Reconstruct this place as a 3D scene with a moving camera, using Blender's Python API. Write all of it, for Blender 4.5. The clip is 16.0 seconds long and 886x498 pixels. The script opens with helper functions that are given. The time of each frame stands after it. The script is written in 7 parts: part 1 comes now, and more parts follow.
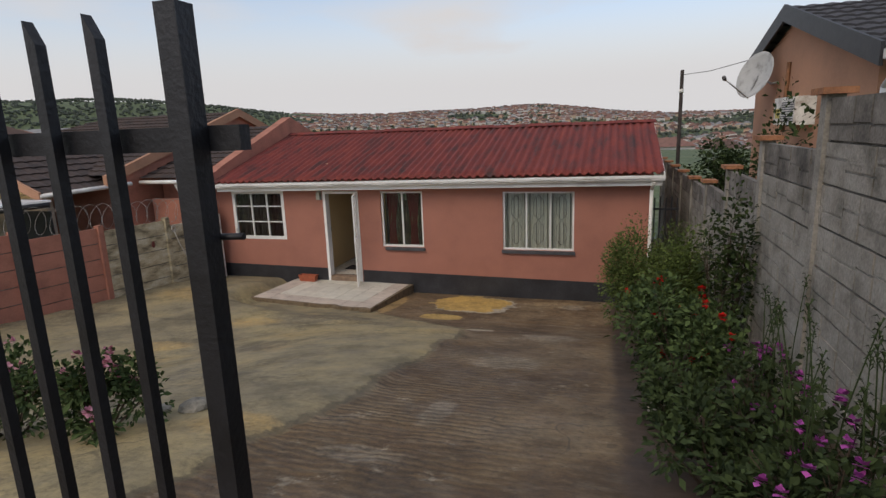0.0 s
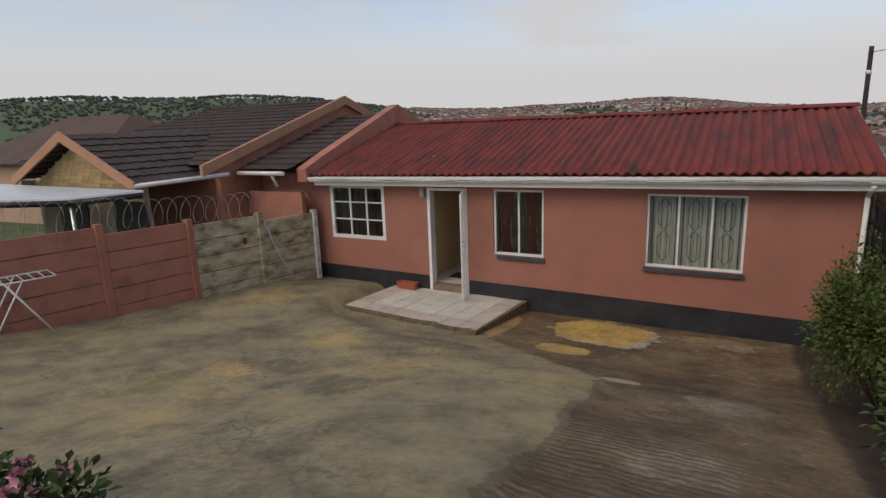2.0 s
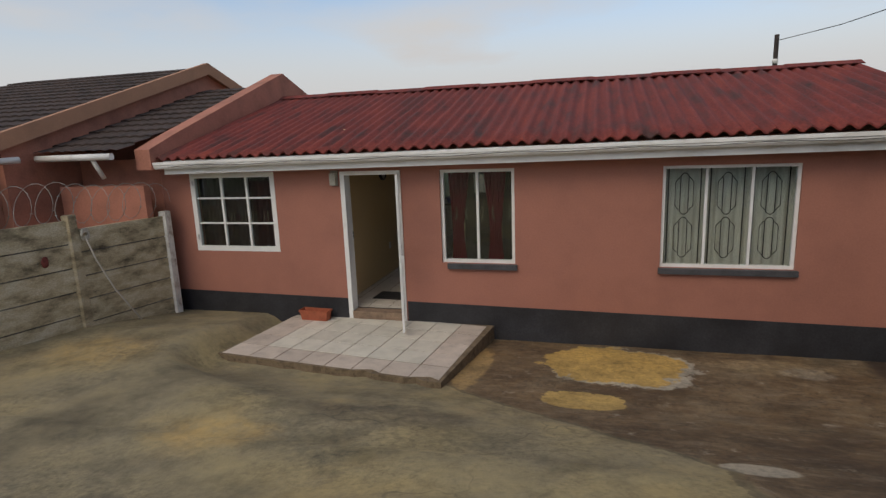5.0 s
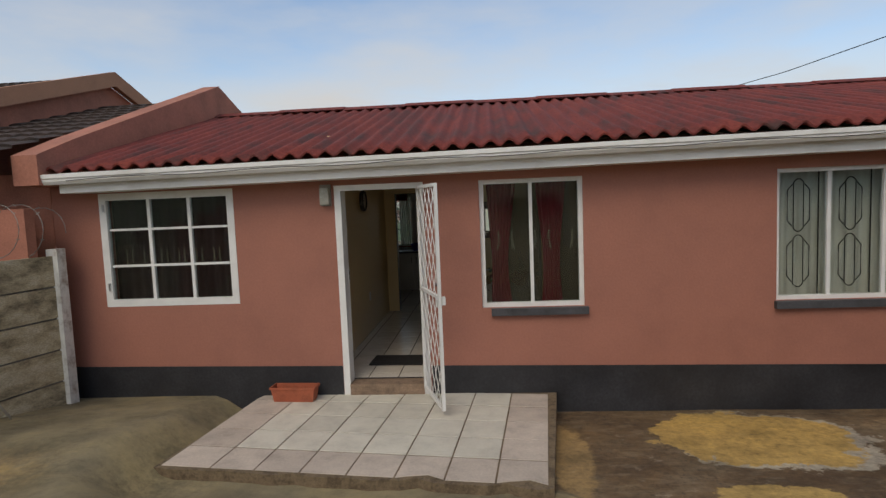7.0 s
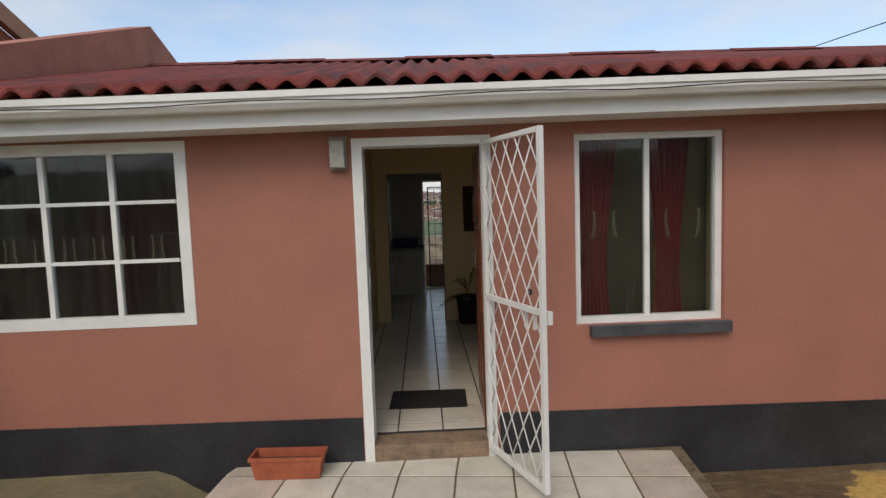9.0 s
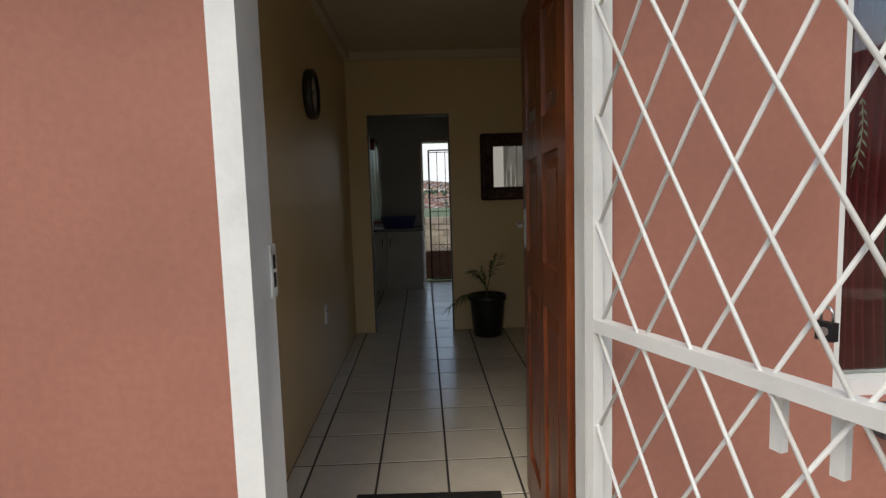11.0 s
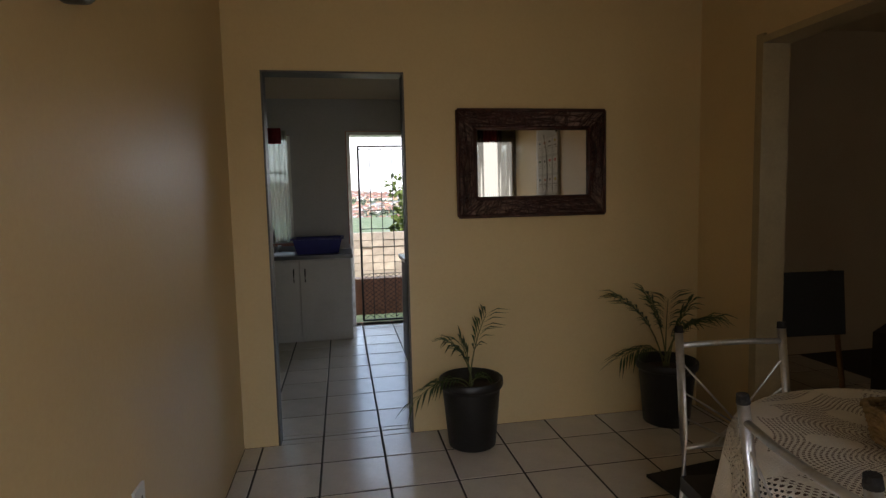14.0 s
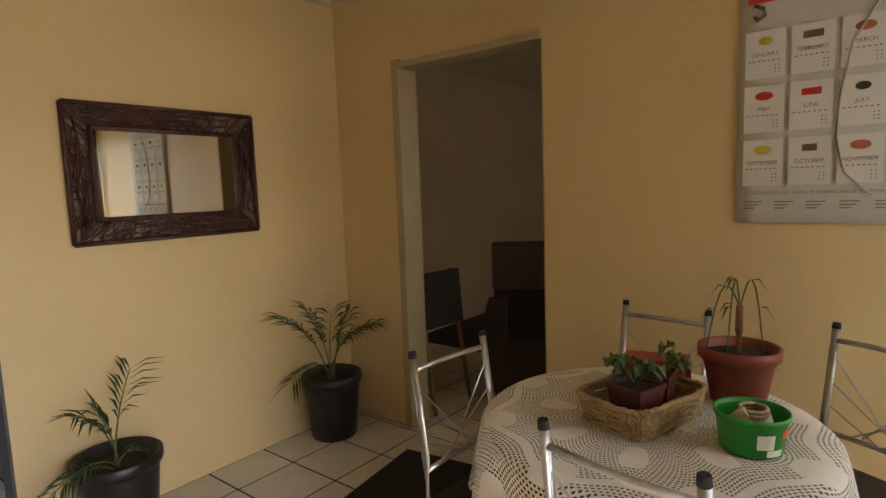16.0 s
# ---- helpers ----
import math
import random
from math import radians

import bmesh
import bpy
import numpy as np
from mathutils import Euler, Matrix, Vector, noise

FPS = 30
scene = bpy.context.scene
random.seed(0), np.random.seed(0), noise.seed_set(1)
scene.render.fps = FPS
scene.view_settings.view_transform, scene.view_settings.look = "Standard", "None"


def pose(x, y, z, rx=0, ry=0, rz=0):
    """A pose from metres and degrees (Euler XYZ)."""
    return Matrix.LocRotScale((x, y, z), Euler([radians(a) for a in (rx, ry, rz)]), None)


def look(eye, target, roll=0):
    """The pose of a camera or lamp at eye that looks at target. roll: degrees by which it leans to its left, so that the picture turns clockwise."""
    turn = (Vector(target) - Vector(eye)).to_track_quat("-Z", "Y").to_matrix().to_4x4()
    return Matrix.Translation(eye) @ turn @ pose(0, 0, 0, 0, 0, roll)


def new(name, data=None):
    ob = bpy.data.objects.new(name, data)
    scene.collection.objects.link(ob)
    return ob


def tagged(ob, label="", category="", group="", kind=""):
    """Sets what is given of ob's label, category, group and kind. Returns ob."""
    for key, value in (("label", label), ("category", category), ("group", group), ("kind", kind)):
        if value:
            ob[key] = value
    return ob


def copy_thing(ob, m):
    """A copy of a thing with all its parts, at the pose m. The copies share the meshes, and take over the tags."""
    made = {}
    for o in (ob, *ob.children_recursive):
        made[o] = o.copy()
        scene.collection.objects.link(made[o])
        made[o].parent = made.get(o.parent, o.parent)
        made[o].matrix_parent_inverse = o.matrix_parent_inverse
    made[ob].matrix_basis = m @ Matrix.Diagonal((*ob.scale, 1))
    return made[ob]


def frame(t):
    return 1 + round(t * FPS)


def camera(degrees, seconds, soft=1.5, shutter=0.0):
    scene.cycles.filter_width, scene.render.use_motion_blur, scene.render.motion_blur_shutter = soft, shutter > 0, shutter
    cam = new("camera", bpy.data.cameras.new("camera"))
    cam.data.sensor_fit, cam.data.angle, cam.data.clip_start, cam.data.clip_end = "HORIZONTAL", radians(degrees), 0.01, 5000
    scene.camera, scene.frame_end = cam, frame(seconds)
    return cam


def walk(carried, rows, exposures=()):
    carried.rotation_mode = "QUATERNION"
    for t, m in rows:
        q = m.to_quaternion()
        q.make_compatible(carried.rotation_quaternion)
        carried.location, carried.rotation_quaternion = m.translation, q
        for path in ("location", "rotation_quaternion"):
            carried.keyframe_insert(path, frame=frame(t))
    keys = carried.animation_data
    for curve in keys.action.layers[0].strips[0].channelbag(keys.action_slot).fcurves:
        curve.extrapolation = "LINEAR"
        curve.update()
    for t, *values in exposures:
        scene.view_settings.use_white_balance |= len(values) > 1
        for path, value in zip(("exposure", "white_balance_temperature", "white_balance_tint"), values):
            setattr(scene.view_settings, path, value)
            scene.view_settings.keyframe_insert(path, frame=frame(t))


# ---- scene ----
cam = camera(77.0, 16.0, 1.4)
PATH = [
    (0, (6.629, -12.029, 3.472), (6.061, -10.159, 3.048), -2.1),
    (0.5, (6.521, -11.52, 3.399), (5.946, -9.652, 2.973), -2.1),
    (1, (6.342, -11.044, 3.344), (5.715, -9.193, 2.92), -2.1),
    (1.5, (6.04, -10.635, 3.35), (5.227, -8.858, 2.923), -2.0),
    (2, (5.781, -10.139, 3.319), (4.855, -8.419, 2.89), -2.0),
    (2.5, (5.397, -9.675, 3.221), (4.466, -7.958, 2.794), -2.0),
    (3, (5.004, -9.236, 3.136), (4.08, -7.515, 2.705), -2.0),
    (3.5, (4.639, -8.775, 3.026), (3.752, -7.035, 2.594), -2.1),
    (4, (4.337, -8.293, 2.89), (3.532, -6.514, 2.457), -2.1),
    (4.2, (4.192, -8.131, 2.839), (3.456, -6.323, 2.405), -2.0),
    (6.3, (2.363, -6.337, 1.999), (2.074, -4.372, 1.765), -2.4),
    (6.5, (2.148, -6.169, 1.973), (1.902, -4.195, 1.773), -2.2),
    (7, (1.558, -5.69, 1.856), (1.396, -3.704, 1.694), -2.3),
    (7.5, (1.041, -5.264, 1.742), (0.986, -3.27, 1.594), -2.2),
    (8, (0.589, -4.798, 1.716), (0.625, -2.804, 1.559), -2.2),
    (8.2, (0.44, -4.622, 1.694), (0.511, -2.629, 1.535), -2.0),
    (10.3, (0.447, -2.122, 1.436), (0.503, -0.131, 1.260), -1.5),
    (10.5, (0.456, -1.884, 1.370), (0.512, 0.107, 1.190), -1.2),
    (11, (0.464, -1.329, 1.323), (0.529, 0.660, 1.122), -1.7),
    (11.5, (0.434, -0.873, 1.342), (0.511, 1.116, 1.147), -1.7),
    (12, (0.436, -0.431, 1.320), (0.527, 1.558, 1.134), -1.6),
    (12.5, (0.424, -0.057, 1.323), (0.548, 1.931, 1.143), -1.2),
    (13, (0.43, 0.317, 1.329), (0.575, 2.303, 1.15), -1.4),
    (13.5, (0.404, 0.571, 1.368), (0.585, 2.556, 1.194), -1.4),
    (14, (0.359, 0.815, 1.35), (0.713, 2.776, 1.174), -1.4),
    (14.5, (0.303, 0.962, 1.395), (0.985, 2.833, 1.212), -1.6),
    (15, (0.228, 1.078, 1.443), (1.343, 2.725, 1.237), -2.0),
    (15.5, (0.153, 1.202, 1.438), (1.576, 2.592, 1.226), -1.9),
    (16, (0.124, 1.258, 1.441), (1.692, 2.481, 1.221), -2.0),
]
walk(cam, [(t, look(e, g, r)) for t, e, g, r in PATH],
     [(0.0, -0.15, 6750, 13), (1.5, -0.25, 6750, 13), (4.2, -0.33, 6750, 12), (6.5, -0.25, 6750, 10), (8.2, -0.22, 6750, 10), (10.3, 0.58, 6500, 8), (11.0, 0.45, 6500, 8), (11.5, 0.5, 6500, 8), (12.0, 0.66, 6500, 11), (12.5, 0.92, 6500, 14),
      (13.0, 1.38, 6600, 14), (13.5, 1.7, 6500, 12), (14.0, 2.12, 6500, 11), (14.5, 2.68, 6500, 10), (15.0, 3.05, 6500, 10), (15.5, 3.42, 6500, 10), (16.0, 3.74, 6500, 10)])

# ---- world and sun: a bright overcast day ----
world = bpy.data.worlds.new("sky")
scene.world = world
world.use_nodes = True
wn, wl = world.node_tree.nodes, world.node_tree.links
sky = wn.new("ShaderNodeTexSky")
sky.sky_type, sky.sun_disc = "NISHITA", False
sky.sun_elevation, sky.sun_rotation = radians(45), radians(199)
sky.air_density, sky.dust_density = 1.0, 1.2
wco = wn.new("ShaderNodeTexCoord")
wmap = wn.new("ShaderNodeMapping")
wmap.inputs["Scale"].default_value = (1.0, 1.0, 3.2)
cloud = wn.new("ShaderNodeTexNoise")
cloud.inputs["Scale"].default_value, cloud.inputs["Detail"].default_value, cloud.inputs["Roughness"].default_value = 1.9, 7.0, 0.55
cramp = wn.new("ShaderNodeValToRGB")
cramp.color_ramp.elements[0].position, cramp.color_ramp.elements[1].position = 0.36, 0.72
cmix = wn.new("ShaderNodeMix")
cmix.data_type = "RGBA"
cmix.inputs["B"].default_value = (7.45, 7.6, 7.8, 1)
wl.new(wco.outputs["Generated"], wmap.inputs["Vector"])
wl.new(wmap.outputs["Vector"], cloud.inputs["Vector"])
wl.new(cloud.outputs["Fac"], cramp.inputs["Fac"])
wsep = wn.new("ShaderNodeSeparateXYZ")
whor = wn.new("ShaderNodeMapRange")
whor.interpolation_type = "SMOOTHSTEP"
whor.inputs["From Min"].default_value, whor.inputs["From Max"].default_value = 0.06, 0.27
whor.inputs["To Min"].default_value, whor.inputs["To Max"].default_value = 1.0, 0.0
wmax = wn.new("ShaderNodeMath")
wmax.operation = "MAXIMUM"
wl.new(wco.outputs["Generated"], wsep.inputs[0])
wl.new(wsep.outputs["Z"], whor.inputs["Value"])
wl.new(whor.outputs["Result"], wmax.inputs[0])
wl.new(cramp.outputs["Color"], wmax.inputs[1])
wl.new(wmax.outputs[0], cmix.inputs["Factor"])
wsc = wn.new("ShaderNodeVectorMath")
wsc.operation = "SCALE"
wsc.inputs["Scale"].default_value = 2.0
wl.new(sky.outputs["Color"], wsc.inputs[0])
wl.new(wsc.outputs[0], cmix.inputs["A"])
wl.new(cmix.outputs["Result"], wn["Background"].inputs["Color"])
wn["Background"].inputs["Strength"].default_value = 0.098
sun = new("sun", bpy.data.lights.new("sun", "SUN"))
sun.data.energy, sun.data.angle, sun.data.color = 1.15, radians(30), (1.0, 0.89, 0.72)
sun.matrix_world = look((0, 0, 0), (0.25, 0.72, -0.75))

# daylight entering by the dining-room window
wlamp = new("window_daylight", bpy.data.lights.new("window_daylight", "AREA"))
wlamp.data.shape, wlamp.data.size, wlamp.data.size_y, wlamp.data.energy, wlamp.data.color = "RECTANGLE", 0.98, 1.25, 1.15, (1.0, 0.95, 0.86)
wlamp.matrix_world = look((2.0, 0.257, 1.42), (2.0, 2.0, 1.42))
blamp = new("bedroom_daylight", bpy.data.lights.new("bedroom_daylight", "AREA"))
blamp.data.shape, blamp.data.size, blamp.data.size_y, blamp.data.energy, blamp.data.color = "RECTANGLE", 1.45, 1.25, 0.7, (1.0, 0.84, 0.62)
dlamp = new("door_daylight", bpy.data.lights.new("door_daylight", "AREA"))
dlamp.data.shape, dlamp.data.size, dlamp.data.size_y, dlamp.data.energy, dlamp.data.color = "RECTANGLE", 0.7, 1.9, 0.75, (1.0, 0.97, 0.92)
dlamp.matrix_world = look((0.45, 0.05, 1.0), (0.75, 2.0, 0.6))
blamp.matrix_world = look((5.15, 0.27, 1.42), (5.15, 2.4, 1.42))

# ---- materials ----
def material(name, base, rough=0.6, var=0.15, scale=6.0, fine=60.0, bump=0.2, metallic=0.0, spec=0.5, dark=None, tint=None, stretch=None, rand=0.0):
    """A surface with two scales of variation and fine relief; dark: stains' colour; rand: object-to-object change of value."""
    m = bpy.data.materials.new(name)
    m.use_nodes = True
    n, l = m.node_tree.nodes, m.node_tree.links
    b = n["Principled BSDF"]
    geo = n.new("ShaderNodeNewGeometry") if not rand else None
    co = n.new("ShaderNodeTexCoord")
    src = co.outputs["Object"] if rand else geo.outputs["Position"]
    if stretch:
        mp = n.new("ShaderNodeMapping")
        mp.inputs["Scale"].default_value = stretch
        l.new(src, mp.inputs["Vector"])
        src = mp.outputs["Vector"]
    big, small = n.new("ShaderNodeTexNoise"), n.new("ShaderNodeTexNoise")
    big.inputs["Scale"].default_value, big.inputs["Detail"].default_value, big.inputs["Roughness"].default_value = scale, 6, 0.62
    small.inputs["Scale"].default_value, small.inputs["Detail"].default_value = fine, 4
    l.new(src, big.inputs["Vector"])
    l.new(src, small.inputs["Vector"])
    ramp = n.new("ShaderNodeValToRGB")
    d = dark or [c * (1 - var * 1.6) for c in base]
    h = tint or [min(1, c * (1 + var)) for c in base]
    e = ramp.color_ramp.elements
    e[0].position, e[0].color = 0.3, (*d, 1)
    e[1].position, e[1].color = 0.72, (*h, 1)
    mid = ramp.color_ramp.elements.new(0.5)
    mid.color = (*base, 1)
    l.new(big.outputs["Fac"], ramp.inputs["Fac"])
    mx = n.new("ShaderNodeMix")
    mx.data_type, mx.blend_type = "RGBA", "OVERLAY"
    mx.inputs["Factor"].default_value = min(0.6, var * 1.5)
    l.new(ramp.outputs["Color"], mx.inputs["A"])
    l.new(small.outputs["Fac"], mx.inputs["B"])
    out = mx.outputs["Result"]
    if rand:
        info = n.new("ShaderNodeObjectInfo")
        mr = n.new("ShaderNodeMapRange")
        mr.inputs["To Min"].default_value, mr.inputs["To Max"].default_value = 1 - rand, 1 + rand
        l.new(info.outputs["Random"], mr.inputs["Value"])
        hs = n.new("ShaderNodeHueSaturation")
        l.new(mr.outputs["Result"], hs.inputs["Value"])
        l.new(out, hs.inputs["Color"])
        out = hs.outputs["Color"]
    l.new(out, b.inputs["Base Color"])
    rr = n.new("ShaderNodeMapRange")
    rr.inputs["To Min"].default_value, rr.inputs["To Max"].default_value = max(0.03, rough - 0.1), min(1, rough + 0.1)
    l.new(big.outputs["Fac"], rr.inputs["Value"])
    l.new(rr.outputs["Result"], b.inputs["Roughness"])
    b.inputs["Metallic"].default_value = metallic
    b.inputs["Specular IOR Level"].default_value = spec
    if bump:
        bp = n.new("ShaderNodeBump")
        bp.inputs["Strength"].default_value, bp.inputs["Distance"].default_value = bump, 0.01
        add = n.new("ShaderNodeMath")
        l.new(big.outputs["Fac"], add.inputs[0])
        l.new(small.outputs["Fac"], add.inputs[1])
        l.new(add.outputs[0], bp.inputs["Height"])
        l.new(bp.outputs["Normal"], b.inputs["Normal"])
    return m


def tree_of(m):
    return m.node_tree.nodes, m.node_tree.links, m.node_tree.nodes["Principled BSDF"]


PINK = material("terracotta wall paint", (0.345, 0.144, 0.10), 0.75, 0.09, 1.2, 45, 0.2)
PINK_OLD = material("weathered terracotta paint", (0.40, 0.165, 0.11), 0.85, 0.16, 2.5, 50, 0.3)
PEACH = material("peach wall paint", (0.42, 0.22, 0.13), 0.85, 0.1, 1.5, 45, 0.15)
BLACK_PLINTH = material("black bitumen paint", (0.02, 0.02, 0.023), 0.6, 0.4, 2.0, 40, 0.35, tint=(0.034, 0.034, 0.038))
WHITE = material("white gloss paint", (0.74, 0.74, 0.71), 0.38, 0.06, 5, 60, 0.12)
WHITE_OLD = material("chipped white paint", (0.68, 0.67, 0.62), 0.6, 0.2, 7, 50, 0.4, dark=(0.3, 0.24, 0.18))
GUTTER = material("white gutter enamel", (0.74, 0.73, 0.69), 0.42, 0.06, 1.6, 30, 0.12, dark=(0.58, 0.56, 0.51))
GREY_SILL = material("grey cement sill", (0.06, 0.06, 0.065), 0.75, 0.25, 6, 60, 0.3)
CREAM = material("cream wall paint", (0.66, 0.50, 0.26), 0.42, 0.04, 1.0, 70, 0.1)
CEILING = material("ceiling board paint", (0.6, 0.5, 0.36), 0.7, 0.04, 1.5, 60, 0.1)
KITCHEN_WALL = material("grey kitchen wall tile", (0.42, 0.42, 0.42), 0.35, 0.06, 1.5, 40, 0.05)
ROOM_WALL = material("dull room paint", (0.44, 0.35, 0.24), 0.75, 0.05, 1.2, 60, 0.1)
CONCRETE = material("precast concrete", (0.33, 0.30, 0.24), 0.9, 0.3, 4, 45, 0.6, dark=(0.13, 0.12, 0.09), tint=(0.44, 0.41, 0.34))
CONCRETE_GREY = material("stone-faced precast concrete", (0.26, 0.24, 0.205), 0.92, 0.3, 2.6, 40, 0.9, dark=(0.11, 0.10, 0.08), tint=(0.35, 0.33, 0.29))
CONCRETE_DIRTY_SHADE = material("blackened precast concrete and joint shade", (0.15, 0.135, 0.115), 0.95, 0.35, 3, 40, 0.6, dark=(0.05, 0.045, 0.038), tint=(0.27, 0.25, 0.22))
TIMBER = material("varnished orange-brown timber", (0.135, 0.034, 0.01), 0.3, 0.35, 3.0, 30, 0.12, stretch=(6, 6, 0.6), dark=(0.05, 0.013, 0.005), tint=(0.22, 0.058, 0.016))
BLACK_STEEL = material("black painted steel", (0.012, 0.012, 0.014), 0.5, 0.3, 8, 90, 0.2)
STEEL = material("brushed silver steel", (0.5, 0.5, 0.5), 0.32, 0.15, 12, 120, 0.05, metallic=0.9)
RUBBER = material("black rubber", (0.012, 0.011, 0.011), 0.85, 0.3, 20, 150, 0.4)
DARK_TILE_ROOF = material("dark brown roof tile", (0.055, 0.037, 0.030), 0.85, 0.3, 3, 35, 0.4, dark=(0.02, 0.016, 0.014))
GREY_TILE_ROOF = material("charcoal roof tile", (0.05, 0.05, 0.055), 0.8, 0.25, 3, 35, 0.4)
RED_ROOF = material("red painted fibre-cement sheet", (0.165, 0.027, 0.02), 0.8, 0.45, 1.7, 26, 0.5, dark=(0.05, 0.02, 0.016), tint=(0.23, 0.042, 0.026), stretch=(2.2, 0.5, 1))
BRICK = material("yellow face brick", (0.42, 0.29, 0.13), 0.9, 0.2, 8, 60, 0.4, rand=0.25)
MORTAR = material("pale mortar", (0.3, 0.25, 0.19), 0.95, 0.15, 8, 60, 0.3)


def glass_material(name, tint=(0.9, 0.95, 0.95)):
    m = bpy.data.materials.new(name)
    m.use_nodes = True
    n, l, b = tree_of(m)
    g = n.new("ShaderNodeBsdfGlossy")
    g.inputs["Roughness"].default_value = 0.015
    tr = n.new("ShaderNodeBsdfTransparent")
    tr.inputs["Color"].default_value = (*tint, 1)
    fr = n.new("ShaderNodeFresnel")
    fr.inputs["IOR"].default_value = 1.45
    mx = n.new("ShaderNodeMixShader")
    l.new(fr.outputs[0], mx.inputs[0])
    l.new(tr.outputs[0], mx.inputs[1])
    l.new(g.outputs[0], mx.inputs[2])
    l.new(mx.outputs[0], n["Material Output"].inputs["Surface"])
    return m


GLASS = glass_material("window glass")
MIRROR = material("silvered mirror", (0.82, 0.82, 0.8), 0.02, 0.0, 5, 50, 0, metallic=1.0)
tree_of(MIRROR)[2].inputs["Roughness"].default_value = 0.02
for lk in list(MIRROR.node_tree.links):
    if lk.to_socket.name == "Roughness":
        MIRROR.node_tree.links.remove(lk)


# ---- mesh helpers ----
def box(bm, x0, y0, z0, x1, y1, z1, m=None):
    vs = [Vector((x, y, z)) for x in (x0, x1) for y in (y0, y1) for z in (z0, z1)]
    if m is not None:
        vs = [m @ v for v in vs]
    v = [bm.verts.new(p) for p in vs]
    for f in ((0, 1, 3, 2), (4, 6, 7, 5), (0, 4, 5, 1), (2, 3, 7, 6), (0, 2, 6, 4), (1, 5, 7, 3)):
        bm.faces.new([v[i] for i in f])
    return v


def rod(bm, a, b, r0, r1=None, seg=8):
    a, b = Vector(a), Vector(b)
    r1 = r0 if r1 is None else r1
    q = (b - a).to_track_quat("Z", "Y").to_matrix()
    ring = []
    for p, r in ((a, r0), (b, r1)):
        ring.append([bm.verts.new(p + q @ Vector((r * math.cos(2 * math.pi * i / seg), r * math.sin(2 * math.pi * i / seg), 0))) for i in range(seg)])
    for i in range(seg):
        f = bm.faces.new((ring[0][i], ring[0][(i + 1) % seg], ring[1][(i + 1) % seg], ring[1][i]))
        f.smooth = seg > 6
    bm.faces.new(ring[0][::-1])
    bm.faces.new(ring[1])


def tube(bm, pts, r, seg=6, taper=1.0):
    pts = [Vector(p) for p in pts]
    rings = []
    for k, p in enumerate(pts):
        d = (pts[min(k + 1, len(pts) - 1)] - pts[max(k - 1, 0)]).normalized()
        q = d.to_track_quat("Z", "Y").to_matrix()
        rr = r * (1 + (taper - 1) * k / max(1, len(pts) - 1))
        rings.append([bm.verts.new(p + q @ Vector((rr * math.cos(2 * math.pi * i / seg), rr * math.sin(2 * math.pi * i / seg), 0))) for i in range(seg)])
    for a, b in zip(rings, rings[1:]):
        for i in range(seg):
            f = bm.faces.new((a[i], a[(i + 1) % seg], b[(i + 1) % seg], b[i]))
            f.smooth = True
    bm.faces.new(rings[0][::-1])
    bm.faces.new(rings[-1])


def lathe(bm, prof, seg=32, closed=True, centre=(0, 0)):
    rings = [[bm.verts.new((centre[0] + r * math.cos(2 * math.pi * i / seg), centre[1] + r * math.sin(2 * math.pi * i / seg), z)) for i in range(seg)] for r, z in prof]
    for a, b in zip(rings, rings[1:]):
        for i in range(seg):
            f = bm.faces.new((a[i], a[(i + 1) % seg], b[(i + 1) % seg], b[i]))
            f.smooth = True
    if closed:
        bm.faces.new(rings[0][::-1])
        bm.faces.new(rings[-1])


def finish(ob, bm, mat, bevel=0.0):
    if bevel:
        bmesh.ops.bevel(bm, geom=[e for e in bm.edges if len(e.link_faces) == 2 and e.calc_face_angle(0) > 0.6], offset=bevel, segments=2, affect="EDGES", profile=0.6)
    bmesh.ops.recalc_face_normals(bm, faces=bm.faces)
    bm.to_mesh(ob.data)
    bm.free()
    if mat:
        ob.data.materials.append(mat)


def part(name, bm, mat, parent, label="", bevel=0.0, kind=""):
    ob = new(name, bpy.data.meshes.new(name))
    finish(ob, bm, mat, bevel)
    ob.parent = parent
    return tagged(ob, label, kind=kind)


def thing(name, m, label, category, group="", kind=""):
    ob = new(name)
    ob.empty_display_size = 0.1
    ob.matrix_world = m
    return tagged(ob, label, category, group, kind)


def solid(name, bm, mat, label, category, group="", kind="", bevel=0.0, m=None):
    ob = new(name, bpy.data.meshes.new(name))
    finish(ob, bm, mat, bevel)
    if m is not None:
        ob.matrix_world = m
    return tagged(ob, label, category, group, kind)


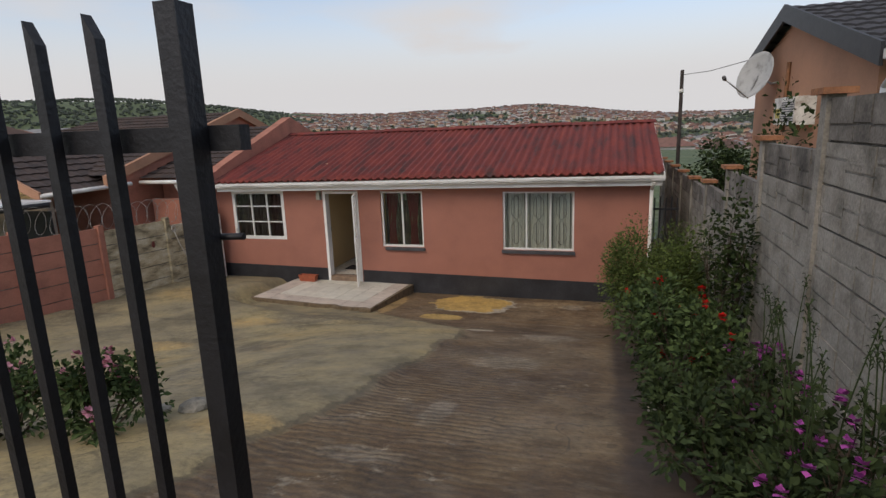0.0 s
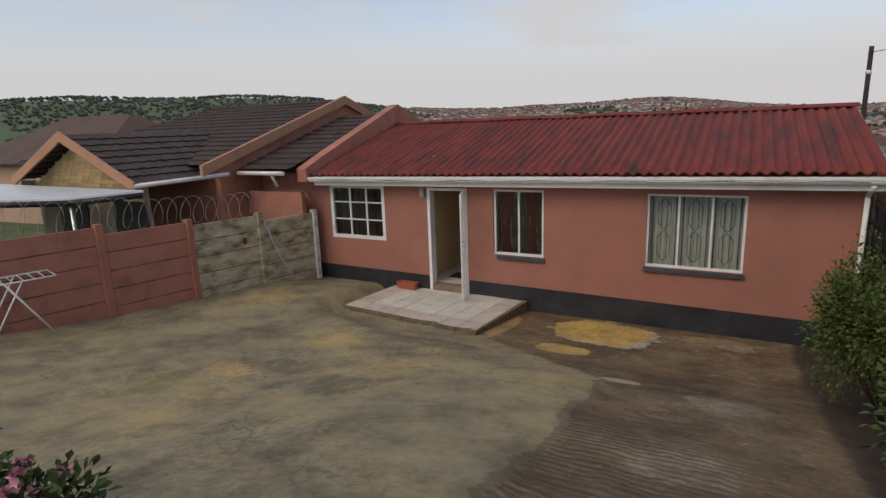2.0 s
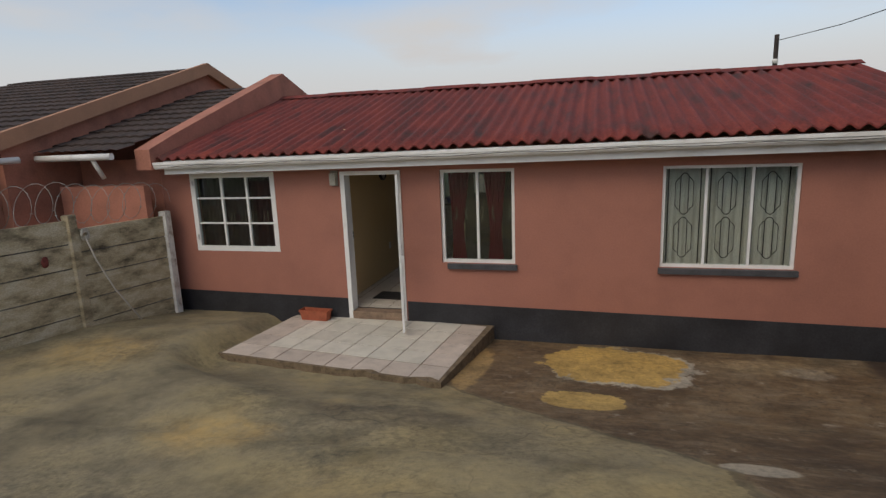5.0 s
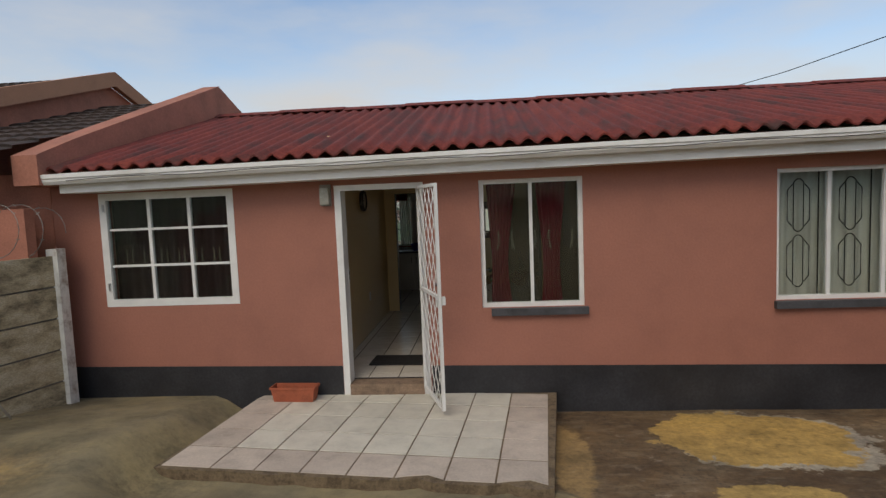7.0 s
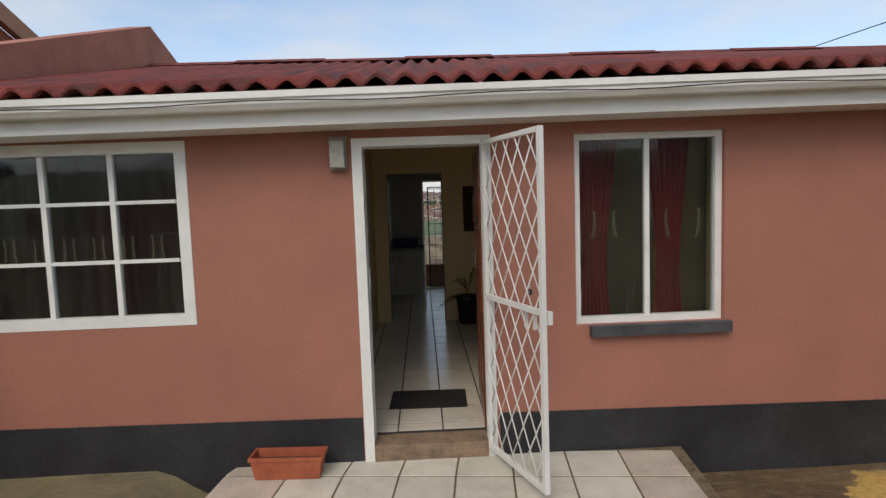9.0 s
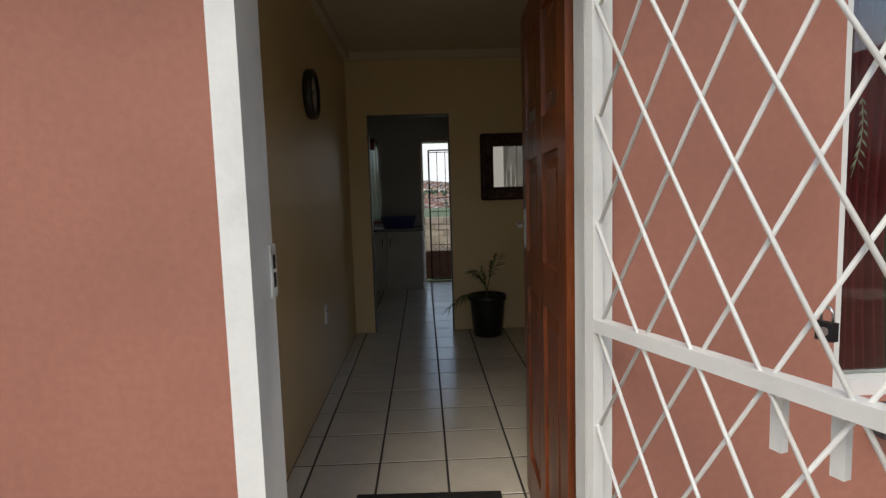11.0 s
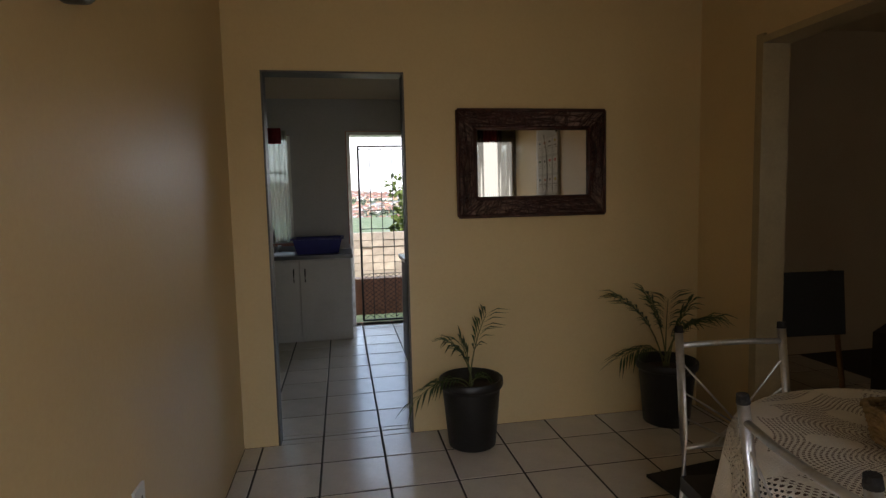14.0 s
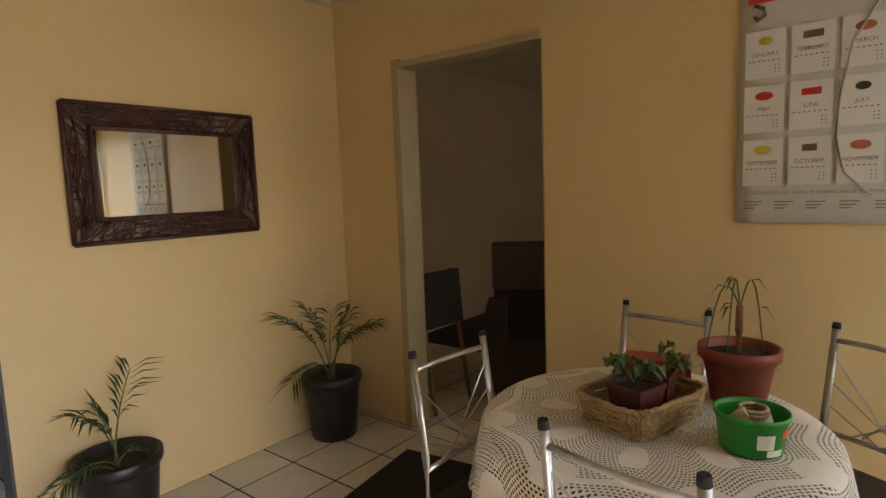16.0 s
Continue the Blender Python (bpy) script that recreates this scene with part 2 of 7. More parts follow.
def wall_cells(us, ws, v0, v1, holes, place):
    """A wall slab split on the given u and w cuts, open where a hole lies, with faces on its outside alone. place(u, v, w) gives the point."""
    us = sorted(set([round(u, 4) for u in us] + [round(h[i], 4) for h in holes for i in (0, 1)]))
    ws = sorted(set([round(w, 4) for w in ws] + [round(h[i], 4) for h in holes for i in (2, 3)]))
    full = {}
    for i in range(len(us) - 1):
        for j in range(len(ws) - 1):
            cu, cw = (us[i] + us[i + 1]) / 2, (ws[j] + ws[j + 1]) / 2
            full[i, j] = not any(h[0] < cu < h[1] and h[2] < cw < h[3] for h in holes)
    bm = bmesh.new()
    memo = {}

    def v(i, k, j):
        if (i, k, j) not in memo:
            memo[i, k, j] = bm.verts.new(place(us[i], (v0, v1)[k], ws[j]))
        return memo[i, k, j]
    for (i, j), f in full.items():
        if not f:
            continue
        bm.faces.new((v(i, 0, j), v(i + 1, 0, j), v(i + 1, 0, j + 1), v(i, 0, j + 1)))
        bm.faces.new((v(i, 1, j), v(i, 1, j + 1), v(i + 1, 1, j + 1), v(i + 1, 1, j)))
        if not full.get((i - 1, j)):
            bm.faces.new((v(i, 0, j), v(i, 0, j + 1), v(i, 1, j + 1), v(i, 1, j)))
        if not full.get((i + 1, j)):
            bm.faces.new((v(i + 1, 0, j), v(i + 1, 1, j), v(i + 1, 1, j + 1), v(i + 1, 0, j + 1)))
        if not full.get((i, j - 1)):
            bm.faces.new((v(i, 0, j), v(i, 1, j), v(i + 1, 1, j), v(i + 1, 0, j)))
        if not full.get((i, j + 1)):
            bm.faces.new((v(i, 0, j + 1), v(i + 1, 0, j + 1), v(i + 1, 1, j + 1), v(i, 1, j + 1)))
    return bm


def wall_x(name, x0, x1, y0, y1, z0, z1, holes, mat, label):
    """A wall along x; holes: (x0, x1, z0, z1)."""
    return solid(name, wall_cells((x0, x1), (z0, z1), y0, y1, holes, lambda u, v, w: (u, v, w)), mat, label, "wall", kind="structure")


def wall_y(name, y0, y1, x0, x1, z0, z1, holes, mat, label):
    """A wall along y; holes: (y0, y1, z0, z1)."""
    return solid(name, wall_cells((y0, y1), (z0, z1), x0, x1, holes, lambda u, v, w: (v, u, w)), mat, label, "wall", kind="structure")


def lerp(a, b, t):
    return a + (b - a) * t


def smooth(a, b, x):
    t = max(0.0, min(1.0, (x - a) / (b - a)))
    return t * t * (3 - 2 * t)


# ---- ground: one sheet, the sloping yard and the land around it ----
Y_RIGHT = [(-30, 4.6), (-16, 2.75), (-12, 2.02), (-8, 1.22), (-6, 0.8), (-4, 0.33), (-3, 0.06), (-2, -0.2), (0, -0.34), (30, -0.5)]
Y_LEFT = [(-30, 4.2), (-16, 2.5), (-12, 1.6), (-10, 1.1), (-8, 0.66), (-6, 0.32), (-4.6, 0.16), (-1.6, 0.12), (0, -0.13), (30, -0.5)]


def along(tab, y):
    for (a, za), (b, zb) in zip(tab, tab[1:]):
        if y <= b:
            return lerp(za, zb, max(0.0, (y - a) / (b - a)))
    return tab[-1][1]


def slab_edge(y):
    """The x at which the smooth slab ends on the rough drive."""
    e = 4.55 + 0.1 * noise.noise((y * 1.3, 3.1, 0)) + 0.04 * noise.noise((y * 5, 1.1, 0))
    return e - 0.35 * smooth(-8.0, -10.5, y)


def ground_z(x, y):
    k = smooth(-4.0, -2.0, y)
    w = smooth(lerp(-0.5, -1.45, k), lerp(4.2, -1.0, k), x)
    z = lerp(along(Y_LEFT, y), along(Y_RIGHT, y), w)
    z += 0.012 * noise.noise((x * 0.9, y * 0.9, 0)) + 0.004 * noise.noise((x * 4, y * 4, 2))
    if -13 < y < -4.0 and x < slab_edge(y):
        z += 0.035
    return z


def far_z(x, y):
    """The land beyond the yard: it falls into a valley behind the house and rises to hills."""
    if y < 12:
        return ground_z(x, max(y, -30)) if y < 8 else -0.45
    d = math.hypot(x, y)
    z = -0.45 - 26 * smooth(62, 300, d) + 4 * noise.noise((x / 160, y / 160, 0.3)) * smooth(90, 240, d)
    az = math.degrees(math.atan2(-x, y))
    ridge = 13 + 4 * noise.noise((az / 7, 0.7, 0)) + 20 * smooth(-7, 7, az) + 36 * smooth(24, 50, az) + 6 * math.exp(-((az - 9) / 5) ** 2)
    z += (26 + ridge) * smooth(380, 1150, d) + 5 * noise.noise((x / 240, y / 240, 5)) * smooth(300, 700, d) * smooth(1500, 900, d)
    return z


def axis(near0, near1, step, far):
    out = list(np.arange(near0, near1 + 1e-6, step))
    s, p = step, near1
    while p < far:
        s *= 1.22
        p += s
        out.append(p)
    s, p = step, near0
    lo = []
    while p > -far:
        s *= 1.22
        p -= s
        lo.append(p)
    return lo[::-1] + out


def build_ground():
    xs, ys = axis(-4.2, 8.2, 0.12, 2600), axis(-13.5, 0.3, 0.12, 2600)
    verts = [(x, y, (far_z(x, y) if y >= 0.3 else ground_z(x, max(y, -30)))) for y in ys for x in xs]
    nx = len(xs)
    faces = []
    for j in range(len(ys) - 1):
        for i in range(nx - 1):
            cx, cy = (xs[i] + xs[i + 1]) / 2, (ys[j] + ys[j + 1]) / 2
            if -3 < cx < 7.3 and 0.35 < cy < 6.6:
                continue
            a = j * nx + i
            faces.append((a, a + 1, a + 1 + nx, a + nx))
    me = bpy.data.meshes.new("ground")
    me.from_pydata(verts, [], faces)
    for p in me.polygons:
        p.use_smooth = True
    ob = new("ground", me)
    return tagged(ob, "weathered concrete yard sloping down to the house, grass beyond", "ground", kind="structure")


def ground_material():
    m = material("yard concrete and grass", (0.25, 0.22, 0.155), 0.82, 0.25, 0.7, 30, 0.3)
    n, l, b = tree_of(m)
    geo = n.new("ShaderNodeNewGeometry")
    sep = n.new("ShaderNodeSeparateXYZ")
    l.new(geo.outputs["Position"], sep.inputs[0])

    def tex(scale, detail=6, rough=0.6, vec=None):
        t = n.new("ShaderNodeTexNoise")
        t.inputs["Scale"].default_value, t.inputs["Detail"].default_value, t.inputs["Roughness"].default_value = scale, detail, rough
        l.new(vec or geo.outputs["Position"], t.inputs["Vector"])
        return t.outputs["Fac"]

    def ramp(src, *stops):
        r = n.new("ShaderNodeValToRGB")
        e = r.color_ramp.elements
        while len(e) < len(stops):
            e.new(0.5)
        for k, (p, c) in enumerate(stops):
            e[k].position, e[k].color = p, (*c, 1) if len(c) == 3 else c
        l.new(src, r.inputs["Fac"])
        return r.outputs["Color"]

    def mixc(f, a, c, mode="MIX"):
        x = n.new("ShaderNodeMix")
        x.data_type, x.blend_type = "RGBA", mode
        for s, v in (("Factor", f), ("A", a), ("B", c)):
            if isinstance(v, (int, float)):
                x.inputs[s].default_value = v
            elif isinstance(v, tuple):
                x.inputs[s].default_value = (*v, 1)
            else:
                l.new(v, x.inputs[s])
        return x.outputs["Result"]

    def mth(op, a, c=0.0):
        x = n.new("ShaderNodeMath")
        x.operation = op
        for k, v in enumerate((a, c)):
            if isinstance(v, (int, float)):
                x.inputs[k].default_value = v
            else:
                l.new(v, x.inputs[k])
        return x.outputs[0]

    def step(v, a, c):
        r = n.new("ShaderNodeMapRange")
        r.interpolation_type = "SMOOTHSTEP"
        r.inputs["From Min"].default_value, r.inputs["From Max"].default_value = a, c
        l.new(v, r.inputs["Value"])
        return r.outputs["Result"]
    X, Y = sep.outputs["X"], sep.outputs["Y"]
    # smooth slab: grey-green cement with ochre sand film and dark damp patches
    slab = ramp(tex(0.55, 7, 0.6), (0.30, (0.14, 0.115, 0.068)), (0.45, (0.235, 0.197, 0.118)), (0.58, (0.295, 0.238, 0.124)), (0.78, (0.36, 0.265, 0.112)))
    slab = mixc(mth("MULTIPLY", ramp(tex(1.3, 8, 0.65), (0.54, (0, 0, 0)), (0.7, (1, 1, 1))), 0.6), slab, (0.115, 0.10, 0.07))
    slab = mixc(mth("MULTIPLY", ramp(tex(0.9, 5, 0.5), (0.6, (0, 0, 0)), (0.75, (1, 1, 1))), 0.45), slab, (0.37, 0.265, 0.115))
    # rough brushed drive: brown-grey with pale scraped bands across it
    mp = n.new("ShaderNodeMapping")
    mp.inputs["Scale"].default_value = (1.7, 5.0, 1.0)
    l.new(geo.outputs["Position"], mp.inputs["Vector"])
    bands = tex(2.6, 6, 0.6, mp.outputs["Vector"])
    drive = ramp(tex(0.8, 8, 0.65), (0.3, (0.072, 0.043, 0.022)), (0.5, (0.135, 0.088, 0.045)), (0.72, (0.24, 0.18, 0.108)))
    drive = mixc(mth("MULTIPLY", ramp(bands, (0.5, (0, 0, 0)), (0.62, (1, 1, 1))), 0.3), drive, (0.27, 0.215, 0.145))
    drive = mixc(ramp(tex(3.5, 8, 0.75), (0.6, (0, 0, 0)), (0.68, (1, 1, 1))), drive, (0.3, 0.25, 0.18))
    drive = mixc(mth("MULTIPLY", ramp(tex(11, 8, 0.8), (0.56, (0, 0, 0)), (0.62, (1, 1, 1))), 0.55), drive, (0.045, 0.032, 0.02))
    wob = mth("ADD", mth("MULTIPLY", mth("SUBTRACT", tex(0.9, 4, 0.5), 0.5), 0.45), mth("MULTIPLY", mth("SUBTRACT", tex(9.0, 6, 0.7), 0.5), 0.22))
    edge = mth("ADD", X, wob)
    edge = mth("ADD", edge, mth("MULTIPLY", step(Y, -8.0, -10.5), 0.35))
    # past the slab's end the drive's brown runs along the house
    edge = mth("ADD", edge, mth("MAXIMUM", mth("MULTIPLY", mth("ADD", Y, 3.75), 1.32), 0.0))
    col = mixc(step(edge, 4.5, 4.6), slab, drive)
    # stains, silt and scraped patches, each with its own wavering outline
    wav = mth("ADD", mth("MULTIPLY", tex(2.4, 8, 0.7), 0.7), mth("MULTIPLY", tex(9.0, 8, 0.75), 0.3))
    patchy = ramp(tex(7.0, 8, 0.75), (0.36, (0.25, 0.25, 0.25)), (0.58, (1, 1, 1)))

    def blob(cx, cy, rx, ry, amount, colour, wobble=1.3, soft=0.25):
        bx = mth("DIVIDE", mth("SUBTRACT", X, cx), rx)
        by = mth("DIVIDE", mth("SUBTRACT", Y, cy), ry)
        rr = mth("ADD", mth("SQRT", mth("ADD", mth("POWER", bx, 2), mth("POWER", by, 2))), mth("MULTIPLY", mth("SUBTRACT", wav, 0.5), wobble))
        k = mth("MULTIPLY", step(rr, 1.0, 1.0 - soft), amount)
        return mixc(mth("MULTIPLY", k, patchy) if amount < 0.7 else k, col, colour)
    OCHRE, DAMP, SCRAPED = (0.46, 0.30, 0.10), (0.085, 0.07, 0.048), (0.36, 0.315, 0.24)
    col = blob(3.9, -0.8, 0.92, 0.74, 0.9, (0.42, 0.38, 0.30), 1.5, 0.05)
    col = blob(3.82, -0.76, 0.86, 0.68, 1.0, (0.47, 0.31, 0.095), 1.5, 0.05)
    col = blob(3.48, -2.02, 0.46, 0.3, 1.0, (0.44, 0.30, 0.10), 1.4, 0.08)
    col = blob(2.15, -1.2, 0.22, 0.8, 0.75, (0.36, 0.24, 0.10), 1.6, 0.2)
    col = blob(5.6, -0.5, 0.75, 0.3, 0.6, (0.36, 0.27, 0.15), 2.2, 0.3)
    col = blob(0.07, -5.48, 0.5, 0.3, 0.6, OCHRE, 1.6)
    col = blob(0.53, -3.9, 0.65, 0.4, 0.55, OCHRE, 1.6, 0.5)
    col = blob(-2.2, -2.4, 0.9, 0.7, 0.5, OCHRE, 1.5, 0.6)
    col = blob(4.1, -8.95, 0.4, 0.3, 0.6, OCHRE, 1.5, 0.4)
    col = blob(2.0, -5.65, 0.6, 0.45, 0.69, DAMP, 2.2, 0.4)
    col = blob(0.75, -5.15, 0.75, 0.38, 0.69, DAMP, 2.2, 0.4)
    col = blob(1.8, -3.2, 1.0, 0.42, 0.65, DAMP, 2.2, 0.5)
    col = blob(3.1, -6.6, 0.5, 0.6, 0.35, DAMP, 2.0, 0.6)
    col = blob(4.66, -3.66, 0.27, 0.13, 0.85, SCRAPED, 0.8, 0.2)
    col = blob(5.8, -4.1, 0.55, 0.5, 0.5, SCRAPED, 2.6, 0.6)
    col = blob(5.95, -0.65, 0.35, 0.22, 0.6, SCRAPED, 2.0, 0.4)
    col = blob(5.34, -8.1, 0.16, 0.4, 0.5, SCRAPED, 2.2, 0.4)
    col = blob(5.1, -9.1, 0.32, 0.16, 0.5, SCRAPED, 2.2, 0.4)
    col = blob(5.6, -6.2, 0.5, 0.45, 0.4, SCRAPED, 2.6, 0.5)
    # ridges left by a rough broom across the upper drive, darker in the grooves
    ridge = mth("MULTIPLY", mth("SINE", mth("ADD", mth("MULTIPLY", Y, 74.0), mth("MULTIPLY", tex(3.0, 4, 0.6), 16.0))), mth("MULTIPLY", mth("MULTIPLY", step(edge, 4.5, 4.62), step(X, 6.9, 5.2)), mth("MULTIPLY", step(Y, -10.6, -9.4), step(Y, -4.4, -6.0))))
    col = mixc(mth("MULTIPLY", mth("MULTIPLY", step(ridge, 0.1, 0.8), ramp(tex(1.6, 6, 0.65), (0.38, (0.1, 0.1, 0.1)), (0.6, (1, 1, 1)))), 0.7), col, (0.05, 0.036, 0.022))
    # the broken lip along the slab's edge, and fine grit over everything
    col = mixc(mth("MULTIPLY", mth("MULTIPLY", step(edge, 4.47, 4.5), step(edge, 4.58, 4.53)), 0.6), col, (0.07, 0.055, 0.035))
    grit = ramp(tex(16, 9, 0.8), (0.34, (0.34, 0.34, 0.34)), (0.5, (0.95, 0.95, 0.95)), (0.66, (1.4, 1.36, 1.28)))
    rough_zone = ramp(tex(0.7, 5, 0.6), (0.42, (0.12, 0.12, 0.12)), (0.6, (0.75, 0.75, 0.75)))
    col = mixc(mth("MAXIMUM", rough_zone, mth("MULTIPLY", step(edge, 4.5, 4.6), 0.6)), col, grit, "MULTIPLY")
    mottle = ramp(tex(1.9, 9, 0.68), (0.36, (0.55, 0.55, 0.54)), (0.5, (1.0, 1.0, 1.0)), (0.64, (1.28, 1.25, 1.16)))
    col = mixc(0.75, col, mottle, "MULTIPLY")
    # cracks in the slab
    vo = n.new("ShaderNodeTexVoronoi")
    vo.feature = "DISTANCE_TO_EDGE"
    vo.inputs["Scale"].default_value = 0.42
    dist = n.new("ShaderNodeVectorMath")
    dist.operation = "ADD"
    nz = n.new("ShaderNodeTexNoise")
    nz.inputs["Scale"].default_value = 2.0
    l.new(geo.outputs["Position"], nz.inputs["Vector"])
    l.new(geo.outputs["Position"], dist.inputs[0])
    l.new(nz.outputs["Color"], dist.inputs[1])
    l.new(dist.outputs[0], vo.inputs["Vector"])
    col = mixc(mth("MULTIPLY", mth("MULTIPLY", mth("MULTIPLY", step(vo.outputs["Distance"], 0.008, 0.002), step(Y, -2.6, -3.2)), ramp(tex(0.8, 4, 0.5), (0.5, (0, 0, 0)), (0.6, (1, 1, 1)))), 0.5), col, (0.045, 0.04, 0.03))
    # bare soil bed along the side wall, grass away from the yard
    soil = ramp(tex(4, 8, 0.7), (0.3, (0.03, 0.02, 0.013)), (0.7, (0.085, 0.055, 0.035)))
    col = mixc(mth("MULTIPLY", step(mth("ADD", X, mth("MULTIPLY", wob, 0.6)), 6.65, 6.8), step(Y, 1.2, 0.8)), col, soil)
    grass = ramp(tex(0.35, 8, 0.7), (0.3, (0.045, 0.07, 0.022)), (0.55, (0.085, 0.115, 0.04)), (0.75, (0.15, 0.13, 0.06)))
    out = mth("MAXIMUM", step(Y, 7.2, 7.6), mth("MAXIMUM", step(X, 8.35, 8.6), step(X, -4.6, -5.0)))
    col = mixc(out, col, grass)
    l.new(col, b.inputs["Base Color"])
    rgh = ramp(tex(1.7, 6, 0.6), (0.4, (0.9, 0.9, 0.9)), (0.65, (0.62, 0.62, 0.62)))
    l.new(rgh, b.inputs["Roughness"])
    bp = n.new("ShaderNodeBump")
    bp.inputs["Strength"].default_value, bp.inputs["Distance"].default_value = 0.5, 0.012
    hgt = mth("ADD", mth("MULTIPLY", tex(28, 6, 0.7), 0.6), mth("MULTIPLY", mth("MULTIPLY", bands, step(edge, 4.5, 4.6)), 1.6))
    hgt = mth("SUBTRACT", hgt, mth("MULTIPLY", ridge, 0.8))
    l.new(hgt, bp.inputs["Height"])
    l.new(bp.outputs["Normal"], b.inputs["Normal"])
    return m


ground = build_ground()
ground.data.materials.append(ground_material())

# ---- the house: outer walls with their openings ----
DOOR = (0.02, 0.88, -0.30, 2.06)
WIN1, WIN2, WIN3 = (-2.56, -1.13, 0.91, 2.085), (1.48, 2.52, 0.765, 2.08), (4.38, 5.92, 0.77, 2.065)
BACKDOOR, KWIN = (0.47, 1.32, 0.0, 2.06), (-1.05, -0.14, 0.93, 2.06)
HR, HB = 7.48, 7.05
wall_x("wall_front", -3.12, HR, 0.0, 0.16, -0.6, 2.43, [DOOR, WIN1, WIN2, WIN3], PINK, "terracotta painted plaster house front with door and windows")
wall_x("wall_back", -3.12, HR, HB - 0.16, HB, -0.8, 2.43, [BACKDOOR, KWIN], PINK, "terracotta painted rear house wall")
wall_y("wall_east", 0.16, HB - 0.16, HR - 0.16, HR, -0.6, 2.5, [(0.1, 0.8, 2.43, 2.7), (6.25, 7.0, 2.43, 2.7)], PINK, "terracotta painted end wall of the house")
bm = wall_cells((-3.12, HR), (-0.6, 0.0), -0.006, 0.0, [(DOOR[0] - 0.04, DOOR[1] + 0.05, -0.6, 0.0)], lambda u, v, w: (u, v, w + (0.222 - 0.013 * (u + 3)) * (1 if w > -0.1 else 0)))
solid("plinth_band", bm, BLACK_PLINTH, "black bitumen painted plinth band along the house front", "plinth", kind="structure")
# inner walls
wall_y("wall_hall_left", 0.16, 3.95, -0.34, -0.22, 0, 2.62, [(0.1, 0.8, 2.43, 2.7)], CREAM, "plain cream painted wall of the dining room")
wall_x("wall_dining_back", -1.5, 2.55, 3.95, 4.07, 0, 2.62, [(-0.03, 0.72, 0, 2.05)], CREAM, "cream painted wall with the kitchen opening")
wall_y("wall_dining_right", 0.16, HB - 0.16, 2.55, 2.67, 0, 2.62, [(0.1, 0.8, 2.43, 2.7), (6.25, 7.0, 2.43, 2.7), (2.52, 3.42, 0, 2.12)], CREAM, "cream painted wall with a doorway to a bedroom")
wall_y("wall_kitchen_left", 4.07, HB - 0.16, -1.62, -1.5, 0, 2.62, [(6.25, 7.0, 2.43, 2.7)], KITCHEN_WALL, "grey kitchen side wall")
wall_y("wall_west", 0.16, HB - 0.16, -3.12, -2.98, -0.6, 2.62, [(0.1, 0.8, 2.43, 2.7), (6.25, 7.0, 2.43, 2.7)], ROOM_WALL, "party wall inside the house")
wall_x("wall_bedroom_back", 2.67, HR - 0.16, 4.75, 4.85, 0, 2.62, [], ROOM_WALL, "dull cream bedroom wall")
bm = bmesh.new()
box(bm, -1.49, HB - 0.175, 0, 0.44, HB - 0.163, 0.9)
box(bm, -1.49, HB - 0.175, 0.9, KWIN[0], HB - 0.163, 2.43)
box(bm, KWIN[1], HB - 0.175, 0.9, BACKDOOR[0] - 0.04, HB - 0.163, 2.43)
box(bm, BACKDOOR[0] - 0.04, HB - 0.175, 2.1, BACKDOOR[1] + 0.04, HB - 0.163, 2.43)
box(bm, KWIN[0], HB - 0.175, KWIN[3], KWIN[1], HB - 0.163, 2.43)
box(bm, BACKDOOR[1] + 0.04, HB - 0.175, 0, 2.54, HB - 0.163, 2.43)
solid("kitchen_wall_tiles", bm, KITCHEN_WALL, "grey tiled lining of the kitchen wall", "wall tiles", kind="structure")
bm = bmesh.new()
box(bm, -2.98, 0.75, 2.62, HR - 0.16, 6.3, 2.65)
for ya, yb in ((0.16, 0.75), (HB - 0.16, 6.3)):
    v = [bm.verts.new(p) for x in (-2.98, HR - 0.16) for p in ((x, ya, 2.43), (x, yb, 2.62), (x, yb, 2.65), (x, ya, 2.46))]
    for f in ((0, 1, 2, 3), (4, 7, 6, 5), (0, 4, 5, 1), (1, 5, 6, 2), (2, 6, 7, 3), (3, 7, 4, 0)):
        bm.faces.new([v[i] for i in f])
solid("ceiling", bm, CEILING, "painted ceiling board", "ceiling", kind="structure")
bm = bmesh.new()
box(bm, -2.98, 0.16, -0.14, HR - 0.16, HB - 0.16, -0.0025)
solid("floor", bm, material("dark tile grout", (0.035, 0.03, 0.028), 0.9, 0.2, 20, 90, 0.2), "floor slab with dark grout under the tiles", "floor", kind="structure")
bm = bmesh.new()
for a, b in (((-0.22, 3.9, 2.55), (2.55, 3.95, 2.62)), ((-0.22, 0.8, 2.55), (-0.17, 3.9, 2.62)), ((2.5, 0.8, 2.55), (2.55, 3.9, 2.62))):
    box(bm, *a, *b)
solid("cornice", bm, CEILING, "white plaster cornice under the ceiling", "cornice", kind="structure", bevel=0.02)


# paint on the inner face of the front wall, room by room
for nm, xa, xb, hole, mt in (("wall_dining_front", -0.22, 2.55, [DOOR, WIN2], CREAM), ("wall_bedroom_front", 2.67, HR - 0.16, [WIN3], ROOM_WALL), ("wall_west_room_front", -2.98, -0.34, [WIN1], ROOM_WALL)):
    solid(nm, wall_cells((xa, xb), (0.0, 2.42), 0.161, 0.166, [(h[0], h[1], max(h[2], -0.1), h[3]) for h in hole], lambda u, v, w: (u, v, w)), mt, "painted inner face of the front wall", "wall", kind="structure")


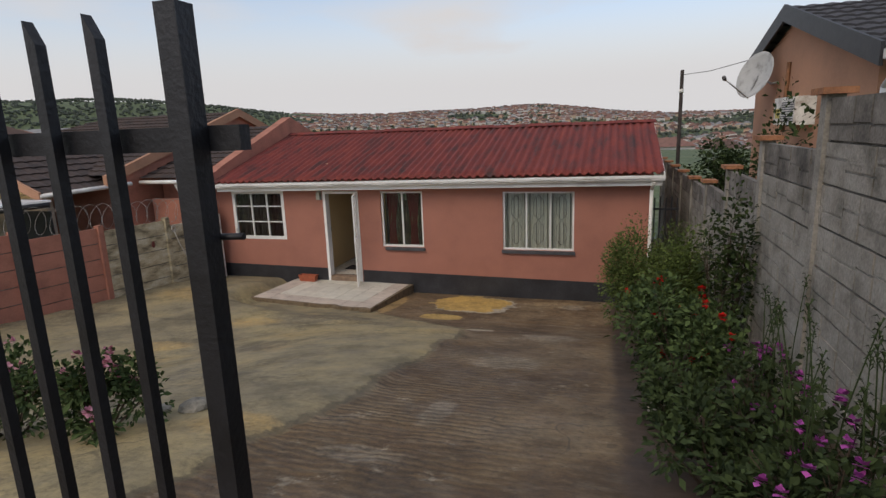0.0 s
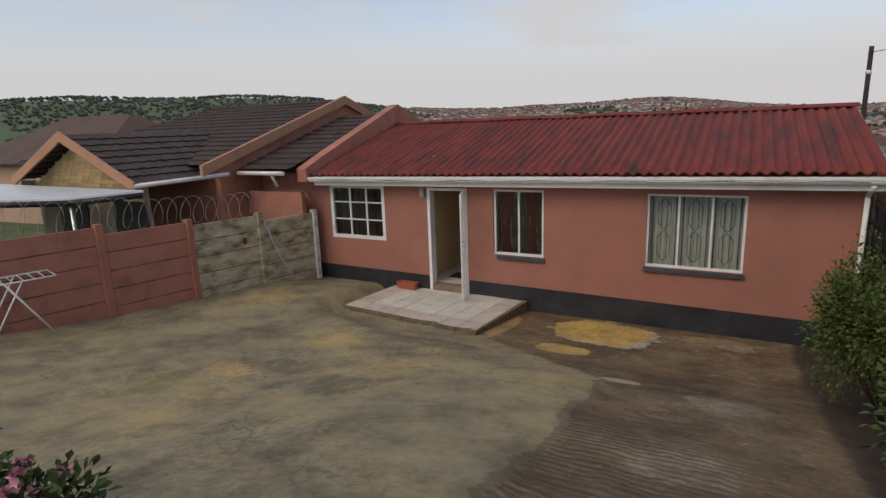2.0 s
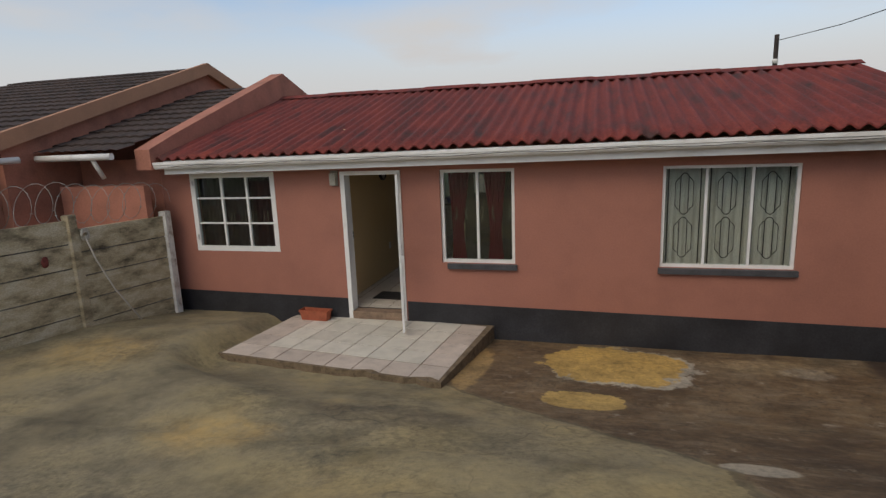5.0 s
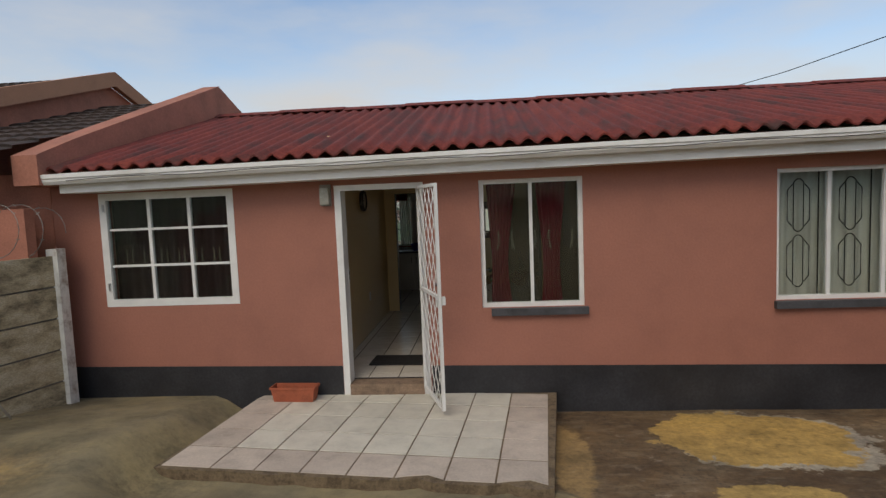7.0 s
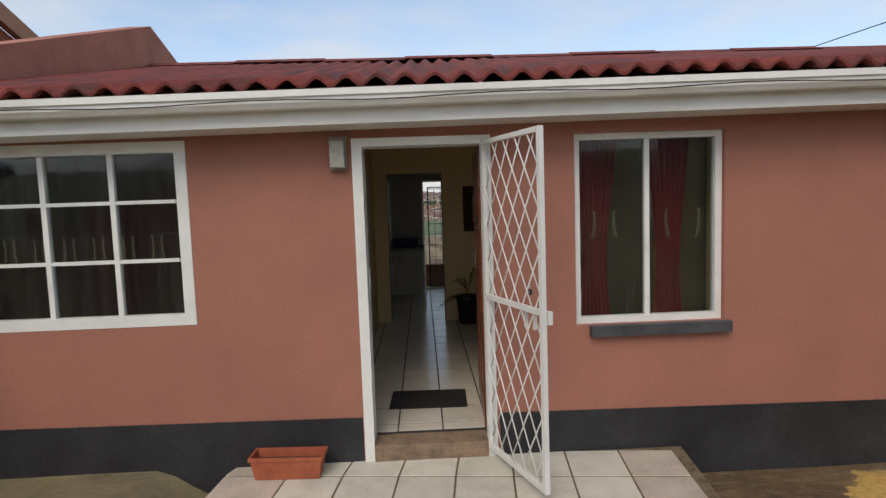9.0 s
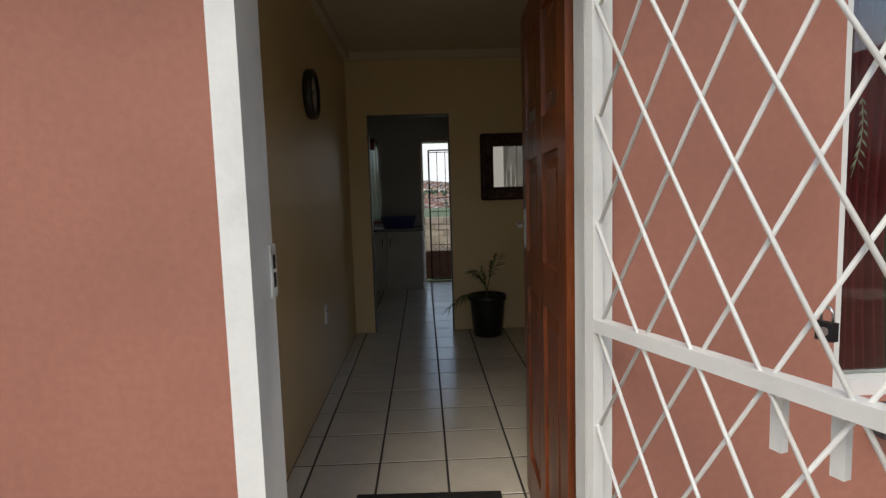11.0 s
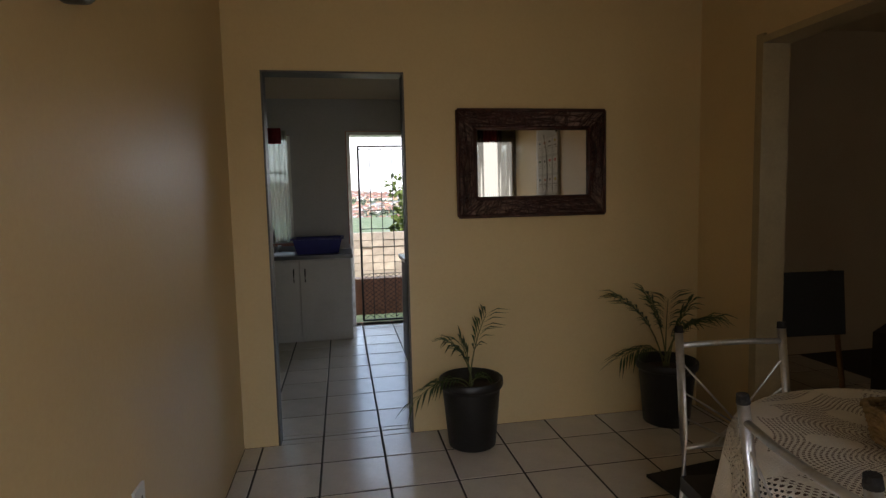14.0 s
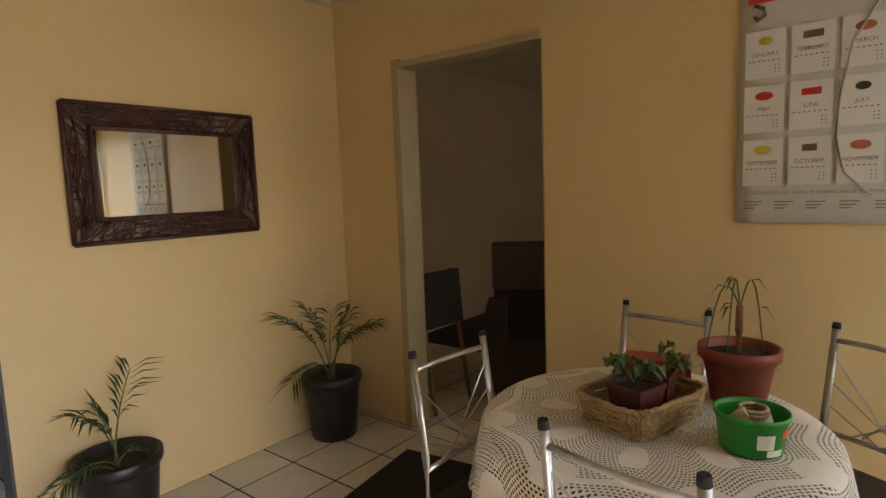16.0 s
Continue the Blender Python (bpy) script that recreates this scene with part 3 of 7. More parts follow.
# ---- roofs ----
def corrugated(name, x0, x1, ya, za0, za1, yb, zb, pitch, amp, mat, parent, thick=0.02, label=""):
    """A corrugated sheet from the eave (za0 at x0, za1 at x1) up to the ridge, in overlapping rows with wavy ends."""
    bm = bmesh.new()
    nx = int((x1 - x0) / pitch * 8)
    rows = 9
    grid = []
    for j in range(rows + 1):
        t = j / rows
        line = []
        for i in range(nx + 1):
            x = lerp(x0, x1, i / nx)
            za = lerp(za0, za1, i / nx)
            z = lerp(za, zb, t) + amp * math.sin(2 * math.pi * (x - x0) / pitch) + 0.012 * noise.noise((x * 0.7, t * 3, 4))
            y = lerp(ya, yb, t)
            line.append((bm.verts.new((x, y, z)), bm.verts.new((x, y + 0.004, z - thick))))
        grid.append(line)
    for j in range(rows):
        for i in range(nx):
            for k in (0, 1):
                f = bm.faces.new([grid[j][i][k], grid[j][i + 1][k], grid[j + 1][i + 1][k], grid[j + 1][i][k]][::1 if k == 0 else -1])
                f.smooth = True
    for i in range(nx):
        bm.faces.new((grid[0][i][0], grid[0][i][1], grid[0][i + 1][1], grid[0][i + 1][0]))
    return part(name, bm, mat, parent, label)


roof = thing("roof", pose(0, 0, 0), "weathered dark red corrugated fibre-cement house roof", "roof", kind="structure")
EX0, EX1 = -2.86, 7.66
corrugated("front_sheet", EX0, EX1, -0.36, 2.36, 2.49, 3.5, 3.45, 0.177, 0.027, RED_ROOF, roof)
corrugated("rear_sheet", EX0, EX1, 7.45, 2.36, 2.4, 3.5, 3.45, 0.177, 0.027, RED_ROOF, roof)
for k in range(10):
    bm = bmesh.new()
    a, b = lerp(EX0, EX1, k / 10), lerp(EX0, EX1, (k + 1) / 10) + 0.05
    zz = 3.475 + 0.012 * (k % 2) + 0.008 * noise.noise((k, 0, 0))
    prof = [(-0.19, -0.045), (-0.1, -0.012), (-0.03, 0.022), (0.03, 0.022), (0.1, -0.012), (0.19, -0.045)]
    vs = [[bm.verts.new((x, 3.5 + p, zz + q + o)) for p, q in prof] for x in (a, b) for o in (0, -0.015)]
    for i in range(5):
        bm.faces.new((vs[0][i], vs[0][i + 1], vs[2][i + 1], vs[2][i]))
        bm.faces.new((vs[1][i], vs[3][i], vs[3][i + 1], vs[1][i + 1]))
    for q in (0, 2):
        for i in range(5):
            bm.faces.new((vs[q][i], vs[q + 1][i], vs[q + 1][i + 1], vs[q][i + 1]))
    part("ridge_cap", bm, RED_ROOF, roof)
# closing gable under the roof's right end
bm = bmesh.new()
v = [bm.verts.new((x, y, z)) for x in (HR - 0.16, HR) for y, z in ((0.0, 2.5), (HB, 2.45), (3.5, 3.36))]
bm.faces.new(v[:3])
bm.faces.new(v[3:][::-1])
for i in range(3):
    bm.faces.new((v[i], v[(i + 1) % 3], v[3 + (i + 1) % 3], v[3 + i]))
solid("wall_gable_east", bm, PINK, "terracotta painted gable end", "wall", kind="structure")
bm = bmesh.new()
for s in (0, 1):
    ya, za, yb, zb = ((-0.4, 2.42, 3.5, 3.4), (7.4, 2.36, 3.5, 3.4))[s]
    vs = [bm.verts.new((x, y, z)) for x in (7.63, 7.655) for y, z in ((ya, za - 0.09), (yb, zb - 0.09), (yb, zb + 0.07), (ya, za + 0.07))]
    for f in ((0, 1, 2, 3), (4, 7, 6, 5), (0, 4, 5, 1), (1, 5, 6, 2), (2, 6, 7, 3), (3, 7, 4, 0)):
        bm.faces.new([vs[i] for i in f])
part("barge_board", bm, GUTTER, roof, "weathered white barge board")


def tilt_x(bm, pts, x0, x1, dz):
    """A profile of (y, z) points swept along x, rising by dz."""
    a = [bm.verts.new((x0, y, z)) for y, z in pts]
    b = [bm.verts.new((x1, y, z + dz)) for y, z in pts]
    k = len(pts)
    for i in range(k):
        bm.faces.new((a[i], a[(i + 1) % k], b[(i + 1) % k], b[i]))
    bm.faces.new(a[::-1])
    bm.faces.new(b)


fascia = thing("fascia_and_gutter", pose(0, 0, 0), "white painted fascia board with a box gutter along the eave", "gutter", kind="structure")
bm = bmesh.new()
tilt_x(bm, [(-0.30, 2.115), (-0.275, 2.115), (-0.275, 2.32), (-0.30, 2.32)], -2.78, 7.62, 0.1)
part("fascia_board", bm, GUTTER, fascia)
bm = bmesh.new()
tilt_x(bm, [(-0.303, 2.20), (-0.39, 2.20), (-0.41, 2.23), (-0.41, 2.255), (-0.425, 2.262), (-0.425, 2.30), (-0.405, 2.305), (-0.405, 2.29), (-0.395, 2.285), (-0.395, 2.235), (-0.383, 2.215), (-0.303, 2.215)], -2.88, 7.66, 0.115)
part("gutter", bm, GUTTER, fascia)
bm = bmesh.new()
tilt_x(bm, [(-0.275, 2.115), (0.0, 2.115), (0.0, 2.13), (-0.275, 2.13)], -2.78, 7.5, 0.1)
part("soffit", bm, GUTTER, fascia)
bm = bmesh.new()
rod(bm, (7.46, -0.36, 2.3), (7.44, -0.12, 2.12), 0.036, seg=12)
rod(bm, (7.44, -0.12, 2.12), (7.44, -0.06, -0.2), 0.036, seg=12)
part("downpipe", bm, GUTTER, fascia, "white plastic downpipe")
cable = thing("eave_cable", pose(0, 0, 0), "thin dark cable strung along the gutter", "cable")
bm = bmesh.new()
tube(bm, [(x, -0.43, 2.245 + 0.0109 * (x + 2.88) - 0.018 * math.sin((x + 2.0) * 2.1) ** 2) for x in [-2.6 + 0.25 * k for k in range(41)]], 0.004, 5)
part("wire", bm, BLACK_STEEL, cable)
# parapet on the party wall between the two halves
bm = bmesh.new()
prof = [(-0.45, 2.2), (-0.45, 2.5), (0.1, 2.72), (3.55, 3.97), (7.0, 2.75), (7.4, 2.6), (7.4, 2.2)]
a = [[bm.verts.new((x, y, z)) for y, z in prof] for x in (-3.14, -2.87)]
bm.faces.new(a[0])
bm.faces.new(a[1][::-1])
for i in range(len(prof)):
    j = (i + 1) % len(prof)
    bm.faces.new((a[0][i], a[1][i], a[1][j], a[0][j]))
solid("parapet_wall", bm, PINK_OLD, "weathered terracotta parapet on the party wall", "parapet", kind="structure", bevel=0.015)
bm = bmesh.new()
box(bm, -3.13, 0.161, 2.1, -2.99, 7.0, 2.66)
box(bm, -4.7, 0.0, -0.4, -3.13, 0.16, 2.35)
solid("wall_party", bm, PINK_OLD, "terracotta wall of the adjoining house", "wall", kind="structure")


# ---- doors, windows and fittings of the house front ----
def frame_ring(bm, x0, x1, z0, z1, w, y0, y1):
    box(bm, x0, y0, z0, x0 + w, y1, z1)
    box(bm, x1 - w, y0, z0, x1, y1, z1)
    box(bm, x0 + w, y0, z0, x1 - w, y1, z0 + w)
    box(bm, x0 + w, y0, z1 - w, x1 - w, y1, z1)


door_frame = thing("door_1", pose(0, 0, 0), "white steel entrance door frame in the house front", "door frame", kind="structure")
for nm, b in (("jamb", (-0.012, -0.018, -0.13, 0.055, 0.175, 2.085)), ("jamb", (0.845, -0.018, -0.13, 0.912, 0.07, 2.085)), ("head", (0.055, -0.018, 2.03, 0.845, 0.175, 2.085))):
    bm = bmesh.new()
    box(bm, *b)
    part(nm, bm, WHITE, door_frame, bevel=0.006)
bm = bmesh.new()
box(bm, 0.056, -0.03, -0.13, 0.844, 0.159, -0.013)
part("threshold", bm, material("worn timber step", (0.22, 0.15, 0.1), 0.8, 0.3, 8, 60, 0.4), door_frame, "worn brown threshold step")
bm = bmesh.new()
box(bm, 0.0555, 0.135, 1.06, 0.0615, 0.182, 1.2)
strike = part("strike_plate", bm, WHITE_OLD, door_frame, "chipped white lock strike plate", bevel=0.002)
for za, zb in ((1.085, 1.125), (1.135, 1.172)):
    bm = bmesh.new()
    box(bm, 0.0605, 0.148, za, 0.0625, 0.172, zb)
    part("strike_slot", bm, RUBBER, strike, "dark bolt slot")

# timber front door, open into the room
DM = pose(0.858, 0.125, 0.0, 0, 0, 86.9)
front_door = thing("front_door", DM, "varnished orange-brown panelled timber door standing open inwards", "door")
bm = bmesh.new()
LW, LH = 0.90, 2.02
for a, b in ((0.0, 0.11), (0.395, 0.505), (0.79, LW)):
    box(bm, a, -0.02, 0.01, b, 0.02, LH)
for a, b in ((0.01, 0.2), (0.94, 1.08), (1.44, 1.56), (1.9, LH)):
    for c, d in ((0.11, 0.395), (0.505, 0.79)):
        box(bm, c, -0.019, a, d, 0.019, b)
part("door_leaf", bm, TIMBER, front_door, bevel=0.004)
for c, d in ((0.11, 0.395), (0.505, 0.79)):
    for a, b in ((0.2, 0.94), (1.08, 1.44), (1.56, 1.9)):
        bm = bmesh.new()
        vs = []
        for s in (-1, 1):
            for ins, dep in ((0.0, 0.006), (0.02, 0.004), (0.055, 0.015)):
                vs.append([bm.verts.new(p) for p in ((c + ins, s * dep, a + ins), (d - ins, s * dep, a + ins), (d - ins, s * dep, b - ins), (c + ins, s * dep, b - ins))])
        for q in (0, 3):
            for r in (q, q + 1):
                for i in range(4):
                    bm.faces.new((vs[r][i], vs[r][(i + 1) % 4], vs[r + 1][(i + 1) % 4], vs[r + 1][i]))
            bm.faces.new(vs[q + 2])
        part("panel", bm, TIMBER, front_door)
bm = bmesh.new()
for s in (-1, 1):
    box(bm, 0.832, s * 0.021, 1.085, 0.866, s * 0.024, 1.245)
lockp = part("lock_plate", bm, STEEL, front_door, "steel lock plate")
bm = bmesh.new()
for s in (-1, 1):
    tube(bm, [(0.85, s * 0.024, 1.185), (0.85, s * 0.045, 1.185), (0.838, s * 0.052, 1.185), (0.76, s * 0.05, 1.18)], 0.0065, 8)
part("lever_handle", bm, STEEL, lockp, "steel lever handle")

# white lattice security gate, open outwards
GT = Vector((1.105, -0.705, 0)) - Vector((0.855, -0.03, 0))
GL = GT.length
gate = thing("security_gate", Matrix.Translation((0.841, -0.035, 0)) @ pose(0, 0, 0, 0, 0, math.degrees(math.atan2(GT.y, GT.x))), "white lattice steel security gate standing open outwards", "security gate")
gz0, gz1, gm = -0.055, 2.045, 0.988
for a, b in (((0.004, 0, gz0), (0.03, 0.028, gz1)), ((GL - 0.03, 0, gz0), (GL, 0.03, gz1)), ((0.032, 0, gz0), (GL - 0.036, 0.03, gz0 + 0.03)), ((0.032, 0, gz1 - 0.03), (GL - 0.036, 0.03, gz1)), ((0.032, 0, gm), (GL - 0.036, 0.03, gm + 0.03))):
    bm = bmesh.new()
    box(bm, *a, *b)
    part("gate_rail", bm, WHITE, gate, bevel=0.003)
px, pz = 0.144, 0.242
xa, xb = 0.031, GL - 0.034
for s in (-1, 1):
    k = -14
    while k < 26:
        # lines z = z0 + s * (x - xa) * pz / px
        z0 = 1.003 + (k - 4) * pz
        za, zb = z0, z0 + s * (xb - xa) * pz / px
        t0, t1 = 0.0, 1.0
        for lim, hi in ((gz0 + 0.02, False), (gz1 - 0.02, True)):
            if abs(zb - za) > 1e-6:
                tt = (lim - za) / (zb - za)
                if (za < lim) != hi and (zb < lim) == hi or (za < lim and not hi) or (za > lim and hi):
                    t0 = max(t0, tt)
                if (zb < lim and not hi) or (zb > lim and hi):
                    t1 = min(t1, tt)
        if t1 - t0 > 0.02:
            bm = bmesh.new()
            yy = 0.009 if s < 0 else 0.021
            rod(bm, (lerp(xa, xb, t0), yy, lerp(za, zb, t0)), (lerp(xa, xb, t1), yy, lerp(za, zb, t1)), 0.0043, seg=8)
            part("lattice_rod", bm, WHITE, gate)
        k += 1
for z in (0.12, 1.84):
    bm = bmesh.new()
    rod(bm, (-0.004, 0.014, z - 0.05), (-0.004, 0.014, z + 0.05), 0.013, seg=10)
    box(bm, -0.03, 0.008, z - 0.015, 0.0, 0.02, z + 0.015)
    part("hinge", bm, WHITE, gate)
bm = bmesh.new()
rod(bm, (GL - 0.28, 0.05, 0.975), (GL + 0.01, 0.05, 0.975), 0.008, seg=8)
for xx in (GL - 0.27, GL - 0.17):
    box(bm, xx, 0.042, 0.875, xx + 0.022, 0.058, 0.985)
box(bm, GL - 0.03, 0.036, 0.935, GL + 0.006, 0.066, 1.01)
part("slide_bolt", bm, WHITE, gate, "white slide bolt", bevel=0.003)
padlock = thing("padlock", gate.matrix_world @ pose(0.545, 0.03, 1.115) @ Matrix.Scale(0.62, 4), "small dark steel padlock hooked on the gate lattice", "padlock")
bm = bmesh.new()
box(bm, -0.022, -0.01, -0.045, 0.022, 0.01, 0.0)
part("lock_body", bm, BLACK_STEEL, padlock, bevel=0.004)
bm = bmesh.new()
tube(bm, [(-0.014, 0, 0), (-0.014, 0, 0.025), (-0.007, 0, 0.035), (0.007, 0, 0.035), (0.014, 0, 0.025), (0.014, 0, 0)], 0.004, 6)
part("shackle", bm, STEEL, padlock, "steel shackle")
bm = bmesh.new()
rod(bm, (0, -0.0105, -0.022), (0, -0.0125, -0.022), 0.011, seg=12)
part("badge", bm, STEEL, padlock)

# bulkhead lamp beside the door
lamp = thing("wall_lamp", pose(-0.10, 0, 1.98), "small grey bulkhead wall lamp with a frosted glass, unlit", "wall lamp")
bm = bmesh.new()
box(bm, -0.055, -0.03, -0.1, 0.055, 0.0, 0.12)
part("base", bm, material("grey enamel", (0.24, 0.23, 0.2), 0.5, 0.1, 10, 80, 0.1), lamp, bevel=0.008)
bm = bmesh.new()
box(bm, -0.045, -0.085, -0.085, 0.045, -0.031, 0.085)
part("glass", bm, material("frosted lamp glass", (0.36, 0.35, 0.29), 0.25, 0.1, 10, 80, 0.3), lamp, "frosted ribbed glass", bevel=0.015)


def glass_pane(parent, x0, x1, z0, z1, y):
    bm = bmesh.new()
    box(bm, x0, y, z0, x1, y + 0.004, z1)
    g = part("pane", bm, GLASS, parent)
    g.visible_shadow = False
    return g


def window(name, w, bars_x, bars_z, label, frame=0.05, y=0.04):
    x0, x1, z0, z1 = w
    ob = thing(name, pose(0, 0, 0), label, "window", kind="structure")
    bm = bmesh.new()
    frame_ring(bm, x0, x1, z0, z1, frame, y - 0.035, y + 0.03)
    part("window_frame", bm, WHITE, ob, bevel=0.005)
    xs = [x0 + frame] + [lerp(x0, x1, b) for b in bars_x] + [x1 - frame]
    zs = [z0 + frame] + [lerp(z0, z1, b) for b in bars_z] + [z1 - frame]
    for b in xs[1:-1]:
        bm = bmesh.new()
        box(bm, b - 0.017, y - 0.022, z0 + frame, b + 0.017, y + 0.02, z1 - frame)
        part("mullion", bm, WHITE, ob, bevel=0.004)
    for b in zs[1:-1]:
        for c, d in zip(xs, xs[1:]):
            bm = bmesh.new()
            box(bm, c + 0.017, y - 0.018, b - 0.012, d - 0.017, y + 0.016, b + 0.012)
            part("glazing_bar", bm, WHITE, ob, bevel=0.003)
    for a, b in zip(xs, xs[1:]):
        for c, d in zip(zs, zs[1:]):
            glass_pane(ob, a, b, c, d, y)
    return ob


win1 = window("window_1", (WIN1[0] - 0.03, WIN1[1] + 0.03, WIN1[2] - 0.03, WIN1[3] + 0.02), (0.365, 0.665), (0.36, 0.68), "white cottage-pane window in the house front", 0.075, 0.03)
bm = bmesh.new()
for z in (1.1, 1.95):
    box(bm, WIN1[0] + 0.01, -0.02, z - 0.04, WIN1[0] + 0.03, -0.005, z + 0.04)
part("stay_hinge", bm, STEEL, win1, "small steel hinges")
win2 = window("window_2", WIN2, (0.5,), (), "white steel two-light window over a grey sill", 0.045, 0.075)
win3 = window("window_3", WIN3, (0.335, 0.67), (), "white steel three-light window with burglar bars behind it", 0.04, 0.075)
for w in (WIN2, WIN3):
    ob = win2 if w is WIN2 else win3
    bm = bmesh.new()
    box(bm, w[0] + (0.09 if w is WIN2 else -0.02), -0.06, w[2] - 0.075, w[1] + 0.03, -0.001, w[2] - 0.002)
    part("window_sill", bm, GREY_SILL, ob, "grey cement sill", bevel=0.006)
# burglar bars: long hexagons stacked in each light
bars = thing("burglar_bars", pose(0, 0, 0), "dark grey ornamental burglar bars behind the glass", "burglar bars")
BAR = material("dark bar paint", (0.02, 0.02, 0.02), 0.6, 0.2, 12, 80, 0.1)
for k in range(3):
    c = lerp(WIN3[0] + 0.03, WIN3[1] - 0.03, (k + 0.5) / 3)
    for z0, z1 in ((0.86, 1.42), (1.42, 1.98)):
        for hw, g in ((0.048, 0.05), (0.106, 0.16)):
            zz0, zz1 = (z0 + 0.02, z1 - 0.02) if hw < 0.1 else (z0 + 0.13, z1 - 0.13)
            bm = bmesh.new()
            pts = [(c - hw * 0.35, zz0), (c + hw * 0.35, zz0), (c + hw, zz0 + g * 0.6), (c + hw, zz1 - g * 0.6), (c + hw * 0.35, zz1), (c - hw * 0.35, zz1), (c - hw, zz1 - g * 0.6), (c - hw, zz0 + g * 0.6)]
            if hw > 0.1:
                for s in (-1, 1):
                    tube(bm, [(c + s * hw * 0.55, 0.148, z0 + 0.07), (c + s * hw, 0.148, z0 + 0.13), (c + s * hw, 0.148, z1 - 0.13), (c + s * hw * 0.55, 0.148, z1 - 0.07)], 0.0055, 6)
            else:
                for (a, b), (a2, b2) in zip(pts, pts[1:] + pts[:1]):
                    rod(bm, (a, 0.148, b), (a2, 0.148, b2), 0.0055, seg=6)
            part("bar_scroll", bm, BAR, bars)
    for s in (-1, 1):
        bm = bmesh.new()
        rod(bm, (c + s * 0.19, 0.148, WIN3[2]), (c + s * 0.19, 0.148, WIN3[3]), 0.007, seg=6)
        part("bar_upright", bm, BAR, bars)


# ---- curtains ----
def cloth(name, rgb, trans=0.35, rough=0.9):
    m = material(name, rgb, rough, 0.15, 5, 140, 0.15, stretch=(3, 3, 0.5))
    n, l, b = tree_of(m)
    t = n.new("ShaderNodeBsdfTranslucent")
    t.inputs["Color"].default_value = (*rgb, 1)
    mx = n.new("ShaderNodeMixShader")
    mx.inputs[0].default_value = trans
    l.new(b.outputs[0], mx.inputs[1])
    l.new(t.outputs[0], mx.inputs[2])
    l.new(mx.outputs[0], n["Material Output"].inputs["Surface"])
    return m


def sheer(name, rgb, see=0.35):
    m = cloth(name, rgb, 0.5)
    n, l, b = tree_of(m)
    tr = n.new("ShaderNodeBsdfTransparent")
    mx = n.new("ShaderNodeMixShader")
    mx.inputs[0].default_value = see
    last = n["Material Output"].inputs["Surface"].links[0].from_socket
    l.new(last, mx.inputs[1])
    l.new(tr.outputs[0], mx.inputs[2])
    l.new(mx.outputs[0], n["Material Output"].inputs["Surface"])
    return m


RED_CLOTH = cloth("dark red curtain cloth", (0.19, 0.014, 0.02), 0.25)
BROWN_SHEER = sheer("olive brown voile", (0.085, 0.07, 0.045), 0.45)
WHITE_NET = sheer("white net", (0.88, 0.84, 0.76), 0.04)
DARK_CLOTH = cloth("dark patterned voile", (0.035, 0.02, 0.018), 0.2)
EMBROIDERY = material("pale embroidery thread", (0.3, 0.28, 0.19), 0.8, 0.1, 20, 100, 0.1)


def curtain(name, x0, x1, y, z0, z1, mat, label, waves=9, amp=0.025, gather=None):
    """A hung cloth with folds; gather: x and width towards which it is tied, part way down."""
    bm = bmesh.new()
    nx, nz = waves * 8, 18
    grid = []
    for j in range(nz + 1):
        t = j / nz
        z = lerp(z1, z0, t)
        row = []
        for i in range(nx + 1):
            u = i / nx
            x = lerp(x0, x1, u)
            if gather:
                k = smooth(0.0, 0.62, t) * (1 - 0.45 * smooth(0.62, 1.0, t))
                x = lerp(x, gather[0] + (u - 0.5) * gather[1], k)
            yy = y + amp * math.sin(u * waves * 2 * math.pi + 0.8 * math.sin(t * 2.2)) * (0.6 + 0.4 * t) + 0.01 * noise.noise((u * 6, t * 3, x0))
            row.append(bm.verts.new((x, yy, z)))
        grid.append(row)
    for j in range(nz):
        for i in range(nx):
            f = bm.faces.new((grid[j][i], grid[j][i + 1], grid[j + 1][i + 1], grid[j + 1][i]))
            f.smooth = True
    ob = solid(name, bm, mat, label, "curtain", group="window curtains")
    sm = ob.modifiers.new("thickness", "SOLIDIFY")
    sm.thickness = 0.002
    return ob


def sprigs(parent_name, x0, x1, y, z, count, label, r=0.055):
    ob = thing(parent_name, pose(0, 0, 0), label, "embroidery")
    for k in range(count):
        c = lerp(x0, x1, (k + 0.5) / count)
        bm = bmesh.new()
        side = -1 if k % 2 else 1
        stem = [(c + side * r * 0.5 * math.sin(i * 0.28), y, z - 0.09 + i * 0.027) for i in range(9)]
        tube(bm, stem, 0.0014, 5)
        for i in range(2, 9):
            for d in (-1, 1):
                a = Vector(stem[i])
                tip = a + Vector((d * r * (0.42 - 0.03 * i), -0.003, -r * (0.62 - 0.03 * i)))
                w = (tip - a).cross(Vector((0, 1, 0))).normalized() * 0.003
                mid = a.lerp(tip, 0.5) + Vector((0, -0.002, 0))
                bm.faces.new([bm.verts.new(p) for p in (a, mid + w, tip, mid - w)])
        part("sprig", bm, EMBROIDERY, ob)
    return ob


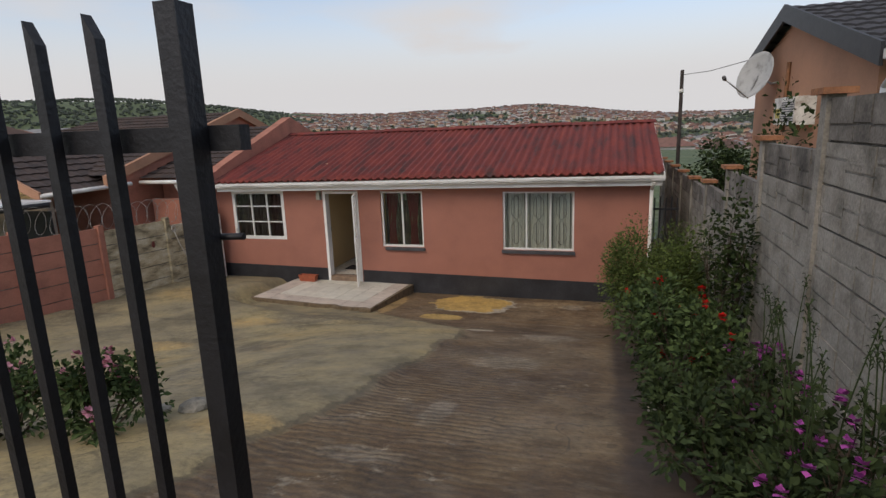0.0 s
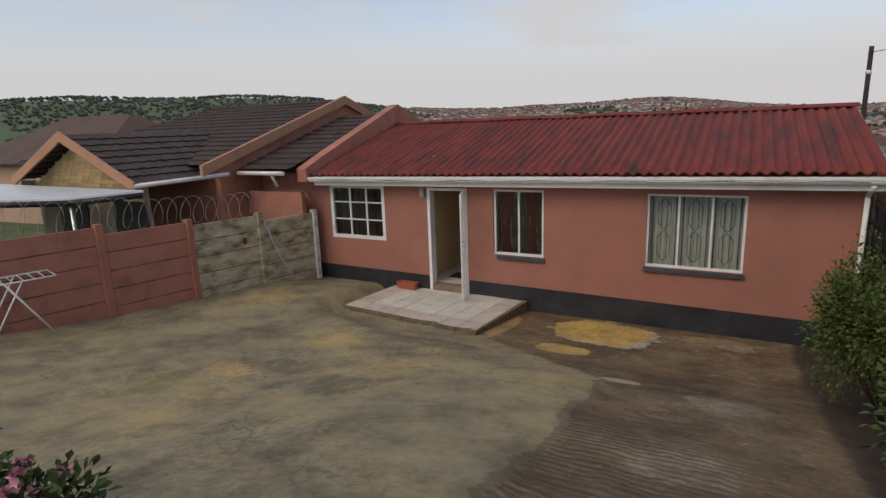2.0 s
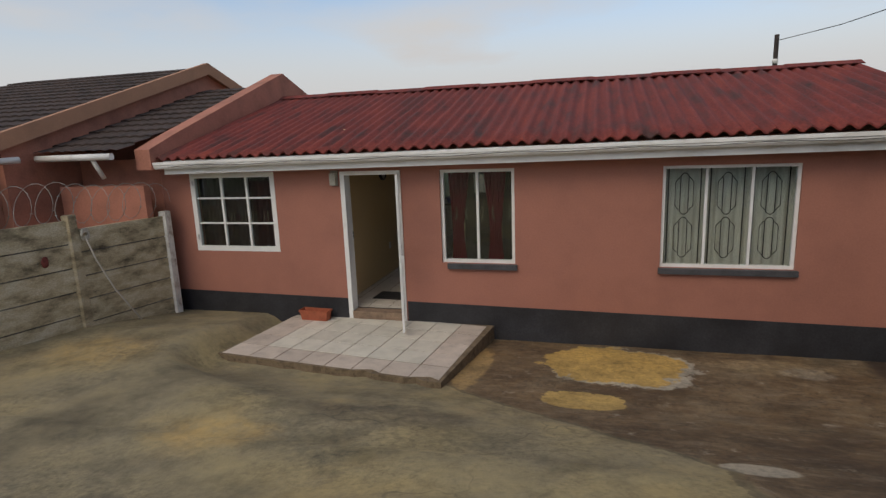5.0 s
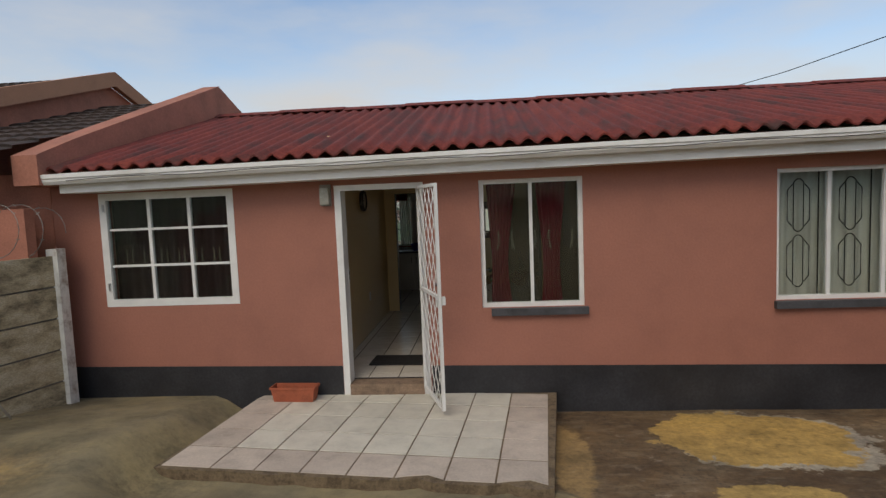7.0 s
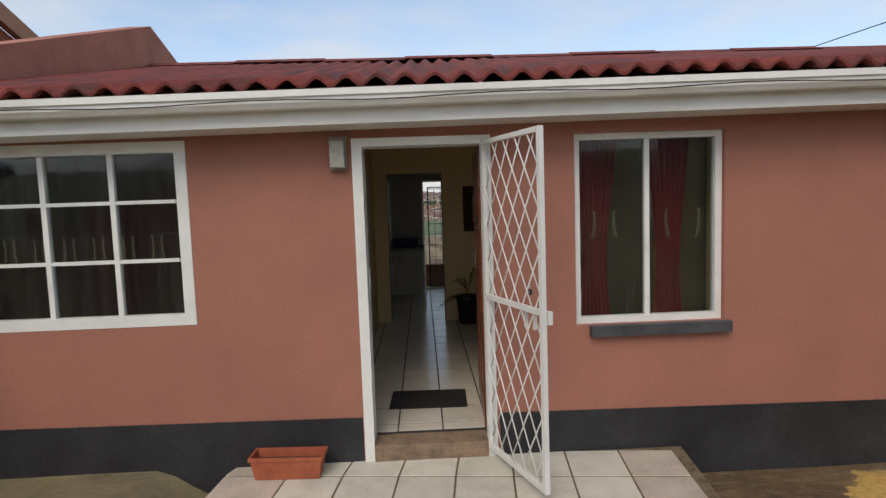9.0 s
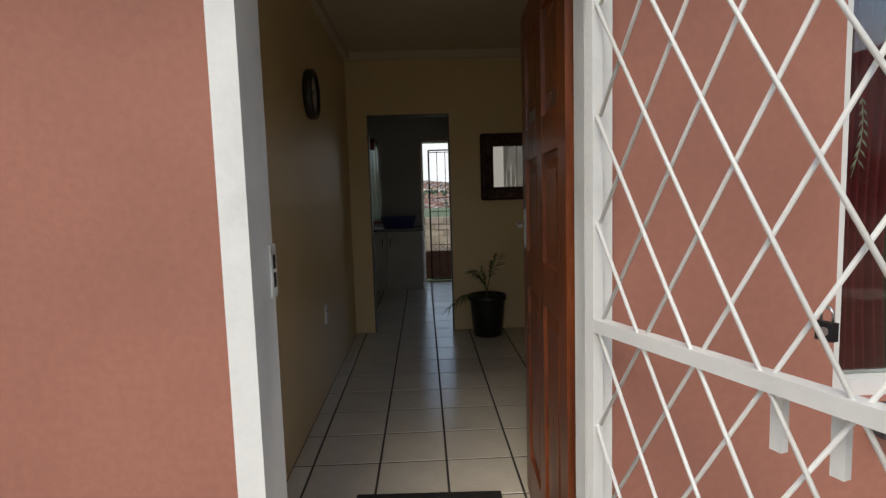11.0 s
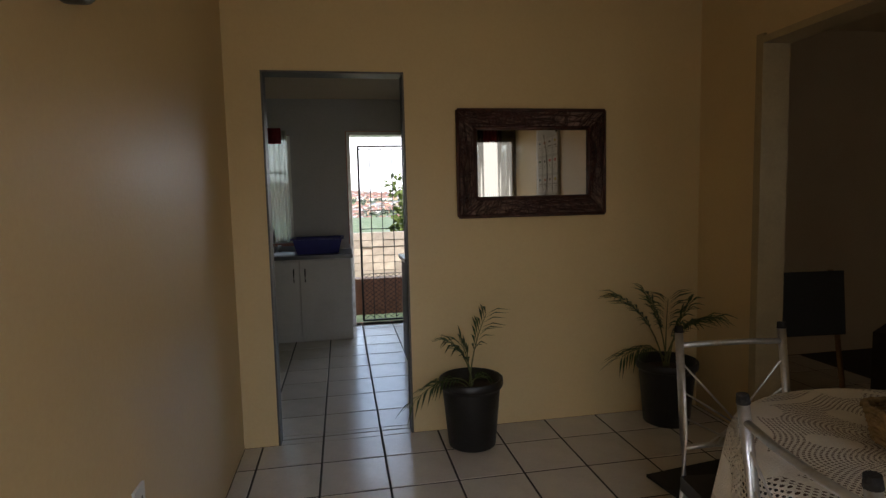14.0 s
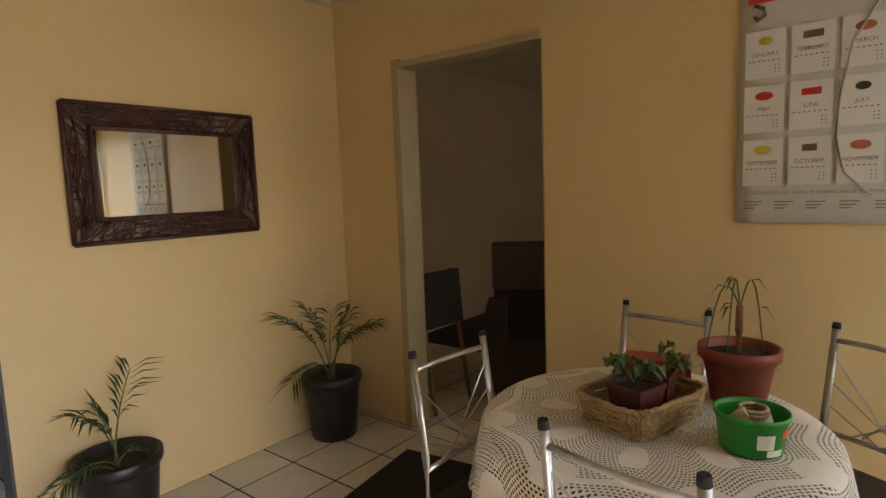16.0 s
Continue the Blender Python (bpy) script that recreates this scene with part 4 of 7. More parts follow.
curtain("sheer_curtain", 1.76, 2.12, 0.275, 0.7, 2.2, BROWN_SHEER, "olive brown sheer curtain behind the two-light window", 5)
curtain("sheer_curtain", 2.3, 2.54, 0.275, 0.7, 2.2, BROWN_SHEER, "olive brown sheer curtain behind the two-light window", 4)
curtain("red_curtain", 1.55, 1.86, 0.215, 0.55, 2.2, RED_CLOTH, "dark red curtain tied back beside the window", 7, 0.02, (1.68, 0.17))
curtain("red_curtain", 2.06, 2.38, 0.215, 0.55, 2.2, RED_CLOTH, "dark red curtain tied back beside the window", 7, 0.02, (2.22, 0.17))
sprigs("curtain_embroidery", 1.55, 2.5, 0.18, 1.42, 5, "pale embroidered sprigs on the sheer curtain")
curtain("brown_curtain", 3.95, 4.5, 0.31, 0.5, 2.2, cloth("brown patterned drape", (0.16, 0.075, 0.03), 0.45), "brown patterned drape tied back beside the bedroom window", 6, 0.025, (4.2, 0.14))
curtain("net_curtain", 4.34, 5.96, 0.2, 0.7, 2.2, WHITE_NET, "white net curtain behind the three-light window", 14, 0.02)
curtain("dark_curtain", -2.6, -1.1, 0.2, 0.8, 2.2, DARK_CLOTH, "dark patterned voile behind the cottage-pane window", 12, 0.02)
sprigs("curtain_scrolls", -2.5, -1.2, 0.168, 1.36, 13, "pale scroll embroidery on the dark curtain", 0.04)
bm = bmesh.new()
rod(bm, (1.3, 0.30, 2.22), (2.54, 0.30, 2.22), 0.011, seg=10)
for x in (1.42, 2.4):
    box(bm, x - 0.01, 0.167, 2.2, x + 0.01, 0.305, 2.24)
solid("curtain_rail", bm, STEEL, "steel curtain rail fixed over the front window", "curtain rail")

# planter, doormat
planter = thing("window_box", pose(-0.5, -0.16, -0.125, 0, 0, -3), "empty terracotta plastic window box on the patio", "planter")
TERRA = material("terracotta plastic", (0.36, 0.095, 0.045), 0.55, 0.15, 10, 70, 0.15)
bm = bmesh.new()
v0 = [(-0.21, -0.06, 0), (0.21, -0.06, 0), (0.21, 0.06, 0), (-0.21, 0.06, 0)]
rings = []
for sx, sy, z in ((1, 1, 0.0), (1.1, 1.25, 0.13), (1.16, 1.4, 0.132), (1.16, 1.4, 0.155), (1.1, 1.2, 0.155), (1.05, 1.12, 0.06)):
    rings.append([bm.verts.new((x * sx, y * sy, z)) for x, y, _ in v0])
for a, b in zip(rings, rings[1:]):
    for i in range(4):
        bm.faces.new((a[i], a[(i + 1) % 4], b[(i + 1) % 4], b[i]))
bm.faces.new(rings[0][::-1])
bm.faces.new(rings[-1])
part("trough", bm, TERRA, planter, bevel=0.004)
SOIL = material("dry potting soil", (0.05, 0.035, 0.025), 0.95, 0.3, 25, 120, 0.8)
bm = bmesh.new()
box(bm, -0.215, -0.063, 0.061, 0.215, 0.063, 0.1)
part("soil", bm, SOIL, planter)


def mat_thing(m, w, d, label):
    bm = bmesh.new()
    box(bm, -w / 2, -d / 2, 0, w / 2, d / 2, 0.014)
    return solid("doormat", bm, RUBBER, label, "doormat", bevel=0.005, m=m)


mat_thing(pose(0.44, 0.80, 0.001, 0, 0, -2), 0.63, 0.4, "dark rubber doormat just inside the entrance")
mat_thing(pose(2.05, 3.0, 0.001, 0, 0, 8), 0.55, 0.42, "dark rubber mat before the bedroom doorway")

# ---- dining room ----
mirror = thing("wall_mirror", pose(1.464, 3.95, 1.55), "rectangular wall mirror in a dark woven cane frame", "mirror")
CANE = material("dark woven cane", (0.06, 0.022, 0.017), 0.35, 0.4, 30, 120, 0.5, tint=(0.14, 0.055, 0.042))
MW, MH = 0.444, 0.3
bm = bmesh.new()
box(bm, -MW, -0.014, -MH, MW, -0.002, MH)
part("backing", bm, material("dusty frame backing", (0.3, 0.21, 0.17), 0.9, 0.2, 20, 90, 0.2), mirror)
bm = bmesh.new()
box(bm, -MW + 0.1, -0.018, -MH + 0.1, MW - 0.1, -0.0145, MH - 0.1)
part("mirror_glass", bm, MIRROR, mirror, "clear mirror glass")
for a, b in (((-MW, -MH), (MW, -MH)), ((MW, -MH), (MW, MH)), ((MW, MH), (-MW, MH)), ((-MW, MH), (-MW, -MH))):
    bm = bmesh.new()
    rod(bm, (a[0], -0.022, a[1]), (b[0], -0.022, b[1]), 0.011, seg=8)
    ins = 0.1
    i0 = (math.copysign(MW - ins, a[0]), math.copysign(MH - ins, a[1]))
    i1 = (math.copysign(MW - ins, b[0]), math.copysign(MH - ins, b[1]))
    rod(bm, (i0[0], -0.024, i0[1]), (i1[0], -0.024, i1[1]), 0.012, seg=8)
    part("frame_edge", bm, CANE, mirror)
    # woven strands over the frame's flat
    bm = bmesh.new()
    rnd = random.Random(hash((a[0] > 0, a[1] > 0)) % 97)
    L = math.dist(a, b)
    for k in range(int(L * 85)):
        t, w = rnd.random(), rnd.uniform(-0.05, 0.05)
        pts = []
        for q in range(5):
            tt = min(1, max(0, t + w * (q / 4 - 0.5) * 2 * rnd.uniform(0.6, 1.4) / L))
            dd = ins * q / 4
            o = (lerp(a[0], b[0], tt), lerp(a[1], b[1], tt))
            i = (lerp(i0[0], i1[0], tt), lerp(i0[1], i1[1], tt))
            pts.append((lerp(o[0], i[0], q / 4) + rnd.uniform(-0.008, 0.008), -0.02 - 0.012 * math.sin(math.pi * q / 4) - rnd.uniform(0, 0.006), lerp(o[1], i[1], q / 4) + rnd.uniform(-0.008, 0.008)))
        tube(bm, pts, 0.0022, 4)
    for k in range(int(L * 40)):
        t0, d0 = rnd.random() * 0.85, rnd.uniform(0.15, 0.85)
        pts = []
        for q in range(5):
            tt = min(1, t0 + 0.13 / L * q * 0.9)
            d1 = min(0.95, max(0.05, d0 + rnd.uniform(-0.2, 0.2)))
            o = (lerp(a[0], b[0], tt), lerp(a[1], b[1], tt))
            i = (lerp(i0[0], i1[0], tt), lerp(i0[1], i1[1], tt))
            pts.append((lerp(o[0], i[0], d1), -0.036, lerp(o[1], i[1], d1)))
        tube(bm, pts, 0.0022, 4)
    part("woven_cane", bm, CANE, mirror, kind="stuff")

clock = thing("wall_clock", pose(-0.22, 2.16, 1.94, 0, 90, 0), "round wall clock with a thick dark rim and pale face", "clock")
bm = bmesh.new()
lathe(bm, [(0.14, 0.0), (0.15, 0.01), (0.15, 0.045), (0.14, 0.055), (0.125, 0.055), (0.122, 0.03)], 40)
part("rim", bm, material("dark clock rim", (0.02, 0.017, 0.016), 0.35, 0.2, 10, 80, 0.1), clock)
bm = bmesh.new()
lathe(bm, [(0.1215, 0.0305), (0.1215, 0.034)], 40)
face = part("clock_face", bm, material("clock face print", (0.55, 0.53, 0.5), 0.4, 0.05, 10, 80, 0), clock, "pale clock face")
for ang, ln in ((40, 0.06), (160, 0.09)):
    bm = bmesh.new()
    box(bm, -0.003, -0.01, 0.0345, 0.003, ln, 0.0365, pose(0, 0, 0, 0, 0, ang))
    part("clock_hand", bm, BLACK_STEEL, face)

sock = thing("wall_socket", pose(-0.22, 2.4, 0.53), "white plastic double wall socket", "socket")
bm = bmesh.new()
box(bm, 0, -0.037, -0.06, 0.008, 0.037, 0.06)
part("plate", bm, WHITE, sock, bevel=0.003)
for z in (-0.025, 0.025):
    bm = bmesh.new()
    for y in (-0.012, 0.012):
        box(bm, 0.0082, y - 0.003, z - 0.004, 0.009, y + 0.003, z + 0.004)
    part("socket_slot", bm, RUBBER, sock)

# door frames of the inner openings
for nm, lab, pieces in (("door_2", "thin steel lining of the kitchen opening", [(-0.036, 3.946, 0.0, -0.026, 4.074, 2.056), (0.716, 3.946, 0.0, 0.726, 4.074, 2.056), (-0.026, 3.946, 2.046, 0.716, 4.074, 2.056)]),
                        ("door_3", "cream painted steel frame of the bedroom doorway", [(2.556, 2.505, 0.0, 2.664, 2.53, 2.13), (2.53, 3.415, 0.0, 2.69, 3.465, 2.165), (2.53, 2.53, 2.115, 2.69, 3.415, 2.15)]),
                        ("door_4", "steel frame of the back door", [(0.44, 6.86, 0.0, 0.475, 7.07, 2.09), (1.315, 6.86, 0.0, 1.35, 7.07, 2.09), (0.475, 6.86, 2.055, 1.315, 7.07, 2.09)])):
    ob = thing(nm, pose(0, 0, 0), lab, "door frame", kind="structure")
    for p in pieces:
        bm = bmesh.new()
        box(bm, *p)
        part("jamb", bm, {"door_2": material("dull dark steel lining", (0.1, 0.095, 0.09), 0.45, 0.2, 6, 60, 0.1, metallic=0.5), "door_3": material("cream gloss", (0.40, 0.32, 0.19), 0.4, 0.08, 4, 60, 0.1), "door_4": STEEL}[nm], ob, bevel=0.003)


# ---- potted palms ----
BLACK_POT = material("black plastic pot", (0.012, 0.011, 0.011), 0.42, 0.25, 12, 80, 0.15)
PALM = material("palm leaf", (0.035, 0.07, 0.018), 0.5, 0.25, 9, 60, 0.1, tint=(0.07, 0.11, 0.03))
STEM = material("palm stem", (0.12, 0.13, 0.045), 0.6, 0.2, 12, 60, 0.1)


def leaflet(bm, base, tip, width, droop=0.02):
    base, tip = Vector(base), Vector(tip)
    d = tip - base
    side = d.cross(Vector((0, 0, 1)))
    side = side.normalized() * width if side.length > 1e-5 else Vector((width, 0, 0))
    mid = base + d * 0.45 + Vector((0, 0, droop))
    a, b, c, e = bm.verts.new(base), bm.verts.new(mid + side + Vector((0, 0, 0.003))), bm.verts.new(tip), bm.verts.new(mid - side + Vector((0, 0, 0.003)))
    m = bm.verts.new(mid - Vector((0, 0, 0.002)))
    for f in ((a, b, m), (b, c, m), (c, e, m), (e, a, m)):
        bm.faces.new(f)


def palm(m, fronds, seed, label):
    rnd = random.Random(seed)
    ob = thing("potted_palm", m, label, "plant", group="potted palms")
    bm = bmesh.new()
    lathe(bm, [(0.125, 0.0), (0.13, 0.005), (0.158, 0.31), (0.16, 0.325), (0.172, 0.33), (0.176, 0.34), (0.176, 0.372), (0.17, 0.377), (0.16, 0.372), (0.155, 0.29)], 40)
    part("pot", bm, BLACK_POT, ob)
    bm = bmesh.new()
    lathe(bm, [(0.1535, 0.291), (0.152, 0.315), (0.08, 0.325)], 24)
    part("soil", bm, SOIL, ob)
    for az, up, ln, bend, n, ll in fronds:
        a = radians(az)
        d = Vector((math.cos(a), math.sin(a), 0))
        p0 = Vector((rnd.uniform(-0.02, 0.02), rnd.uniform(-0.02, 0.02), 0.31))
        pts = []
        for k in range(9):
            t = k / 8
            pts.append(p0 + Vector((0, 0, up * t - bend * t ** 3)) + d * ln * (0.25 * t + 0.75 * t * t))
        bm = bmesh.new()
        tube(bm, pts, 0.005, 6, 0.35)
        st = part("stalk", bm, STEM, ob)
        bm = bmesh.new()
        n += 3
        for k in range(n):
            t = 0.5 + 0.5 * k / max(1, n - 1)
            i = min(7, int(t * 8))
            base = pts[i].lerp(pts[i + 1], t * 8 - i)
            fw = (pts[i + 1] - pts[i]).normalized()
            sd = fw.cross(Vector((0, 0, 1)))
            sd = sd.normalized() if sd.length > 1e-4 else Vector((1, 0, 0))
            for s in (-1, 1):
                l2 = ll * 1.15 * (0.55 + 0.6 * math.sin(math.pi * min(1, 0.2 + 0.8 * (1 - k / n)))) * rnd.uniform(0.85, 1.15)
                tip = base + (fw * 0.75 + sd * s * 0.75).normalized() * l2 + Vector((0, 0, -l2 * rnd.uniform(0.15, 0.55)))
                leaflet(bm, base, tip, 0.0055 * rnd.uniform(0.8, 1.3), 0.02)
        part("frond", bm, PALM, st, kind="stuff")
    return ob


palm(pose(1.025, 3.735, 0.0), [(20, 0.42, 0.12, 0.02, 6, 0.15), (185, 0.33, 0.13, 0.06, 6, 0.13), (195, 0.22, 0.34, 0.22, 5, 0.11), (0, 0.13, 0.09, 0.07, 3, 0.07), (150, 0.3, 0.06, 0.05, 4, 0.14), (200, 0.12, 0.2, 0.05, 4, 0.1)], 3, "sparse young palm in a large black plastic pot on the tiles")
palm(pose(2.225, 3.765, 0.0), [(-48, 0.5, 0.28, 0.15, 12, 0.14), (174, 0.54, 0.28, 0.08, 13, 0.14), (188, 0.32, 0.33, 0.2, 11, 0.12), (250, 0.5, 0.06, 0.06, 11, 0.14), (-20, 0.46, 0.12, 0.05, 9, 0.13), (-75, 0.44, 0.2, 0.1, 11, 0.14), (170, 0.5, 0.12, 0.05, 10, 0.14)], 8, "bushy young palm in a large black plastic pot in the corner")

# ---- round table with its lace cloth ----
TC, TR, TZ = (1.70, 1.76), 0.47, 0.755
WOOD_DARK = material("brown table timber", (0.10, 0.05, 0.028), 0.4, 0.25, 4, 40, 0.1, stretch=(1, 8, 1))
table = thing("round_table", pose(*TC, 0), "round dining table hidden under a lace cloth", "table")
bm = bmesh.new()
lathe(bm, [(TR - 0.02, TZ - 0.03), (TR - 0.01, TZ - 0.025), (TR - 0.01, TZ - 0.006), (TR - 0.02, TZ - 0.003)], 48)
part("tabletop", bm, WOOD_DARK, table)
for k in range(4):
    a = math.pi / 4 + k * math.pi / 2
    bm = bmesh.new()
    rod(bm, (0.27 * math.cos(a), 0.27 * math.sin(a), TZ - 0.03), (0.33 * math.cos(a), 0.33 * math.sin(a), 0), 0.018, 0.016, 12)
    part("leg", bm, STEEL, table)


def lace_material():
    m = material("crochet lace cotton", (0.82, 0.78, 0.70), 0.9, 0.06, 8, 200, 0.4)
    n, l, b = tree_of(m)
    co = n.new("ShaderNodeTexCoord")
    sep = n.new("ShaderNodeSeparateXYZ")
    l.new(co.outputs["UV"], sep.inputs[0])

    def mth(op, a, c=0.0):
        x = n.new("ShaderNodeMath")
        x.operation = op
        for k, v in enumerate((a, c)):
            if isinstance(v, (int, float)):
                x.inputs[k].default_value = v
            else:
                l.new(v, x.inputs[k])
        return x.outputs[0]
    U, V = sep.outputs["X"], sep.outputs["Y"]
    # rings of small eyelets, bent into fans and stars
    bend = mth("MULTIPLY", mth("SINE", mth("MULTIPLY", U, 6.28318 * 8)), 0.035)
    rr = mth("ADD", V, bend)
    rows = mth("SINE", mth("MULTIPLY", rr, 6.28318 * 62))
    cols = mth("SINE", mth("ADD", mth("MULTIPLY", U, 6.28318 * 210), mth("MULTIPLY", mth("FLOOR", mth("MULTIPLY", rr, 62)), 3.14159)))
    eye = mth("GREATER_THAN", mth("ADD", rows, cols), 0.55)
    star = mth("MULTIPLY", mth("SINE", mth("MULTIPLY", U, 6.28318 * 8)), mth("SINE", mth("MULTIPLY", V, 6.28318 * 2.2)))
    keep = mth("GREATER_THAN", star, -0.5)
    rim = mth("LESS_THAN", mth("ABSOLUTE", mth("SUBTRACT", rr, 0.56)), 0.02)
    hole = mth("MULTIPLY", mth("MULTIPLY", eye, keep), mth("SUBTRACT", 1.0, rim))
    hole = mth("MULTIPLY", hole, mth("GREATER_THAN", V, 0.1))
    tr = n.new("ShaderNodeBsdfTransparent")
    mx = n.new("ShaderNodeMixShader")
    l.new(hole, mx.inputs[0])
    l.new(b.outputs[0], mx.inputs[1])
    l.new(tr.outputs[0], mx.inputs[2])
    l.new(mx.outputs[0], n["Material Output"].inputs["Surface"])
    return m


bm = bmesh.new()
uv = bm.loops.layers.uv.new("uv")
prof = [(0.02, 0.0), (0.15, 0.0), (0.3, 0.0), (0.42, 0.0), (TR - 0.005, -0.002), (TR + 0.008, -0.012)]
SEG = 144
rings, lens = [], []
acc = 0.0
for j in range(20):
    ring = []
    for i in range(SEG):
        a = 2 * math.pi * i / SEG
        if j < 6:
            r, z = prof[j]
        else:
            t = (j - 5) / 14
            fold = 0.028 * t * math.sin(11 * a + 0.6 * math.sin(3 * a)) + 0.012 * t * math.sin(23 * a)
            r, z = TR + 0.012 + 0.03 * t + fold, -0.012 - 0.26 * t - 0.012 * t * abs(math.sin(8 * a))
        ring.append(bm.verts.new((r * math.cos(a), r * math.sin(a), z)))
    rings.append(ring)
    acc = prof[j][0] if j < 6 else TR + 0.012 + 0.27 * (j - 5) / 14
    lens.append(acc / 0.76)
for j in range(19):
    for i in range(SEG):
        f = bm.faces.new((rings[j][i], rings[j][(i + 1) % SEG], rings[j + 1][(i + 1) % SEG], rings[j + 1][i]))
        f.smooth = True
        for lp, (u, vv) in zip(f.loops, ((i, lens[j]), (i + 1, lens[j]), (i + 1, lens[j + 1]), (i, lens[j + 1]))):
            lp[uv].uv = (u / SEG, vv)
f = bm.faces.new(rings[0][::-1])
for lp in f.loops:
    lp[uv].uv = (0, 0)
solid("lace_tablecloth", bm, lace_material(), "off-white crochet lace tablecloth hanging over the round table", "tablecloth", m=pose(*TC, TZ + 0.002))


# ---- steel tube chairs ----
SEAT = material("dark seat vinyl", (0.02, 0.018, 0.018), 0.5, 0.2, 10, 90, 0.15)


def chair():
    ob = thing("dining_chair", pose(0, 0, -50), "silver tubular steel dining chair with a wire fan back", "chair", group="chairs round the table")
    for s in (-1, 1):
        bm = bmesh.new()
        tube(bm, [(s * 0.18, 0.2, 0.0), (s * 0.175, 0.17, 0.42), (s * 0.172, 0.18, 0.6), (s * 0.17, 0.225, 0.92)], 0.0125, 12)
        post = part("back_post", bm, STEEL, ob)
        bm = bmesh.new()
        rod(bm, (s * 0.17, 0.224, 0.915), (s * 0.17, 0.2265, 0.935), 0.0142, 0.012, 12)
        part("end_cap", bm, RUBBER, post, "black plastic end cap")
        bm = bmesh.new()
        tube(bm, [(s * 0.17, -0.2, 0.43), (s * 0.19, -0.23, 0.0)], 0.0125, 12)
        part("front_leg", bm, STEEL, ob)
    for z, y in ((0.875, 0.218), (0.56, 0.178)):
        bm = bmesh.new()
        tube(bm, [(-0.17, y, z), (-0.06, y + 0.012, z), (0.06, y + 0.012, z), (0.17, y, z)], 0.009, 10)
        part("back_rail", bm, STEEL, ob)
    for x0, z0, x1, z1 in ((-0.165, 0.82, 0.06, 0.565), (0.165, 0.82, -0.06, 0.565), (-0.165, 0.73, 0.09, 0.565), (0.165, 0.73, -0.09, 0.565), (-0.165, 0.65, 0.0, 0.565), (0.165, 0.65, 0.0, 0.565)):
        bm = bmesh.new()
        rod(bm, (x0, 0.18 + (z0 - 0.56) * 0.12, z0), (x1, 0.184, z1), 0.0033, seg=6)
        part("back_wire", bm, STEEL, ob)
    bm = bmesh.new()
    box(bm, -0.19, -0.22, 0.43, 0.19, 0.165, 0.475)
    part("seat", bm, SEAT, ob, "dark padded seat", bevel=0.018)
    for a, b in (((-0.175, 0.17, 0.25), (-0.185, -0.215, 0.25)), ((0.175, 0.17, 0.25), (0.185, -0.215, 0.25)), ((-0.18, -0.215, 0.2), (0.18, -0.215, 0.2))):
        bm = bmesh.new()
        rod(bm, a, b, 0.008, seg=8)
        part("stretcher", bm, STEEL, ob)
    return ob


def seat_at(bx, by, yaw):
    """The pose of a chair whose back's middle stands at bx, by; at yaw 0 the back faces +y."""
    r = Matrix.Rotation(radians(yaw), 4, "Z")
    off = r @ Vector((0, 0.22, 0))
    return Matrix.Translation((bx - off.x, by - off.y, 0)) @ r


first = chair()
copy_thing(first, seat_at(1.56, 2.36, -6))
copy_thing(first, seat_at(1.14, 1.64, 81))
copy_thing(first, seat_at(2.42, 1.92, -98))
first.matrix_world = seat_at(2.33, 1.2, -118)

# ---- things on the table ----
TT = TZ + 0.006
pot = thing("terracotta_pot", pose(1.97, 1.57, TT) @ Matrix.Scale(0.87, 4), "terracotta plastic flower pot with a cut woody stem", "flower pot")
bm = bmesh.new()
lathe(bm, [(0.085, 0.0), (0.088, 0.004), (0.115, 0.15), (0.128, 0.155), (0.133, 0.16), (0.133, 0.195), (0.126, 0.198), (0.12, 0.19), (0.115, 0.14)], 40)
part("pot", bm, material("dark terracotta plastic", (0.21, 0.043, 0.022), 0.5, 0.15, 10, 70, 0.12), pot)
bm = bmesh.new()
lathe(bm, [(0.114, 0.141), (0.11, 0.165), (0.05, 0.172)], 24)
part("soil", bm, SOIL, pot)
BARK = material("tan woody bark", (0.26, 0.13, 0.05), 0.8, 0.25, 14, 80, 0.5)
LEAF = material("soft green leaf", (0.06, 0.12, 0.03), 0.5, 0.3, 10, 60, 0.1, tint=(0.12, 0.19, 0.05))
bm = bmesh.new()
tube(bm, [(0, 0, 0.15), (0.003, 0.002, 0.25), (-0.006, 0.0, 0.34)], 0.014, 10, 0.8)
stem = part("stem", bm, BARK, pot, "cut brown woody stem")
bm = bmesh.new()
for az, l2 in ((100, 0.11), (150, 0.06), (-80, 0.08), (60, 0.05)):
    a = radians(az)
    pts = [(math.cos(a) * l2 * t, math.sin(a) * l2 * t, 0.33 + 0.09 * math.sin(math.pi * min(1, t * 1.1)) * (1 if l2 > 0.1 else 1.3) - 0.18 * t ** 3) for t in [i / 7 for i in range(8)]]
    tube(bm, pts, 0.0028, 5)
    for t in (3, 5, 7):
        p = Vector(pts[t])
        leaflet(bm, p, p + Vector((math.cos(a) * 0.03, math.sin(a) * 0.05, -0.045)), 0.009)
part("trailing_shoots", bm, LEAF, pot, "thin drooping green shoots")

